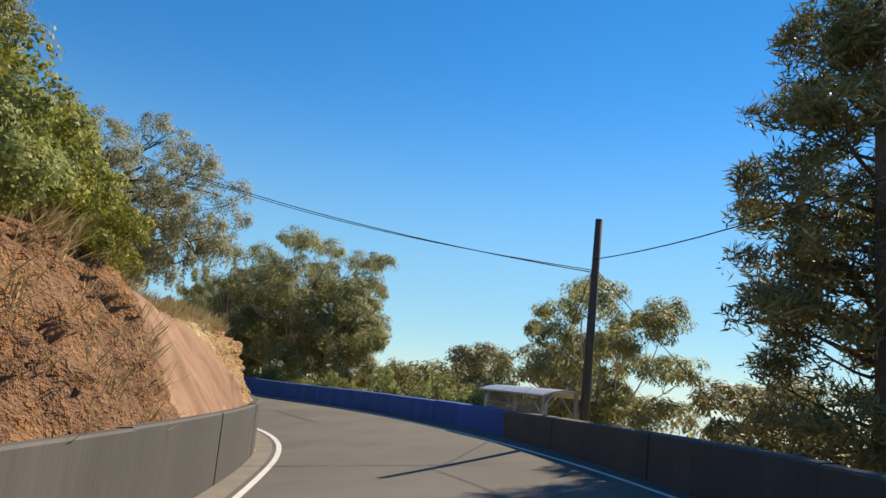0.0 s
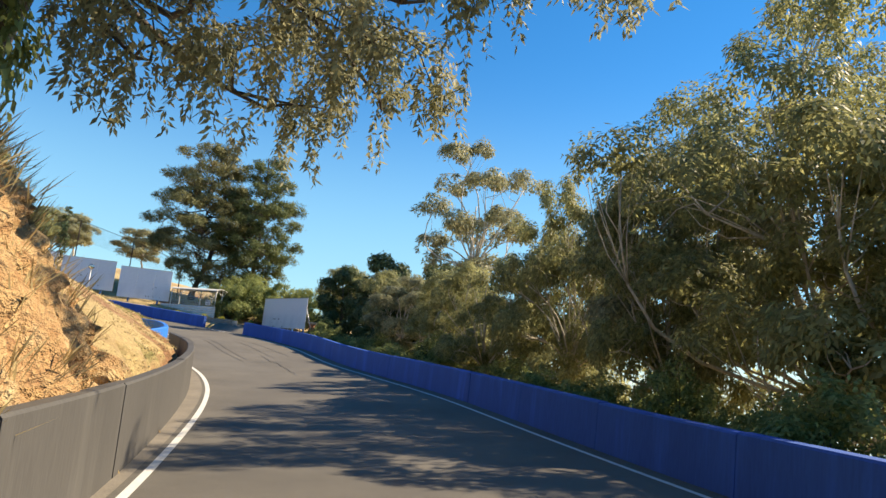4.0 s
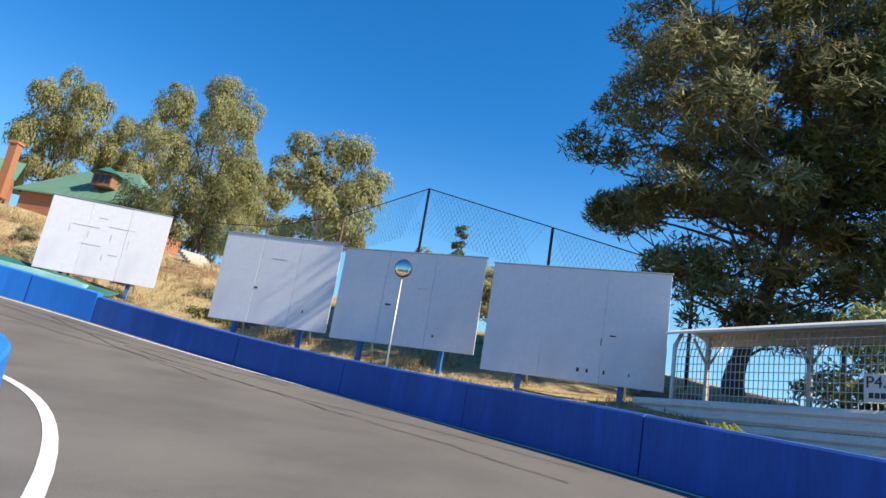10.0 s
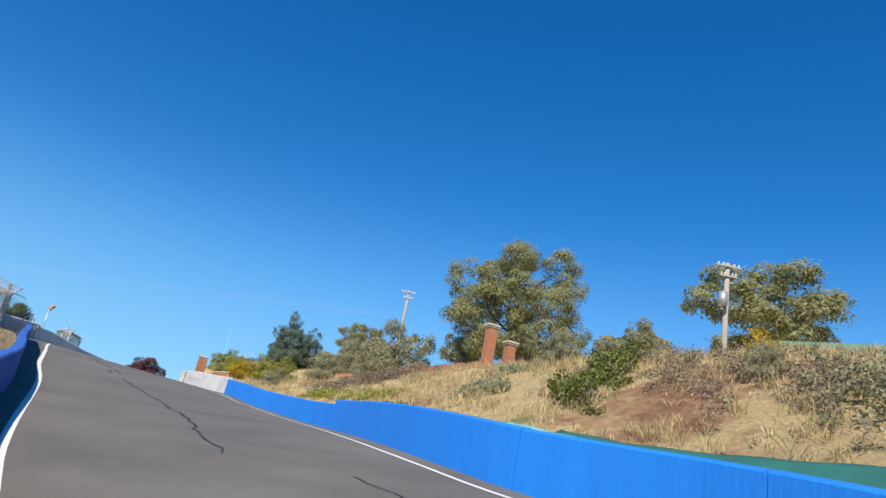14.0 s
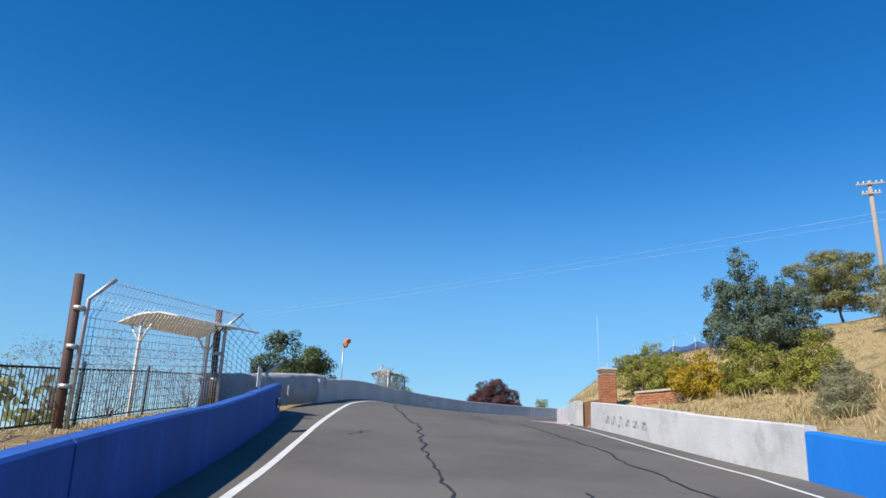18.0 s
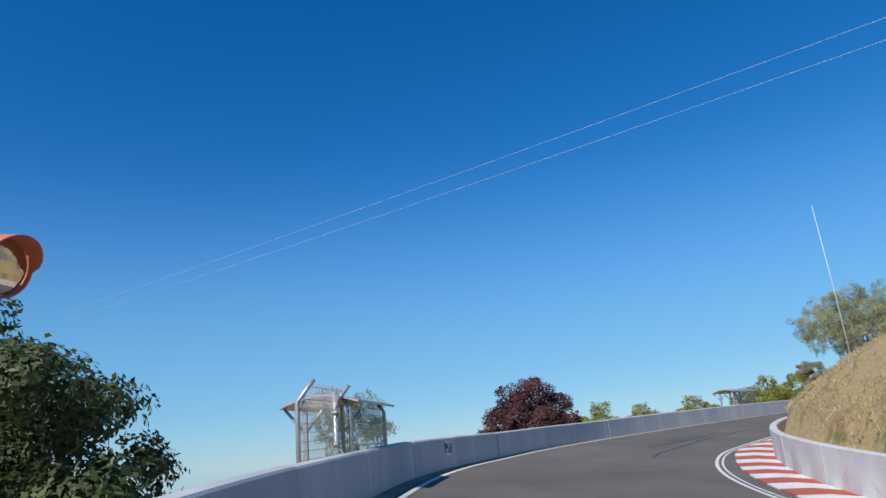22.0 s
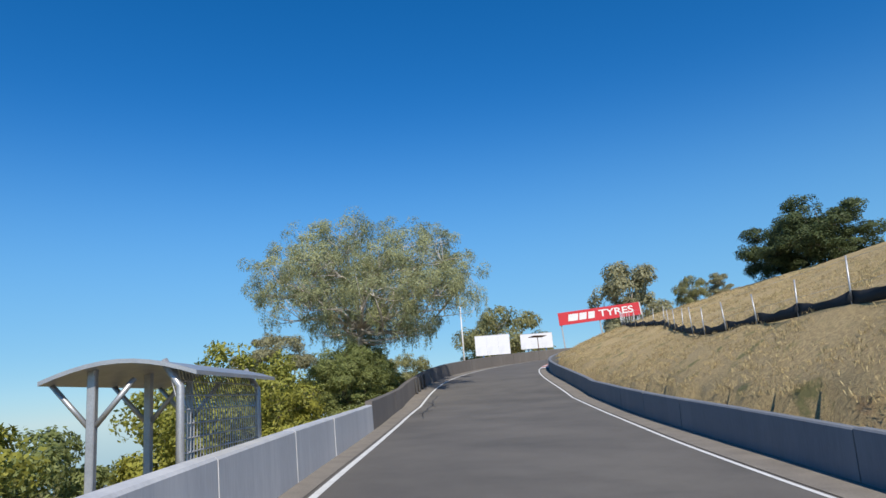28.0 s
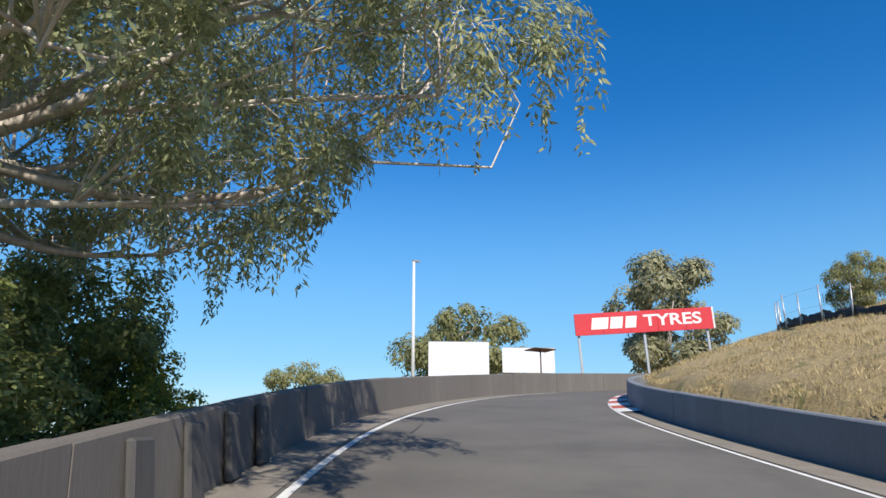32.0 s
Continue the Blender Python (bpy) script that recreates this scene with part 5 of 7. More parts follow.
def strappy(u, lat, n, seed, h=0.55, material=None, lift=0.0):
    """A clump of strap-shaped leaves."""
    rng = np.random.default_rng(seed)
    x, y, z = at(u, lat)
    z = g(x, y) if not lift else z + lift
    ob = thing("strap_leaf_plant", "clump of bright green strap-shaped leaves", "plant", "strap-leaf plants", "", (x, y, z))
    q = []
    for k in range(n):
        a = rng.uniform(0, 2 * math.pi)
        d = np.array([math.cos(a), math.sin(a), 0])
        s = np.array([-d[1], d[0], 0]) * 0.02
        r, hh = rng.uniform(0.2, 0.5), h * rng.uniform(0.6, 1.1)
        p0, p1, p2 = d * 0.05, d * r * 0.5 + np.array([0, 0, hh]), d * r + np.array([0, 0, hh * 0.75])
        q += [[p0 - s, p0 + s, p1 + s, p1 - s], [p1 - s, p1 + s, p2 + s * 0.2, p2 - s * 0.2]]
    part("leaves", quads_mesh("leaves", np.array(q), material or LIME), ob)


for k, (u, lat) in enumerate(((10.75, 8.0), (10.6, 8.3), (10.5, 8.8), (10.4, 9.4), (10.95, 7.0))):
    strappy(u, lat, 70, 50 + k, 0.4, None, 0.45)

# gate piers and iron gate at the driveway
for x, y in ((-75.2, 47.6), (-71.6, 49.6)):
    pillar(x, y, 0.5, 1.5, "brown brick gate pier with stone cap", False, 0.5)
gate = thing("iron_gate", "black wrought-iron driveway gate between piers", "gate", where=(-74.9, 47.7, g(-74.9, 47.7)), turn=rot_to((-75.2, 47.6), (-71.6, 49.6)))
for z in (0.15, 1.15):
    box_part("rail", (3.5, 0.04, 0.05), (1.8, 0, z), BLACK, gate)
for k in range(24):
    tube_part("bar", [(0.15 + 0.145 * k, 0, 0.1), (0.15 + 0.145 * k, 0, 1.35)], 0.011, BLACK, gate, sides=5)

# tall chain-link fence behind the boards
fence = thing("chain_link_fence", "tall green chain-link fence on dark posts", "fence", where=(0, 0, 0))
posts = [(-103.0, 21.5, 2.2), (-98.5, 26.5, 2.6), (-95.0, 30.8, 3.8), (-91.4, 34.5, 5.3), (-90.0, 39.0, 4.4), (-87.5, 43.0, 3.4), (-85.0, 46.0, 2.8)]
tops = []
for x, y, h in posts:
    z = g(x, y)
    tube_part("post", [(x, y, z - 0.4), (x, y, z + h)], 0.05, RUST, fence)
    tops.append(P((x, y, z + h)))
for p, q in zip(tops[:-1], tops[1:]):
    tube_part("top_wire", [p, q], 0.02, RUST, fence, sides=5)
    w = (q - p).length
    hh = min(1.7, p.z - g(p.x, p.y))
    way = (q - p).normalized()
    lines = []
    for k in range(int(w / 0.16)):
        s = p + way * (k * 0.16)
        for d in (-1, 1):
            e = s + way * (hh * 0.6 * d) - P((0, 0, hh))
            if 0 <= (e - p).dot(way) <= w:
                lines.append(([s, e], 0.004))
    part("wire_mesh", tubes_mesh("wire_mesh", lines, SHADE_CLOTH, 3), fence)
# concrete steps beside the fence
steps = thing("garden_steps", "pale concrete steps up the grassy bank", "steps", where=(-98.0, 24.0, g(-98.0, 24.0)), turn=2.4)
for k in range(5):
    box_part("step", (1.2, 0.34, 0.16), (0, 0.32 * k, 0.08 + 0.15 * k), CAP, steps, bevel=0.015)

# marshal post three, and the leaning pole with its wires
a, b = at(2.42, 5.4), at(2.0, 5.5)
shelter((a[0], a[1], a[2] - 0.62), rot_to(a, b), math.dist(a[:2], b[:2]), 1.4, 1.55, "grey mesh-fronted marshal shelter behind the barrier", STEEL, "P3.0", 1.5)
x, y = -3.3, 18.4
utility_pole(x, y, 6.15, "dark weathered timber pole behind the barrier", TIMBER, False, 0.13, 0.12)
pole_top = P((x, y, g(x, y) + 4.68))
wire([pole_top, (-22.6, 19.4, 9.7)], 0.014, "black overhead wire across the road", 0.45)
wire([pole_top + P((0, 0, 0.06)), (-22.6, 19.8, 9.65)], 0.012, "black overhead wire across the road", 0.5)
wire([pole_top + P((0, 0, 0.35)), (6.5, 6.5, 6.3)], 0.014, "black overhead wire beside the road", 0.5)
wire([pole_top, (-7.2, 27.0, g(-7.2, 27.0))], 0.012, "steel guy wire stayed to the ground", 0.0)
wire([pole_top + P((0, 0, 0.2)), (2.5, 16.0, g(2.5, 16.0))], 0.01, "steel guy wire stayed to the ground", 0.0)

# ---- houses behind the bank ----
def roof_house(a, b, width, ridge, eave, label, hip=0.0, dormers=()):
    """A long house of which the green roof shows: walls, two roof slopes with ribs, dormers."""
    length = math.dist(a, b)
    z0 = min(g(*a), g(*b)) - 0.5
    ob = thing("house", label, "house", "green-roofed houses", "", (a[0], a[1], 0), rot_to(a, b))
    box_part("wall", (length - 0.6, width - 0.6, eave - z0), (length / 2, width / 2, (eave + z0) / 2), BRICK, ob, "orange brick walls", 0.02)
    for s, name in ((0, "front"), (1, "back")):
        y0, y1 = (0, width / 2) if s == 0 else (width, width / 2)
        verts = [(-0.3, y0, eave), (length + 0.3, y0, eave), (length + 0.3 - hip, y1, ridge), (-0.3 + hip, y1, ridge)]
        verts += [(x, y, z - 0.1) for x, y, z in verts]
        faces = [(0, 1, 2, 3), (7, 6, 5, 4), (0, 4, 5, 1), (1, 5, 6, 2), (2, 6, 7, 3), (3, 7, 4, 0)]
        slope = part("roof", mesh_of("roof", verts, faces, ROOF), ob, "green metal roof slope")
        for k in range(int(length / 0.6)):
            x = 0.1 + k * 0.6
            if hip < x < length - hip:
                tube_part("rib", [(x, y0, eave + 0.02), (x, y1, ridge + 0.02)], 0.02, ROOF, slope, sides=4)
    if hip:
        for x, i in ((-0.3, 1), (length + 0.3, -1)):
            verts = [(x, 0, eave), (x, width, eave), (x + hip * i, width / 2, ridge)]
            part("roof_end", mesh_of("roof_end", verts, [(0, 1, 2)], ROOF), ob)
    else:
        for x in (0.3, length - 0.3):
            part("gable", mesh_of("gable", [(x, 0.3, eave), (x, width - 0.3, eave), (x, width / 2, ridge - 0.1)], [(0, 1, 2)], BRICK), ob)
    for f in dormers:
        zc = eave + (ridge - eave) * 0.42
        d = box_part("dormer", (1.5, 1.3, 1.0), (length * f, width * 0.16, zc + 0.25), BROWN_SLAT, ob, "small windowed roof dormer", 0.03)
        for k in (-1, 0, 1):
            box_part("pane", (0.36, 0.02, 0.6), (0.45 * k, -0.66, 0.05), GLASS, d)
        bm = bmesh.new()
        bmesh.ops.create_cone(bm, cap_ends=True, segments=6, radius1=1.25, radius2=0.12, depth=0.6)
        part("dormer_roof", bm, d, "dark conical dormer roof", Matrix.Translation((0, -0.1, 0.8)), SHADE_CLOTH)
    return ob


roof_house((-104.5, -20.8), (-117.1, -11.8), 6.5, 19.4, 15.4, "long house with green metal roof and two dormers", 0, (0.31, 0.71))
roof_house((-113.3, -3.0), (-115.3, 0.6), 5.0, 17.6, 15.6, "low outbuilding with green metal roof")
roof_house((-112.8, 3.0), (-112.6, 12.5), 8.0, 17.8, 14.3, "house with hipped green metal roof and dormer", 3.4, (0.6,))
chimney = thing("chimney", "tall orange brick chimney with corbelled top", "chimney", where=(-113.4, 1.6, g(-113.4, 1.6)))
box_part("shaft", (0.62, 0.62, 17.7 - g(-113.4, 1.6)), (0, 0, (17.7 - g(-113.4, 1.6)) / 2), BRICK, chimney, "orange brick stack")
box_part("corbel", (0.78, 0.78, 0.2), (0, 0, 17.8 - g(-113.4, 1.6)), BRICK, chimney)
utility_pole(-102.2, -21.6, 23.1 - g(-102.2, -21.6), "pale timber power pole with transformer", PALE_TIMBER, True, 0.19)
utility_pole(-83.1, -55.4, 26.9 - g(-83.1, -55.4), "pale timber power pole on the hill", PALE_TIMBER, True, 0.17)
transformer = thing("transformer", "grey pole-mounted transformer drum", "transformer", where=(-101.8, -21.2, 20.2))
tube_part("drum", [(0, 0, 0), (0, 0, 0.8)], 0.28, STEEL, transformer, sides=14)

# brick piers and low wall on the bank
pillar(-86.9, -11.2, 0.42, 13.4 - g(-86.9, -11.2), "orange brick gate pier on the dry bank", False, 0.4)
pillar(-87.9, -11.9, 0.42, 13.0 - g(-87.9, -11.9), "orange brick gate pier on the dry bank", False, 0.4)
low = thing("garden_wall", "low curving orange brick garden wall", "wall")
pts = [at(u, 13.6 + 0.4 * math.sin((u - 17.6) * 2)) for u in np.linspace(17.6, 19.6, 10)]
for p, q in zip(pts[:-1], pts[1:]):
    w = math.dist(p[:2], q[:2])
    z = (g(*p[:2]) + g(*q[:2])) / 2
    box_part("section", (w + 0.02, 0.22, 0.5), ((p[0] + q[0]) / 2, (p[1] + q[1]) / 2, z + 0.1), BRICK, low, bevel=0.02, turn=rot_to(p, q))

# ---- green cloth pinned behind the wall ----
def cloth(name, u0, u1, lat_of, z_low, z_high, material, label, seed, wave=0.12, out=0.8):
    rng = np.random.default_rng(seed)
    us = np.arange(u0, u1, 0.025)
    verts, faces, rows = [], [], 7
    ph = rng.uniform(0, 6, 4)
    for i, u in enumerate(us):
        sag = 0.5 + 0.5 * math.sin(u * 4 + ph[0]) * math.sin(u * 1.9 + ph[1])
        for k in range(rows):
            f = k / (rows - 1)
            fold = wave * (math.sin(u * 31 + ph[2] + 2.5 * f) + 0.6 * math.sin(u * 57 + ph[3] - 3 * f)) * (0.3 + 0.7 * f)
            z = z_low + (z_high - 0.28 * sag - z_low) * f + 0.008 * math.sin(u * 43)
            verts.append(at(u, lat_of(u) + out * f + fold, z))
    for i in range(len(us) - 1):
        for k in range(rows - 1):
            a = i * rows + k
            faces.append((a, a + 1, a + rows + 1, a + rows))
    ob = part(name, mesh_of(name, verts, faces, material, True))
    ob.modifiers.new("thick", "SOLIDIFY").thickness = 0.015
    return tagged(ob, label, "cloth")


cloth("shade_cloth", 13.0, 15.35, curve_of(RIGHT_WALL, 0.34), 0.84, 1.22, SHADE_CLOTH, "crumpled dark green shade cloth along the wall", 3, 0.035, 0.5)
cloth("faded_cloth", 13.1, 15.5, curve_of(RIGHT_WALL, 0.28), 0.8, 1.08, PALE_CLOTH, "sun-bleached pale green cloth along the wall", 5, 0.02, 0.22)

# ---- fence, shelter and padding at the crest ----
crest = thing("debris_fence", "cranked steel debris fence with welded mesh", "fence")
posts = [(-63.37, -16.07, 2.62), (-61.5, -21.9, 2.5), (-61.9, -23.3, 2.1)]
n = Vector((RIGHT[230][0], RIGHT[230][1], 0)).normalized()
for k, (x, y, hgt) in enumerate(posts):
    z = g(x, y)
    if k < 2:
        tube_part("post", [(x, y, z - 0.5), (x + 0.08, y + 0.05, z + hgt)], 0.085, RUST, crest, "brown steel post")
        for c in (0.7, 1.35, 2.0):
            tube_part("clamp", [(x, y, z + c), (x, y, z + c + 0.07)], 0.12, STEEL, crest, sides=10)
    ox, oy = x + n.x * 0.12, y + n.y * 0.12
    tube_part("cranked_post", [(ox, oy, z - 0.2), (ox, oy, z + hgt - 0.42), (ox + n.x * 0.4, oy + n.y * 0.4, z + hgt - 0.05)], 0.04, STEEL, crest, "galvanised cranked post")
for p, q in zip(posts[:-1], posts[1:]):
    w = math.dist(p[:2], q[:2])
    zp, zq = g(p[0], p[1]), g(q[0], q[1])

    def knot(x, z, p=p, q=q, w=w, zp=zp, zq=zq):
        f = x / w
        high = (p[2] + (q[2] - p[2]) * f) / 2.5
        lean = 0.12 + max(0, z - 2.1) * 0.9
        return np.array([p[0] + (q[0] - p[0]) * f + n.x * lean, p[1] + (q[1] - p[1]) * f + n.y * lean, zp + (zq - zp) * f + z * high])

    bar_grid("mesh_panel", w, 2.45, 0.15, 0.15, 0.007, STEEL, crest, "welded wire mesh panel", knot)
sx, sy = -60.9, -20.5
shelter((sx, sy, g(sx, sy)), rot_to((-60.9, -20.5), (-61.2, -22.3)), 2.3, 2.1, 2.15, "cream curved-roof marshal shelter behind the fence", WHITE_STEEL, "", 1.0, 0, False, False)
box_part("number_board", (0.42, 0.02, 0.42), at(20.1, -2.55, 1.15), WHITE_PLAIN, None, turn=rot_to(at(20.0, 0), at(20.2, 0)))
bpy.data.objects["number_board"].name = "notice_board"
tagged(bpy.data.objects["notice_board"], "small white board fixed to the fence", "sign")
box_part("wall_plate", (0.2, 0.015, 0.26), at(20.55, -2.36, 0.72), WHITE_PLAIN, None, turn=rot_to(at(20.5, 0), at(20.6, 0)))
tagged(bpy.data.objects["wall_plate"], "small white plate on the blue wall", "sign")
rail = thing("post_and_wire_fence", "low dark post and wire fence in the grass", "fence")
line_pts = [at(u, -8.5 - 0.8 * (u - 15.5)) for u in np.arange(15.2, 19.6, 0.45)]
for k, p in enumerate(line_pts):
    z = g(p[0], p[1])
    tube_part("post", [(p[0], p[1], z - 0.3), (p[0], p[1], z + 1.3)], 0.035, RUST, rail, sides=6)
for z in (0.3, 0.6, 0.9, 1.2):
    part("strand", tubes_mesh("strand", [([P((p[0], p[1], g(p[0], p[1]) + z)) for p in line_pts], 0.006)], RUST, 3), rail)

bars = thing("bar_fence", "low black steel bar fence in the grass", "fence")
ends = [at(u, -5.6) for u in (18.9, 19.4, 19.9, 20.4, 20.9)]
for p, q in zip(ends[:-1], ends[1:]):
    zp, zq = g(p[0], p[1]), g(q[0], q[1])
    tube_part("post", [(p[0], p[1], zp - 0.2), (p[0], p[1], zp + 1.2)], 0.03, BLACK, bars, sides=6)
    for z in (0.12, 1.05):
        tube_part("rail", [(p[0], p[1], zp + z), (q[0], q[1], zq + z)], 0.018, BLACK, bars, sides=5)
    for k in range(1, 24):
        f = k / 24
        c = [p[j] + (q[j] - p[j]) * f for j in range(2)]
        zc = zp + (zq - zp) * f
        tube_part("bar", [(*c, zc + 0.1), (*c, zc + 1.07)], 0.008, BLACK, bars, sides=4)

# lumpy rubber padding in front of the tyre stack
us = np.arange(20.45, 21.72, 0.025)
verts, faces, rows = [], [], 13
for u in us:
    lat = np.interp(u, [20.4, 20.8, 21.2, 21.72], [-4.6, -3.7, -3.0, -2.34])
    for k in range(rows):
        f = k / (rows - 1)
        q = at(u, lat, 0.0)
        lump = 0.13 * noise.noise((u * 7, f * 2.2, 1)) + 0.06 * noise.noise((u * 19, f * 6, 4))
        if f < 0.75:
            verts.append(at(u, lat + lump + 0.1 * math.sin(f * 4), f / 0.75 * 0.95))
        else:
            verts.append(at(u, lat - (f - 0.75) * 2.6, 0.95 + 0.05 * math.sin((f - 0.75) * 12) + lump * 0.3))
for i in range(len(us) - 1):
    for k in range(rows - 1):
        a = i * rows + k
        faces.append((a, a + rows, a + rows + 1, a + 1))
pad = part("barrier_padding", mesh_of("barrier_padding", verts, faces, PAD, True))
tagged(pad, "dented grey rubber belt padding over a tyre barrier", "barrier")
bm = bmesh.new()


def tyre(x, y, z, tilt=0.0):
    ob = thing("tyre", "worn black tyre on the barrier", "tyre", "loose tyres", "", (x, y, z))
    verts, faces, n, m = [], [], 20, 8
    for i in range(n):
        a = 2 * math.pi * i / n
        for j in range(m):
            b = 2 * math.pi * j / m
            r = 0.24 + 0.085 * math.cos(b)
            verts.append((r * math.cos(a), r * math.sin(a), 0.1 * math.sin(b)))
    for i in range(n):
        for j in range(m):
            faces.append((i * m + j, ((i + 1) % n) * m + j, ((i + 1) % n) * m + (j + 1) % m, i * m + (j + 1) % m))
    part("carcass", mesh_of("carcass", verts, faces, BLACK, True), ob)


bm.free()
# hooded traffic mirror above the pale wall
x, y = -56.54, -36.74
hooded = thing("traffic_mirror", "round traffic mirror under an orange hood on a grey pole", "mirror", where=(x, y, g(x, y)))
h = 14.45 - g(x, y)
tube_part("pole", [(0, 0, -0.3), (0, 0, h + 0.06)], 0.035, STEEL, hooded, sides=10)
for dz in (-0.06, 0.02):
    tube_part("clamp", [(0, 0, h + dz - 0.07), (0, 0, h + dz - 0.03)], 0.055, STEEL, hooded, sides=10)
aim = Matrix.Translation((-0.1, -0.03, h - 0.02)) @ Matrix.Rotation(math.radians(-88), 4, "Z") @ Matrix.Rotation(math.radians(12), 4, "X") @ Matrix.Scale(0.7, 4)
bm = bmesh.new()
bmesh.ops.create_uvsphere(bm, u_segments=28, v_segments=14, radius=1.0)
bmesh.ops.scale(bm, vec=(0.29, 0.045, 0.29), verts=bm.verts)
part("mirror_face", bm, hooded, "convex mirror glass", aim, MIRROR)
verts, faces = [], []
for k in range(33):  # a rim all round, drawn out into a hood over the upper half
    t_ = 2 * math.pi * k / 32
    deep = 0.05 + 0.2 * max(0.0, math.sin(t_)) ** 0.5
    c_, s_ = math.cos(t_), math.sin(t_)
    verts += [(0.30 * c_, 0.04, 0.30 * s_), (0.31 * c_, -deep, 0.31 * s_), (0.325 * c_, -deep, 0.325 * s_), (0.32 * c_, 0.045, 0.32 * s_)]
for k in range(32):
    for j in range(4):
        i, i2 = 4 * k + j, 4 * k + (j + 1) % 4
        faces.append((i, i2, i2 + 4, i + 4))
part("hood", mesh_of("hood", verts, faces, ORANGE), hooded, "orange plastic rim and hood", aim)

# marshal posts five and beyond
for u0, u1, text in ((24.0, 24.33, ""), (28.85, 29.2, "")):
    a, b = at(u0, -2.8), at(u1, -2.8)
    shelter((a[0], a[1], min(a[2], b[2]) - 0.15), rot_to(a, b), math.dist(a[:2], b[:2]), 1.5, 1.75, "grey mesh-fronted marshal shelter with curved roof", STEEL, text, 1.75)
x, y, z = at(23.96, -2.7)
post = thing("steel_post", "thick galvanised post with ring top", "post", where=(x, y, z))
tube_part("shaft", [(0, 0, -0.5), (0, 0, 1.95)], 0.06, STEEL, post, sides=12)
for z in (0.9, 1.5):
    tube_part("clamp", [(0, 0, z), (0, 0, z + 0.08)], 0.075, STEEL, post, sides=12)
tube_part("ring", [(-0.05, 0, 1.93), (-0.05, 0, 2.04), (0, 0, 2.1), (0.05, 0, 2.04), (0.05, 0, 1.93)], 0.012, STEEL, post, sides=5)
p5 = thing("marshal_number", "white plate with post number on the pale wall", "sign", where=at(24.9, np.interp(24.9, ST, LEFT_WALL) + 0.02, 0.55), turn=rot_to(at(24.9, -2), at(25.05, -2)))
place_sign("P5.0", (0, 0, 0), math.pi * 0, p5, 0.42, 0.42)

crest_mesh = thing("debris_fence", "galvanised welded mesh fence behind the pale wall", "fence")
p0, p1 = at(23.68, -2.75), at(23.98, -2.75)
span_w = math.dist(p0[:2], p1[:2])


def crest_knot(x, z):
    c = p0 + (p1 - p0) * (x / span_w)
    lean = max(0, z - 1.7) * 0.7
    return np.array([c[0] + RIGHT[265][0] * lean, c[1] + RIGHT[265][1] * lean, c[2] + z])


bar_grid("mesh_panel", span_w, 2.0, 0.075, 0.15, 0.006, STEEL, crest_mesh, "welded wire mesh panel", crest_knot)
for c in (p0, p1):
    tube_part("cranked_post", [(c[0], c[1], c[2] - 0.3), (c[0], c[1], c[2] + 1.7), (c[0] + RIGHT[265][0] * 0.3, c[1] + RIGHT[265][1] * 0.3, c[2] + 2.05)], 0.04, STEEL, crest_mesh, "galvanised cranked post")

# gate, brick pier and low brick wall beside the white wall
pt = (-69.3, -34.9)
gz_ = at(21.68, 8.3)[2]
pier = pillar(pt[0], pt[1], 0.52, 2.2, "orange brick gate pier with stone cap", True, rot_to(at(21.6, 8), at(21.9, 8)), gz_)
for k, (ox, oy, t_) in enumerate(((-0.26, -0.26, 0), (0.26, -0.26, math.pi / 2), (0.26, 0.26, math.pi), (-0.26, 0.26, -math.pi / 2))):
    lay_bricks(pier, 0.52, 2.15, (ox, oy, 0), t_, depth=0.06)
pw = thing("brick_garden_wall", "orange brick wall beside the gate pier", "wall", where=(*at(21.66, 9.4)[:2], gz_), turn=rot_to(at(21.6, 9.4), at(21.3, 10.2)))
box_part("core", (2.2, 0.2, 1.25), (1.35, 0.12, 0.625), MORTAR, pw)
lay_bricks(pw, 2.2, 1.28, (0.25, 0.0, 0), 0, depth=0.08)
box_part("coping", (2.3, 0.32, 0.09), (1.35, 0.1, 1.33), CAP, pw, "stone coping", 0.02)
slat = thing("brush_fence", "brown brushwood fence panel across the gateway", "fence", where=at(21.84, 7.75, -0.1), turn=rot_to(at(21.84, 7.75), at(21.5, 7.95)))
for k in range(30):
    box_part("stick", (0.06, 0.035, 0.98), (0.03 + 0.066 * k, 0.01 * (k % 3), 0.52), BROWN_SLAT, slat, bevel=0.008)

# red and white kerb
kerb = tagged(new("kerb"), "red and white painted ripple kerb", "kerb", kind="structure")
edge = np.arange(21.95, 27.1, 0.16)
for k, u in enumerate(edge):
    m_ = RED_KERB if k % 2 else WHITE_KERB
    verts = []
    for uu in (u + 0.002, u + 0.08, u + 0.158):
        a, b = float(np.interp(uu, ST, RIGHT_LINE)) + 0.32, float(np.interp(uu, ST, RIGHT_WALL)) + 0.02
        if uu < 22.6:
            a = b - (b - a) * (uu - 21.7) / 0.9
        if b - a > 1.25:
            a = b - 1.25
        verts += [at(uu, a, -0.02), at(uu, a, 0.03), at(uu, (a + b) / 2, 0.075), at(uu, b, 0.055)]
    faces = []
    for i in range(2):
        for j in range(3):
            q = i * 4 + j
            faces.append((q, q + 1, q + 5, q + 4)[::-1])
    part("kerb_block", mesh_of("kerb_block", verts, faces, m_), kerb)
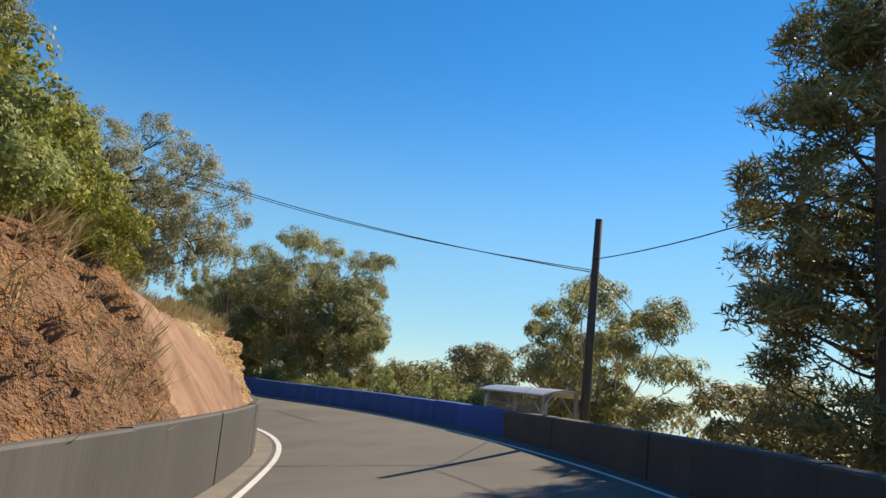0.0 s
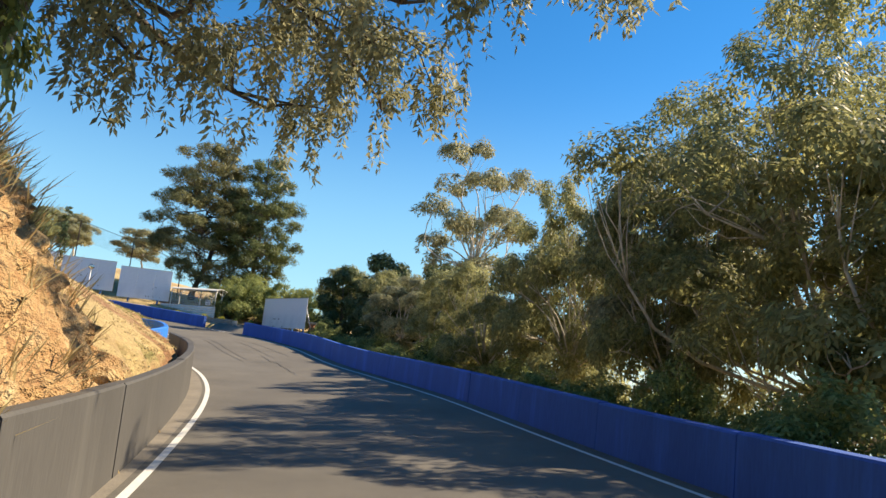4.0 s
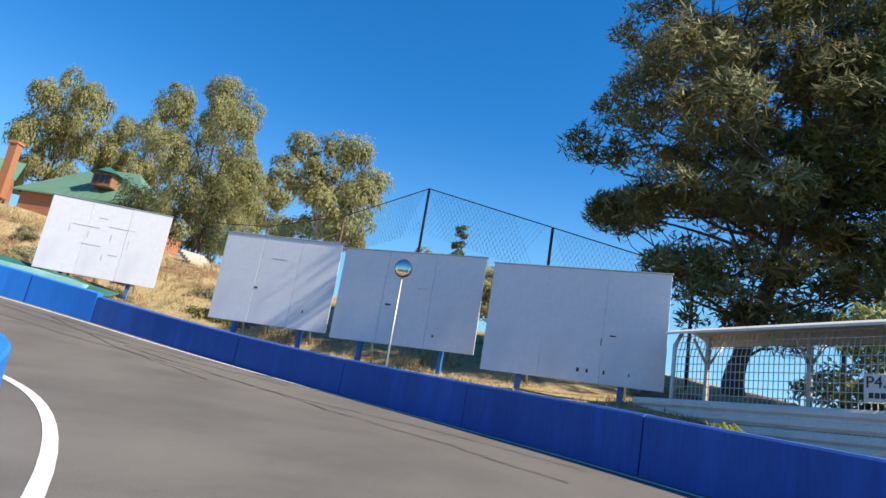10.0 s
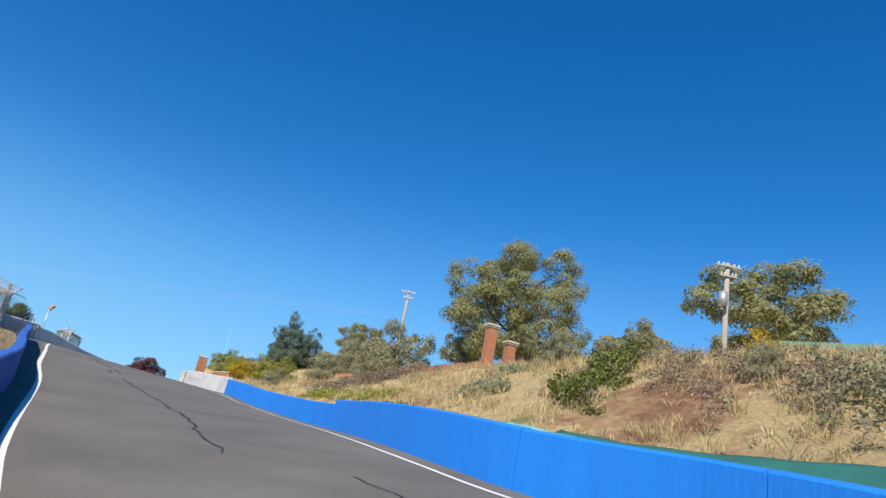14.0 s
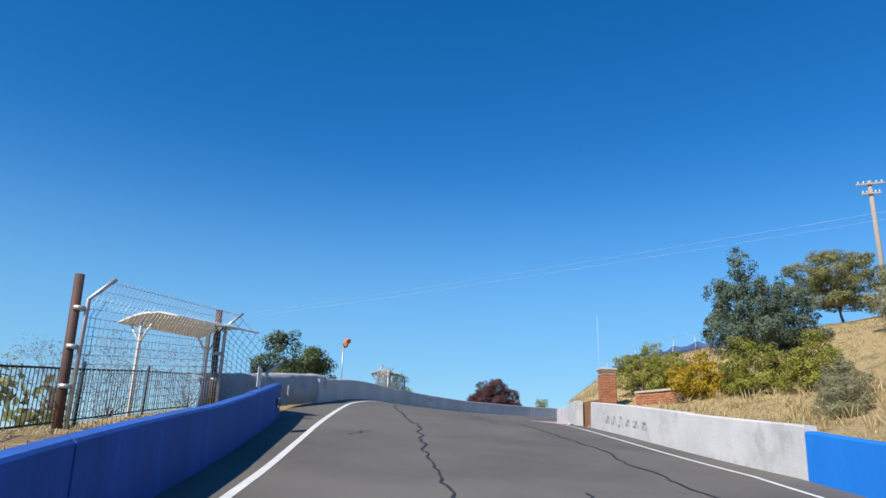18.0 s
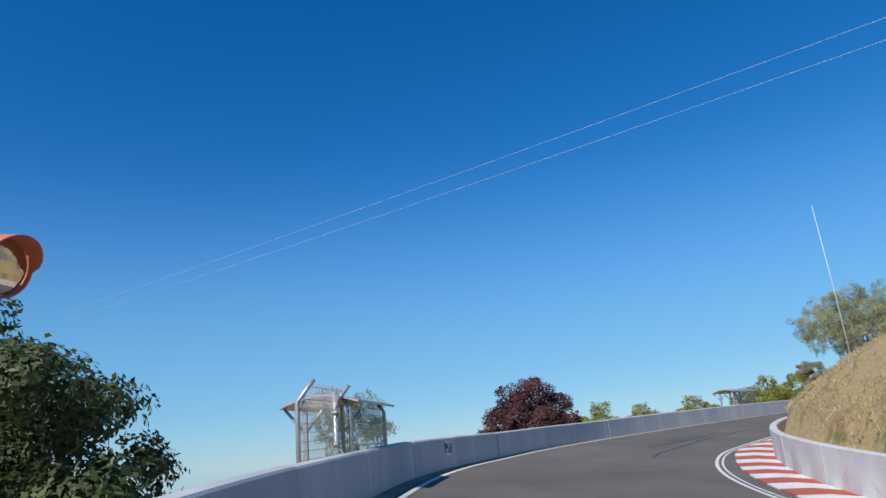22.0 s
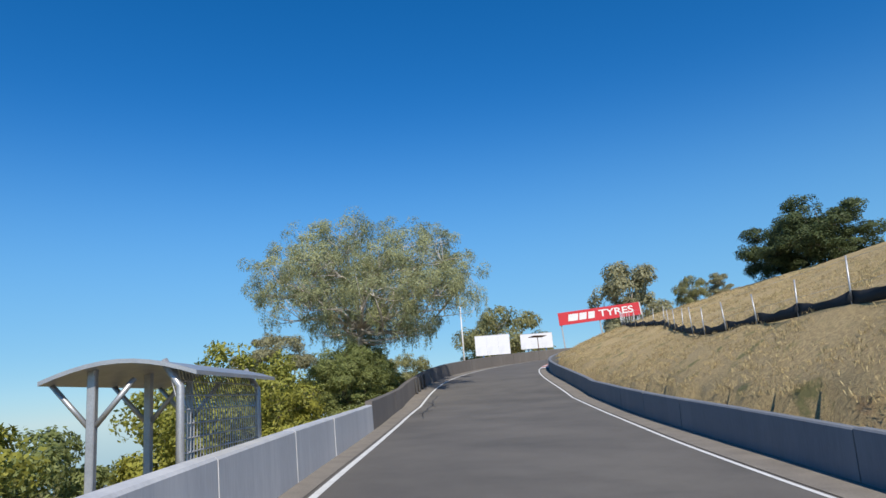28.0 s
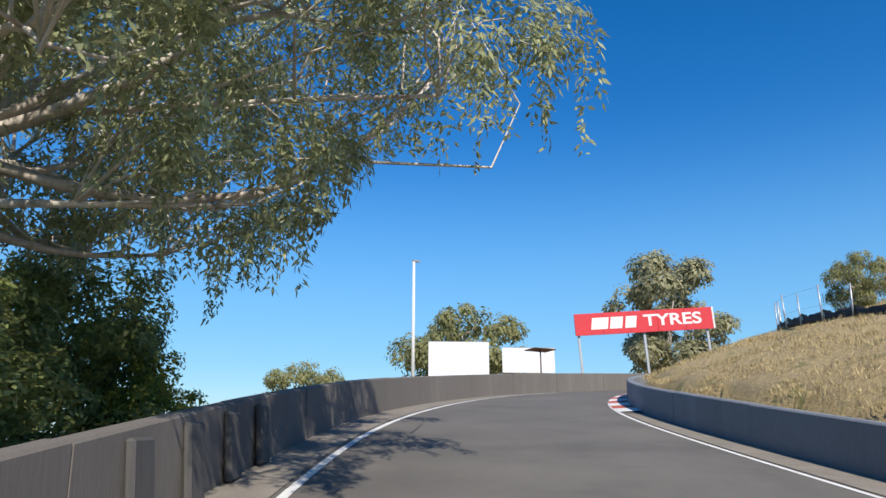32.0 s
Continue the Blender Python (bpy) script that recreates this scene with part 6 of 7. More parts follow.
for k, u in enumerate(np.arange(34.6, 35.9, 0.16)):
    verts = []
    for uu in (u, u + 0.158):
        b = float(np.interp(uu, ST, RIGHT_WALL)) + 0.02
        verts += [at(uu, b - 0.7, 0.015), at(uu, b, 0.06)]
    part("kerb_block", mesh_of("kerb_block", verts, [(0, 1, 3, 2)[::-1]], RED_KERB if k % 2 else WHITE_KERB), kerb)
ribbon("edge_line", 22.3, 27.2, curve_of(RIGHT_LINE, 0.14), curve_of(RIGHT_LINE, 0.20), 0.006, PAINT, road, "second thin white line")

# overhead power lines at the crest
for dz, shift in ((0, 0), (0.1, -1.2)):
    wire([(-30.0 + shift, -62.0 - shift, at(25, 0)[2] + 9.2 + dz), (-82.0 + shift * 0.5, -45.0 - shift, at(25, 0)[2] + 9.0 + dz)], 0.004, "thin pale power line high over the road", 0.2, WHITE_STEEL)

# ---- hill fences ----
def hill_fence(name, label, pts, h, cloth_material, cloth_h, seed):
    ob = thing(name, label, "fence")
    rng = random.Random(seed)
    tops = []
    for x, y in pts:
        z = g(x, y)
        lean = (rng.uniform(-0.08, 0.08), rng.uniform(-0.08, 0.08))
        tube_part("post", [(x, y, z - 0.3), (x + lean[0], y + lean[1], z + h * rng.uniform(0.85, 1.1))], 0.025, STEEL, ob, sides=6)
        tops.append((x, y, z))
    for k, (p, q) in enumerate(zip(tops[:-1], tops[1:])):
        verts, faces, n = [], [], 8
        for i in range(n + 1):
            f = i / n
            c = [p[j] + (q[j] - p[j]) * f for j in range(3)]
            sag = 0.35 * math.sin(math.pi * f) * rng.uniform(0.6, 1.2)
            for v in (0.02, 0.5, 1.0):
                verts.append((c[0] + 0.04 * math.sin(9 * f + v * 3), c[1] + 0.04 * math.cos(7 * f), c[2] + v * cloth_h * (1 - sag)))
        for i in range(n):
            for j in range(2):
                a = i * 3 + j
                faces.append((a, a + 1, a + 4, a + 3))
        sheet = part("cloth", mesh_of("cloth", verts, faces, cloth_material, True), ob, "sagging shade cloth")
        sheet.modifiers.new("thick", "SOLIDIFY").thickness = 0.01
        for z in (0.45, 0.95):
            part("strand", tubes_mesh("strand", [([(p[0], p[1], p[2] + h * z), (q[0], q[1], q[2] + h * z)], 0.005)], STEEL, 3), ob)
    return ob


hill_fence("crest_fence", "hill fence with sagging blue shade cloth on thin posts", [at(u, np.interp(u, [22.9, 23.3, 24.0, 24.9], [15.4, 13.6, 11.9, 10.0]))[:2] for u in np.arange(22.9, 24.95, 0.22)], 1.0, BLUE_CLOTH, 0.5, 3)
hill_fence("slope_fence", "mid-slope fence with dark cloth along its foot", [at(u, np.interp(u, [28, 30, 31.2, 33, 35, 37.6], [11.0, 10.6, 10.8, 13.2, 12.0, 9.5]))[:2] for u in np.arange(28.0, 37.6, 0.33)], 1.25, BLACK, 0.42, 5)
mx, my = -65.75, -55.3
mast = thing("antenna_mast", "thin white antenna mast on the hill", "mast", where=(mx, my, g(mx, my)))
tube_part("rod", [(0, 0, -0.3), (0, 0, (18.9 - g(mx, my)) * 0.5), (0.03, 0, 18.9 - g(mx, my))], [0.014, 0.011, 0.008], WHITE_STEEL, mast, sides=6)

# ---- the top of the hill: red sign, boards, lamp pole ----
a, b = (-117.3, -139.3), (-125.0, -133.6)
w = math.dist(a, b)
sign = thing("tyre_sign", "long red sign with white lettering on steel legs", "sign", where=(a[0], a[1], 21.3), turn=rot_to(a, b))
sign.matrix_world = sign.matrix_world @ Matrix.Rotation(-0.055, 4, "Y")
n = 5
for k in range(n):
    box_part("panel", (w / n - 0.01, 0.12, 1.5), (w * (k + 0.5) / n, 0, 0.75), RED, sign, bevel=0.01)
for x in (0.25, w * 0.5, w - 0.4):
    foot = sign.matrix_world @ P((x, 0.2, 0))
    low = g(foot.x, foot.y) - foot.z - 0.4
    box_part("leg", (0.16, 0.14, 1.2 - low), (x, 0.18, (1.2 + low) / 2), STEEL, sign)
box_part("end_strip", (0.12, 0.13, 1.52), (w + 0.06, 0, 0.75), WHITE_PLAIN, sign, "white end strip")
lettering("lettering", "TYRES", 0.8, SIGN_WHITE, sign, Matrix.Translation((w * 0.71, -0.066, 0.77)) @ FACE, "white slab letters", 1.32, 0.006, 0.022)
for k, (x, ww, slant) in enumerate(((0.175, 1.15, 0), (0.295, 0.85, 0), (0.40, 0.75, 0))):
    verts = [(-ww / 2, 0, -0.4), (ww / 2, 0, -0.4), (ww / 2 + 0.14, 0, 0.4), (-ww / 2 + 0.14, 0, 0.4)]
    ob = part("emblem_block", mesh_of("emblem_block", verts, [(0, 1, 2, 3)], SIGN_WHITE), sign, "plain slanted white block", Matrix.Translation((w * x, -0.07, 0.77)))
    ob.modifiers.new("thick", "SOLIDIFY").thickness = 0.012
advert_board((-108.5, -144.4), (-112.0, -142.3), 18.5, 20.8, "blank white board at the hilltop", "advertising boards", (), seed=8)
advert_board((-116.3, -145.8), (-119.8, -143.8), 19.15, 21.0, "blank white board at the hilltop", "advertising boards", (), seed=9)
x, y, _ = at(35.4, -3.35)
lamp_pole = thing("lamp_pole", "slim white lamp pole behind the wall", "pole", where=(x, y, g(x, y)))
tube_part("shaft", [(0, 0, -0.5), (0, 0, 22.6 - g(x, y))], [0.09, 0.06], WHITE_STEEL, lamp_pole, sides=10)
box_part("lamp_head", (0.35, 0.14, 0.08), (-0.12, 0, 22.6 - g(x, y)), STEEL, lamp_pole)
for k in range(5):
    for j in range(2):
        x, y, z = at(37.3 + 0.13 * k, -3.0)
        tyre(x, y, z + 0.75 + 0.2 * j)
hut = thing("picnic_canopy", "small dark flat canopy on one leg", "canopy", where=(*at(37.0, -6.5)[:2], g(*at(37.0, -6.5)[:2])))
hz = 20.1 - hut.location.z
box_part("roof", (1.9, 1.0, 0.06), (0, 0, hz), RUST, hut, tilt=0.1)
tube_part("leg", [(0, 0, -0.3), (0, 0, hz)], 0.05, RUST, hut)
# rubber buffers on the left wall
for k in range(4):
    u = 32.75 + 0.16 * k
    p = at(u, float(np.interp(u, ST, LEFT_WALL)) + 0.05, 0.44)
    ob = box_part("rubber_buffer", (0.5, 0.10, 0.86), p, DARK_WALL, None, bevel=0.04, turn=rot_to(at(u - 0.05, 0), at(u + 0.05, 0)), tilt=-0.08)
    tagged(ob, "dark rubber buffer slab leaning on the wall", "buffer", "rubber buffers")

# ---- rock cutting beside the first bend ----
ROCK = mat("weathered_cutting_rock", (0.52, 0.34, 0.165), 0.95, (0.30, 0.15, 0.065), 1.6, 14, bump=1.0, stain=(0.60, 0.47, 0.27), stain_scale=1.0)
RED_ROCK = mat("red_brown_rubble", (0.30, 0.155, 0.08), 0.95, (0.16, 0.078, 0.042), 1.8, 14, bump=1.0, stain=(0.42, 0.21, 0.085), stain_scale=0.8)
BLANKET = mat("brown_erosion_blanket", (0.33, 0.19, 0.12), 0.95, (0.24, 0.135, 0.085), 0.8, 60, bump=0.5, stain=(0.38, 0.24, 0.155), stain_scale=0.7)
MOSS = mat("creeping_green_leaves", (0.17, 0.19, 0.045), 0.6, (0.10, 0.12, 0.03), 0.8, 4, bump=0, spread=0.4, leaf=0.25)
DEAD = mat("dead_brush_twigs", (0.26, 0.21, 0.15), 0.9, (0.15, 0.115, 0.085), 0.8, 4, bump=0, spread=0.4, leaf=0.1)
GREEN_BLADE = mat("green_grass_blades", (0.22, 0.23, 0.07), 0.8, (0.15, 0.16, 0.05), 0.5, 4, bump=0, spread=0.35, leaf=0.25)
SKID = mat("rubber_marks", (0.088, 0.081, 0.073), 0.8, (0.108, 0.1, 0.09), 2, 30, bump=0.1)
for node in list(ROCK.node_tree.nodes) + list(RED_ROCK.node_tree.nodes):
    if node.type == "BUMP":
        node.inputs["Distance"].default_value = 0.14
HINGE = [(0.14, 0.62), (0.28, 1.15), (0.6, 2.2), (0.95, 3.2), (1.5, 3.85), (2.6, 4.4), (4.4, 4.3)]


def rock_point(u, f):
    """A place on the rough rock face: station, and 0 at the wall to 1 at the top of the bank."""
    ds, hs = zip(*HINGE)
    marks = np.linspace(0, 1, len(ds))
    wall_at = float(np.interp(u, ST, LEFT_WALL))
    tall = float(np.interp(u, [-2, 0.5, 1.2, 1.6, 2.2, 3.2, 4.6, 5.0, 5.32], [0.85, 0.85, 0.92, 1.02, 0.8, 0.8, 1.0, 0.98, 0.45]))
    d, h = float(np.interp(f, marks, ds)), float(np.interp(f, marks, hs))
    laid = float(np.interp(u, [1.9, 2.3], [1, 0])) * float(np.interp(u, [1.15, 1.45], [0, 1]))  # where the blanket lies
    d *= 1 + 1.1 * laid
    h = 0.62 + (h - 0.62) * tall
    q = Vector(at(u, wall_at - d, h))
    face_on = max(0.0, min(1.0, 6 * f)) * max(0.15, min(1.0, (0.85 - f) * 4))
    push = 0.30 * noise.noise(q * 0.7) + 0.26 * abs(noise.noise(q * 1.7)) + 0.30 * abs(noise.noise(q * 3.9)) + 0.22 * abs(noise.noise(q * 8.0))
    ribs = 0.34 * noise.noise((u * 4.2 + f, f * 1.1, 3)) + 0.16 * noise.noise((u * 11 - f * 1.5, f * 1.6, 8)) + 0.06 * noise.noise((u * 30, f * 6, 2))
    push = push * (1 - laid) + (ribs + 0.25) * laid
    lat = min(wall_at - 0.13 - 0.12 * f, wall_at - d + face_on * (push - 0.2))
    return at(u, lat, h + 0.12 * noise.noise(q * 1.3) * face_on)


def rock_face():
    us = np.arange(-0.2, 5.32, 0.014)
    fs = np.linspace(0, 1, 50)
    verts, faces = [], []
    for u in us:
        for f in fs:
            verts.append(rock_point(u, f))
    k = len(fs)
    for i in range(len(us) - 1):
        for j in range(k - 1):
            a = i * k + j
            faces.append((a, a + 1, a + k + 1, a + k))
    me = mesh_of("rock_face", verts, faces, ROCK, True)
    me.materials.append(GROUND)
    top = np.zeros(len(faces), np.int32)
    cols = np.tile(np.arange(k - 1), len(us) - 1)
    top[cols >= int(0.7 * k)] = 1
    me.materials.append(BLANKET)
    me.materials.append(RED_ROCK)
    for i in range(len(us) - 1):
        edge = noise.noise((us[i] * 5, 0, 7))
        for j in range(k - 1):
            if 1.3 < us[i] < 2.12 + 0.12 * noise.noise((fs[j] * 6, 1, 2)) and 0.13 + 0.07 * edge < fs[j] < 0.72:
                top[i * (k - 1) + j] = 2
            elif us[i] < 1.4 and fs[j] < 0.68:
                top[i * (k - 1) + j] = 3
    me.polygons.foreach_set("material_index", top)
    tagged(new("rock_cutting", me), "crumbling orange and cream rock cutting topped with dry grass", "rock face", kind="structure")


rock_face()


def boulder(u, lat, size, height, seed):
    rng = np.random.default_rng(seed)
    bm = bmesh.new()
    bmesh.ops.create_icosphere(bm, subdivisions=4, radius=1.0)
    for v in bm.verts:
        q = v.co.copy()
        v.co *= 1 + 0.35 * noise.noise(q * 1.1 + Vector((seed, 0, 0))) + 0.14 * noise.cell(q * 2.2 + Vector((seed, 3, 0))) + 0.06 * noise.noise(q * 5)
        v.co = Vector((v.co.x * size[0], v.co.y * size[1], v.co.z * size[2]))
    x, y, z = at(u, lat)
    ob = part("boulder", bm, None, "", Matrix.Translation((x, y, z + height)) @ Matrix.Rotation(seed * 1.3, 4, "Z"), ROCK)
    tagged(ob, "weathered brown boulder at the end of the cutting", "rock", "boulders")


for k, (u, lat, r, h) in enumerate(((5.26, -3.7, 0.95, 1.15), (5.2, -4.3, 1.2, 1.9), (5.1, -4.9, 1.2, 2.8), (5.38, -3.5, 0.45, 0.75))):
    boulder(u, lat, (r, r * 0.8, r * 0.7), h, k + 1)


# ---- grasses ----
def surface(xy):
    z = ground_height(xy)[0]
    for i, (x, y) in enumerate(xy):
        z[i] += 0.16 * noise.noise((x * 0.35, y * 0.35, 0)) + 0.06 * noise.noise((x * 1.1, y * 1.1, 5))
    return z


def tufts(name, label, seed, count, u0, u1, edge, side, d0, d1, tall, blades, material, width=0.016, patch=0.0, power=1.0, lift=0.0):
    """Grass tufts between two distances beyond a wall; patch thins them into clumps."""
    rng = np.random.default_rng(seed)
    u = rng.uniform(u0, u1, count)
    d = d0 + (d1 - d0) * rng.uniform(0, 1, count) ** power
    xy = []
    for a, b in zip(u, d):
        x, y, _ = at(a, float(np.interp(a, ST, edge)) + side * b)
        if not patch or noise.noise((x * 0.55, y * 0.55, seed)) > patch - 0.5 + 0.25 * rng.uniform(-1, 1):
            xy.append((x, y))
    xy = np.array(xy)
    inside = ground_height(xy)[1]
    xy = xy[~inside]
    z = surface(xy) - 0.03 + lift
    n = len(xy)
    foot = np.repeat(np.column_stack([xy, z]), blades, axis=0) + rng.normal(0, 1, (n * blades, 3)) * np.array([0.07, 0.07, 0])
    h = np.repeat(tall * rng.uniform(0.55, 1.3, n), blades) * rng.uniform(0.6, 1.15, n * blades)
    lean = rng.normal(0, 0.42, (n * blades, 2)) * h[:, None]
    tip = foot + np.column_stack([lean, h])
    a = rng.uniform(0, 2 * math.pi, n * blades)
    s = np.column_stack([np.cos(a), np.sin(a), np.zeros(n * blades)]) * width
    mid = (foot + tip) / 2 + np.column_stack([-lean * 0.12, h * 0.06])
    quads = np.stack([foot, mid + s, tip, mid - s], axis=1)
    tagged(new(name, quads_mesh(name, quads, material)), label, "grass", kind="stuff")


tufts("dry_grass", "short mown dry grass on the inner mound", 1, 7000, 5.4, 12.2, LEFT_WALL, -1, 0.35, 7.0, 0.055, 6, STRAW, 0.012, 0.3)
tufts("green_grass", "green grass at the edge of the inner mound", 2, 4200, 8.8, 12.5, LEFT_WALL, -1, 0.3, 2.8, 0.07, 6, GREEN_BLADE, 0.010, 0.35)
tufts("tall_dry_grass", "tall bleached grass on the red bank", 3, 6500, 11.9, 18.0, RIGHT_WALL, 1, 1.6, 11.0, 0.34, 14, STRAW, 0.007, 0.52)
tufts("dry_grass", "short dry grass on the red bank", 4, 8000, 11.0, 19.5, RIGHT_WALL, 1, 0.5, 9.0, 0.15, 8, STRAW, 0.010, 0.46)
tufts("dry_grass", "short dry grass behind the blue wall", 5, 4500, 13.0, 20.3, LEFT_WALL, -1, 0.4, 9.0, 0.09, 6, STRAW, 0.012, 0.3, 1.4)
tufts("dry_grass", "mown straw grass on the hillside", 6, 16000, 19.0, 27.5, RIGHT_WALL, 1, 0.4, 15.0, 0.13, 7, STRAW, 0.009, 0.34, 1.2)
tufts("dry_grass", "mown straw grass on the upper hillside", 7, 22000, 27.5, 37.5, RIGHT_WALL, 1, 0.4, 15.0, 0.13, 7, STRAW, 0.009, 0.34, 1.3)
tufts("tall_dry_grass", "tall dry grass among the hill shrubs", 9, 700, 18.5, 22.6, RIGHT_WALL, 1, 1.5, 7.0, 0.40, 9, STRAW, 0.012, 0.45)


# creepers and low weeds on the red bank
def creeper(u, out, long, wide, seed, material=None, label="low green creeper spreading on the red bank"):
    rng = np.random.default_rng(seed)
    centres = []
    for k in range(int(46 * long * wide) + 12):
        a, r = rng.uniform(0, 2 * math.pi), abs(rng.normal(0, 0.55))
        uu = u + math.cos(a) * r * long / 8.3 / 2
        x, y, _ = at(uu, float(np.interp(uu, ST, RIGHT_WALL)) + out + math.sin(a) * r * wide / 2)
        centres.append((x, y, rng.uniform(0.0, 0.18)))
    centres = np.array(centres)
    centres[:, 2] += ground_height(centres[:, :2])[0]
    tagged(new("creeper", quads_mesh("creeper", leaf_quads(rng, centres, 0.24, 46, (0.085, 0.06), 0.0, 0.6), material or MOSS)), label, "creeper", "creepers", "stuff")


def patch(a, b, wide, count, seed, material, label, size=(0.085, 0.06), high=0.3, name="creeper"):
    """A ragged low growth along a line on the ground from a to b."""
    rng = np.random.default_rng(seed)
    f = rng.uniform(-0.05, 1.05, count)[:, None]
    xy = np.array(a) * (1 - f) + np.array(b) * f + rng.normal(0, wide * 0.38, (count, 2))
    keep = [noise.noise((x * 1.1, y * 1.1, seed)) > -0.12 for x, y in xy]
    xy = xy[keep]
    z = ground_height(xy)[0] + rng.uniform(0, high, len(xy))
    tagged(new(name, quads_mesh(name, leaf_quads(rng, np.column_stack([xy, z]), 0.22, 40, size, 0.0, 0.6), material)), label, "creeper", "creepers", "stuff")


patch((-86.9, 3.4), (-90.2, -2.4), 0.9, 260, 301, MOSS, "dark green vine climbing the dry bank", high=0.6)
patch((-89.6, 10.6), (-91.0, 14.6), 1.2, 170, 302, LIME, "low green creeper spreading on the red bank", high=0.12)
patch((-80.6, -17.2), (-84.0, -14.0), 2.0, 420, 303, DEAD, "grey-brown dead brush on the bank", (0.10, 0.03), 0.45, "dead_brush")
patch((-79.8, -15.6), (-83.0, -8.6), 0.8, 300, 304, LIME, "yellow-green groundcover above the wall", high=0.12)
patch((-90.0, 6.0), (-91.2, 10.0), 1.2, 160, 305, GREY_GUM, "grey-green weeds on the red bank", high=0.4)
patch((-88.6, 2.0), (-90.6, 7.2), 2.6, 220, 306, DEAD, "dry brown weeds on the red bank", (0.10, 0.025), 0.4, "dead_brush")
for k, (u, out, long, wide) in enumerate(((13.25, 1.2, 2.6, 1.0), (16.9, 1.2, 2.4, 0.8), (12.7, 2.2, 1.8, 0.8), (14.8, 3.4, 1.2, 0.8))):
    creeper(u, out, long, wide, 90 + k)
for k, (u, out, long) in enumerate(((16.5, 3.2, 2.6), (16.8, 5.0, 2.0), (14.0, 4.4, 1.6), (13.6, 3.2, 1.2), (12.9, 4.2, 1.2))):
    creeper(u, out, long, 1.1, 110 + k, GREY_GUM, "grey-green weeds on the red bank")
roadside([(16.0, 11.4, 1.3, 0.8), (15.9, 10.0, 1.0, 0.9), (15.2, 9.6, 0.9, 0.9), (14.6, 10.2, 0.8, 1.0), (14.2, 9.0, 0.7, 1.0), (13.7, 10.2, 0.8, 1.0), (13.2, 9.3, 0.7, 1.0), (16.7, 12.3, 1.5, 0.7)],
         "weed_clump", "grey-green weed clump on the red bank", OLIVE_S, 2.4, "bush", "weed clumps")

# ---- cracks, seals and rubber on the road ----
def streak(points, width, material, label, seed, wander=0.05, height=0.012):
    """A thin wandering strip on the road through (station, lateral) points."""
    rng = random.Random(seed)
    us = [p[0] for p in points]
    n = max(8, int(abs(us[-1] - us[0]) * 26))
    verts, off = [], 0.0
    for k in range(n + 1):
        f = k / n * (len(points) - 1)
        i = min(int(f), len(points) - 2)
        u = points[i][0] + (points[i + 1][0] - points[i][0]) * (f - i)
        lat = points[i][1] + (points[i + 1][1] - points[i][1]) * (f - i)
        off = off * 0.8 + rng.uniform(-wander, wander)
        w = width * rng.uniform(0.6, 1.25)
        verts += [at(u, lat + off - w / 2, height), at(u, lat + off + w / 2, height)]
    part("crack_seal" if material is SEAL else "rubber_mark", mesh_of("streak", verts, [(2 * k, 2 * k + 1, 2 * k + 3, 2 * k + 2) for k in range(n)], material), road, label)


for k, pts in enumerate(([(15.6, 1.0), (16.4, 1.15), (17.2, 1.0), (18.2, 0.9)], [(18.55, 1.2), (19.2, 1.05), (19.9, 0.9), (20.6, 1.1)], [(20.6, 1.1), (21.4, 0.5), (22.4, 0.2), (23.3, 0.4)],
                         [(18.9, 4.5), (20.0, 4.9), (21.2, 4.6)], [(21.0, 3.6), (22.0, 3.1), (23.2, 2.7), (24.0, 2.5)], [(20.2, -0.6), (20.35, -0.2)], [(20.25, -0.9), (20.3, 0.2)],
                         [(25.7, 2.9), (26.4, 3.0), (27.4, 2.9), (28.6, 3.0)], [(26.3, 1.9), (26.7, 2.3), (27.4, 2.1)], [(26.5, 1.4), (26.9, 2.0)], [(31.2, -1.0), (31.8, -1.1), (32.5, -1.2)],
                         [(31.5, -1.35), (31.7, -0.9)], [(31.9, -0.8), (32.2, -1.3)], [(33.0, 0.2), (33.03, 2.4)], [(18.4, 0.6), (18.7, 0.75)], [(19.0, 2.6), (19.3, 2.9)])):
    streak(pts, 0.042, SEAL, "black crack sealant", 200 + k, 0.07)
for k, pts in enumerate(([(11.0, 4.9), (11.8, 4.0), (12.8, 3.4), (14.0, 3.0)], [(12.0, 5.2), (12.8, 4.6), (13.6, 4.1), (14.6, 3.7)], [(12.3, 5.6), (13.2, 5.1), (13.9, 4.2)], [(10.9, 3.9), (11.6, 3.6), (12.6, 4.4)],
                         [(12.0, 3.0), (12.6, 3.9), (13.1, 5.2)], [(13.4, 2.5), (14.6, 2.4), (15.4, 2.6)], [(3.0, 1.0), (3.8, 1.3)], [(7.4, 2.0), (7.9, 2.2), (8.4, 2.1)])):
    streak(pts, 0.03, SEAL, "fine dark crack in the asphalt", 240 + k, 0.06)
for k, pts in enumerate(([(8.1, 0.8), (8.7, 0.4), (9.2, 0.25)], [(8.2, 1.1), (8.8, 0.8), (9.5, 0.6)], [(8.3, 2.6), (9.0, 2.4), (9.6, 2.3)], [(8.9, -0.6), (9.6, -0.75), (10.6, -0.7)], [(8.4, 3.6), (9.0, 3.3), (9.8, 3.2)])):
    streak(pts, 0.05, SKID, "curved rubber skid mark", 270 + k, 0.012, 0.009)

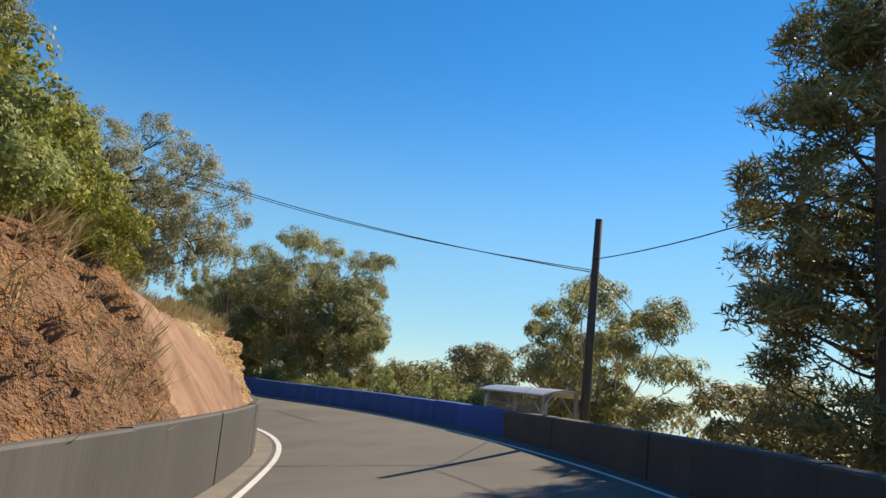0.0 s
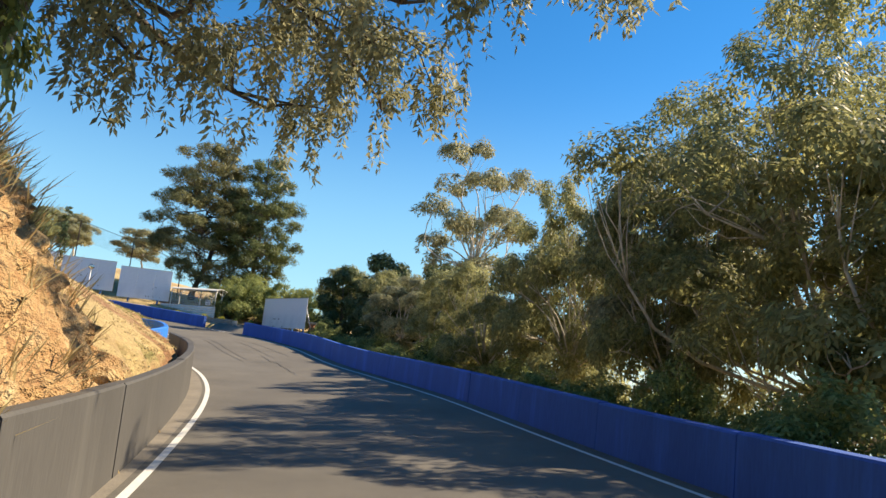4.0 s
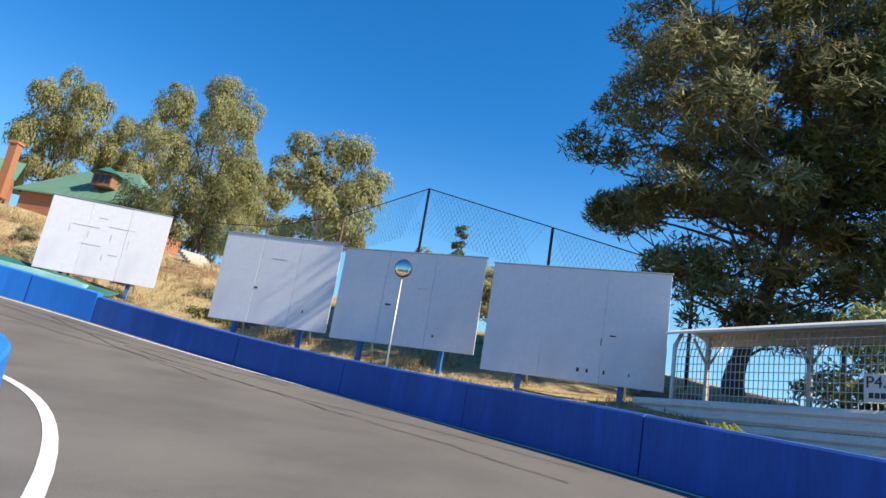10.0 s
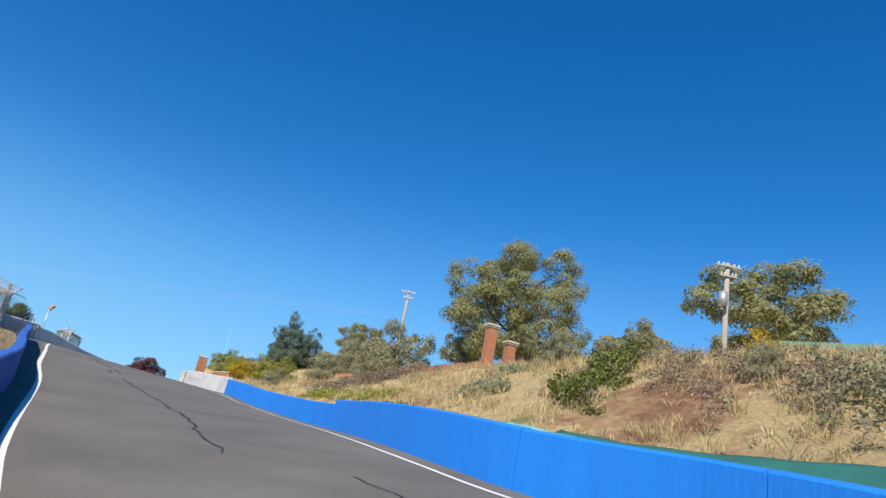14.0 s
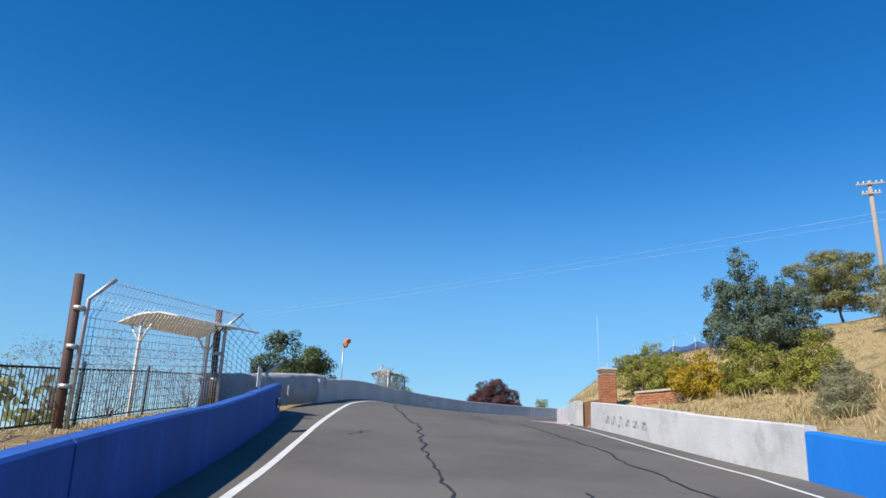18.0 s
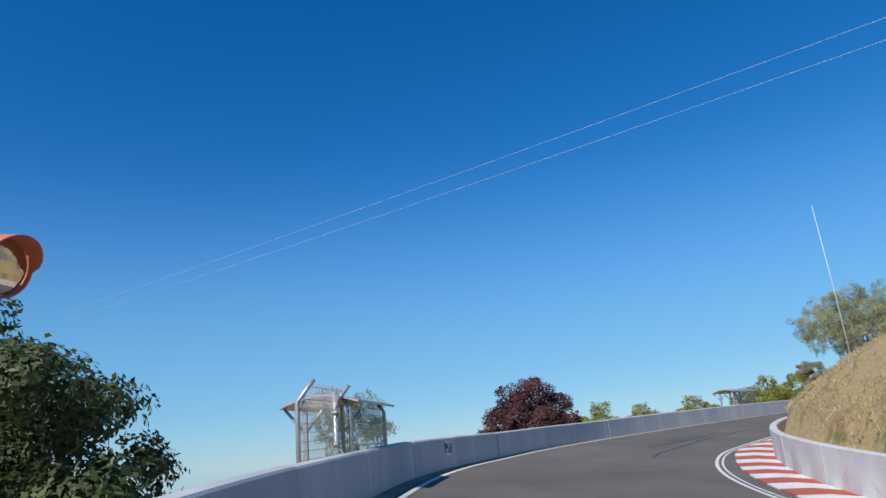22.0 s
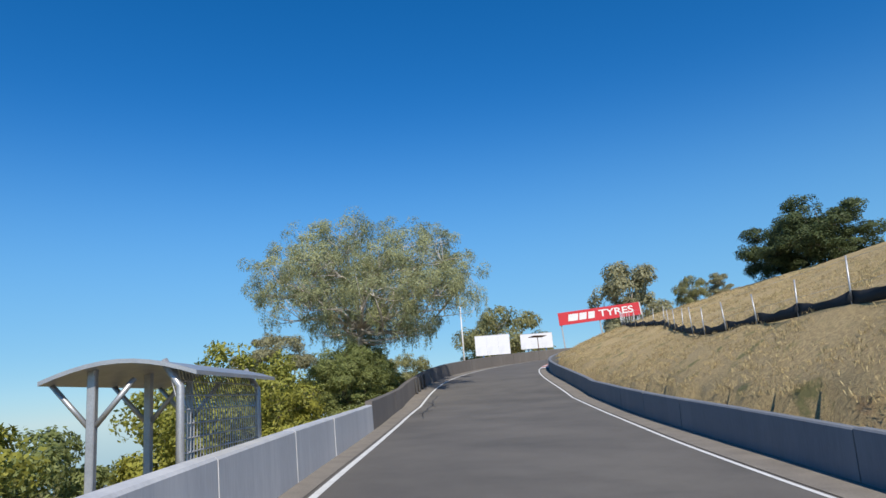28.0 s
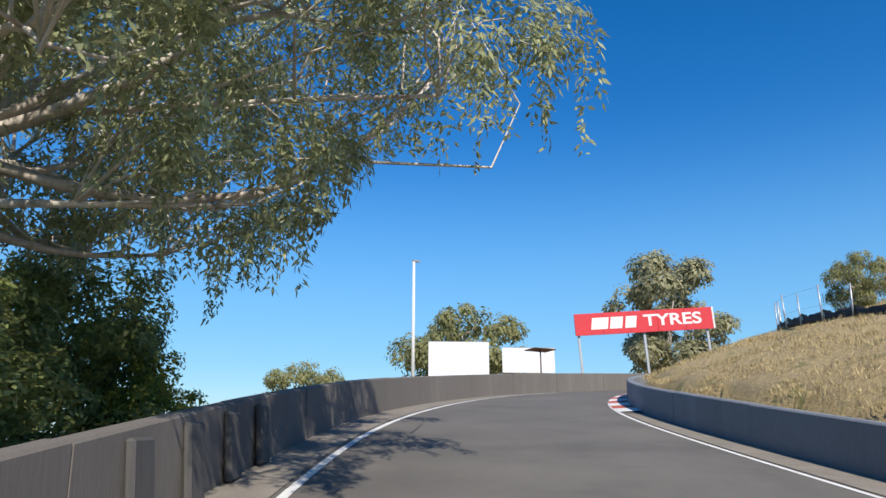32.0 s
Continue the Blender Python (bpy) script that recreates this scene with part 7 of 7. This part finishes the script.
# scrawled graffiti on the whitewashed wall, as plain strokes
rng = random.Random(8)
for k in range(9):
    u0 = 20.6 + 0.1 * k if k < 6 else 22.25 + 0.14 * (k - 6)
    verts, n = [], 26
    amp, turn0 = rng.uniform(0.08, 0.16), rng.uniform(0, 6)
    for i in range(n + 1):
        f = i / n
        u = u0 + 0.05 * f + 0.018 * math.sin(f * 12 + turn0)
        h = 0.38 + amp * math.sin(f * 17 + turn0)
        b = float(np.interp(u, ST, RIGHT_WALL)) - 0.012
        verts += [at(u, b, h), at(u, b, h + 0.028)]
    ob = part("graffiti_stroke", mesh_of("graffiti_stroke", verts, [(2 * i, 2 * i + 1, 2 * i + 3, 2 * i + 2) for i in range(n)], PALE_CLOTH if k == 4 else STEEL), bpy.data.objects["wall_right_2" if u0 < 21.5 else "wall_right_3"], "sprayed scrawl")

# distance marker on the wall's end
x, y, z = at(20.5, float(np.interp(20.5, ST, LEFT_WALL)) + 0.03, 0.42)
marker = thing("wall_marker", "small white plate with black letters on the blue wall", "sign", where=(x, y, z), turn=rot_to(at(20.4, -2), at(20.6, -2)))
place_sign("BG48", (0, 0, 0), 0, marker, 0.34, 0.26)
# pale pipe lying on the inner mound
x, y, _ = at(9.6, -2.6)
pipe = tube_part("pipe", [(x, y, g(x, y) + 0.06), (x + 0.5, y - 0.25, g(x + 0.5, y - 0.25) + 0.07), (x + 1.1, y - 0.3, g(x + 1.1, y - 0.3) + 0.06)], 0.022, WHITE_STEEL, None)
tagged(pipe, "thin pale pipe lying in the grass", "pipe")



# dry grass along the crest of the cutting and in tufts down its face
rng = np.random.default_rng(31)
quads = []
for k in range(5200):
    u = rng.uniform(-0.1, 5.2)
    f = rng.uniform(0.62, 0.97) if k % 3 else rng.uniform(0.1, 0.62)
    if k % 3 == 0 and (1.3 < u < 3.5 or k % 12):
        continue
    foot = rock_point(u, f)
    for j in range(8):
        p = foot + rng.normal(0, 0.05, 3)
        tip = p + np.array([rng.normal(0, 0.13), rng.normal(0, 0.13), 0]) + RIGHT[30 + int(u * 10)] * rng.uniform(0.02, 0.22) + np.array([0, 0, rng.uniform(0.12, 0.42)])
        a = rng.uniform(0, 6.28)
        w = np.array([math.cos(a), math.sin(a), 0]) * 0.010
        quads.append([p, (p + tip) / 2 + w, tip, (p + tip) / 2 - w])
tagged(new("cutting_grass", quads_mesh("cutting_grass", np.array(quads), STRAW)), "long dry grass fringing the rock cutting", "grass", kind="stuff")

for k, (u, f, h, wide, kind) in enumerate(((0.95, 0.80, 2.4, 0.9, 0), (1.25, 0.74, 2.3, 0.85, 0), (1.1, 0.62, 1.3, 0.9, 0), (1.45, 0.9, 2.2, 0.9, 1), (0.75, 0.66, 1.6, 1.0, 1), (1.75, 0.95, 2.4, 0.9, 1))):
    p = rock_point(u, f)
    ob = plant("shrub", "bright green shrub hanging over the cutting" if kind == 0 else "olive shrub on the crest of the cutting", "bush", LIME_S if kind == 0 else SHRUB, p[0], p[1], h, 3, k * 1.9, wide, 0.05)
    ob.location.z = p[2] - 0.15

# golden bushes on the skyline of the dry bank
for x, y, top, wide in ((-99.0, -11.3, 16.3, 1.0), (-100.6, -10.0, 15.8, 0.9), (-91.8, -7.3, 13.7, 0.8)):
    h = min(4.5, max(1.6, top - g(x, y)))
    plant("shrub", "golden flowering bush on the crest of the bank", "bush", YELLOW_S, x, y, h, 2, x, wide * 2.6 / h, 0.1, "golden bushes")
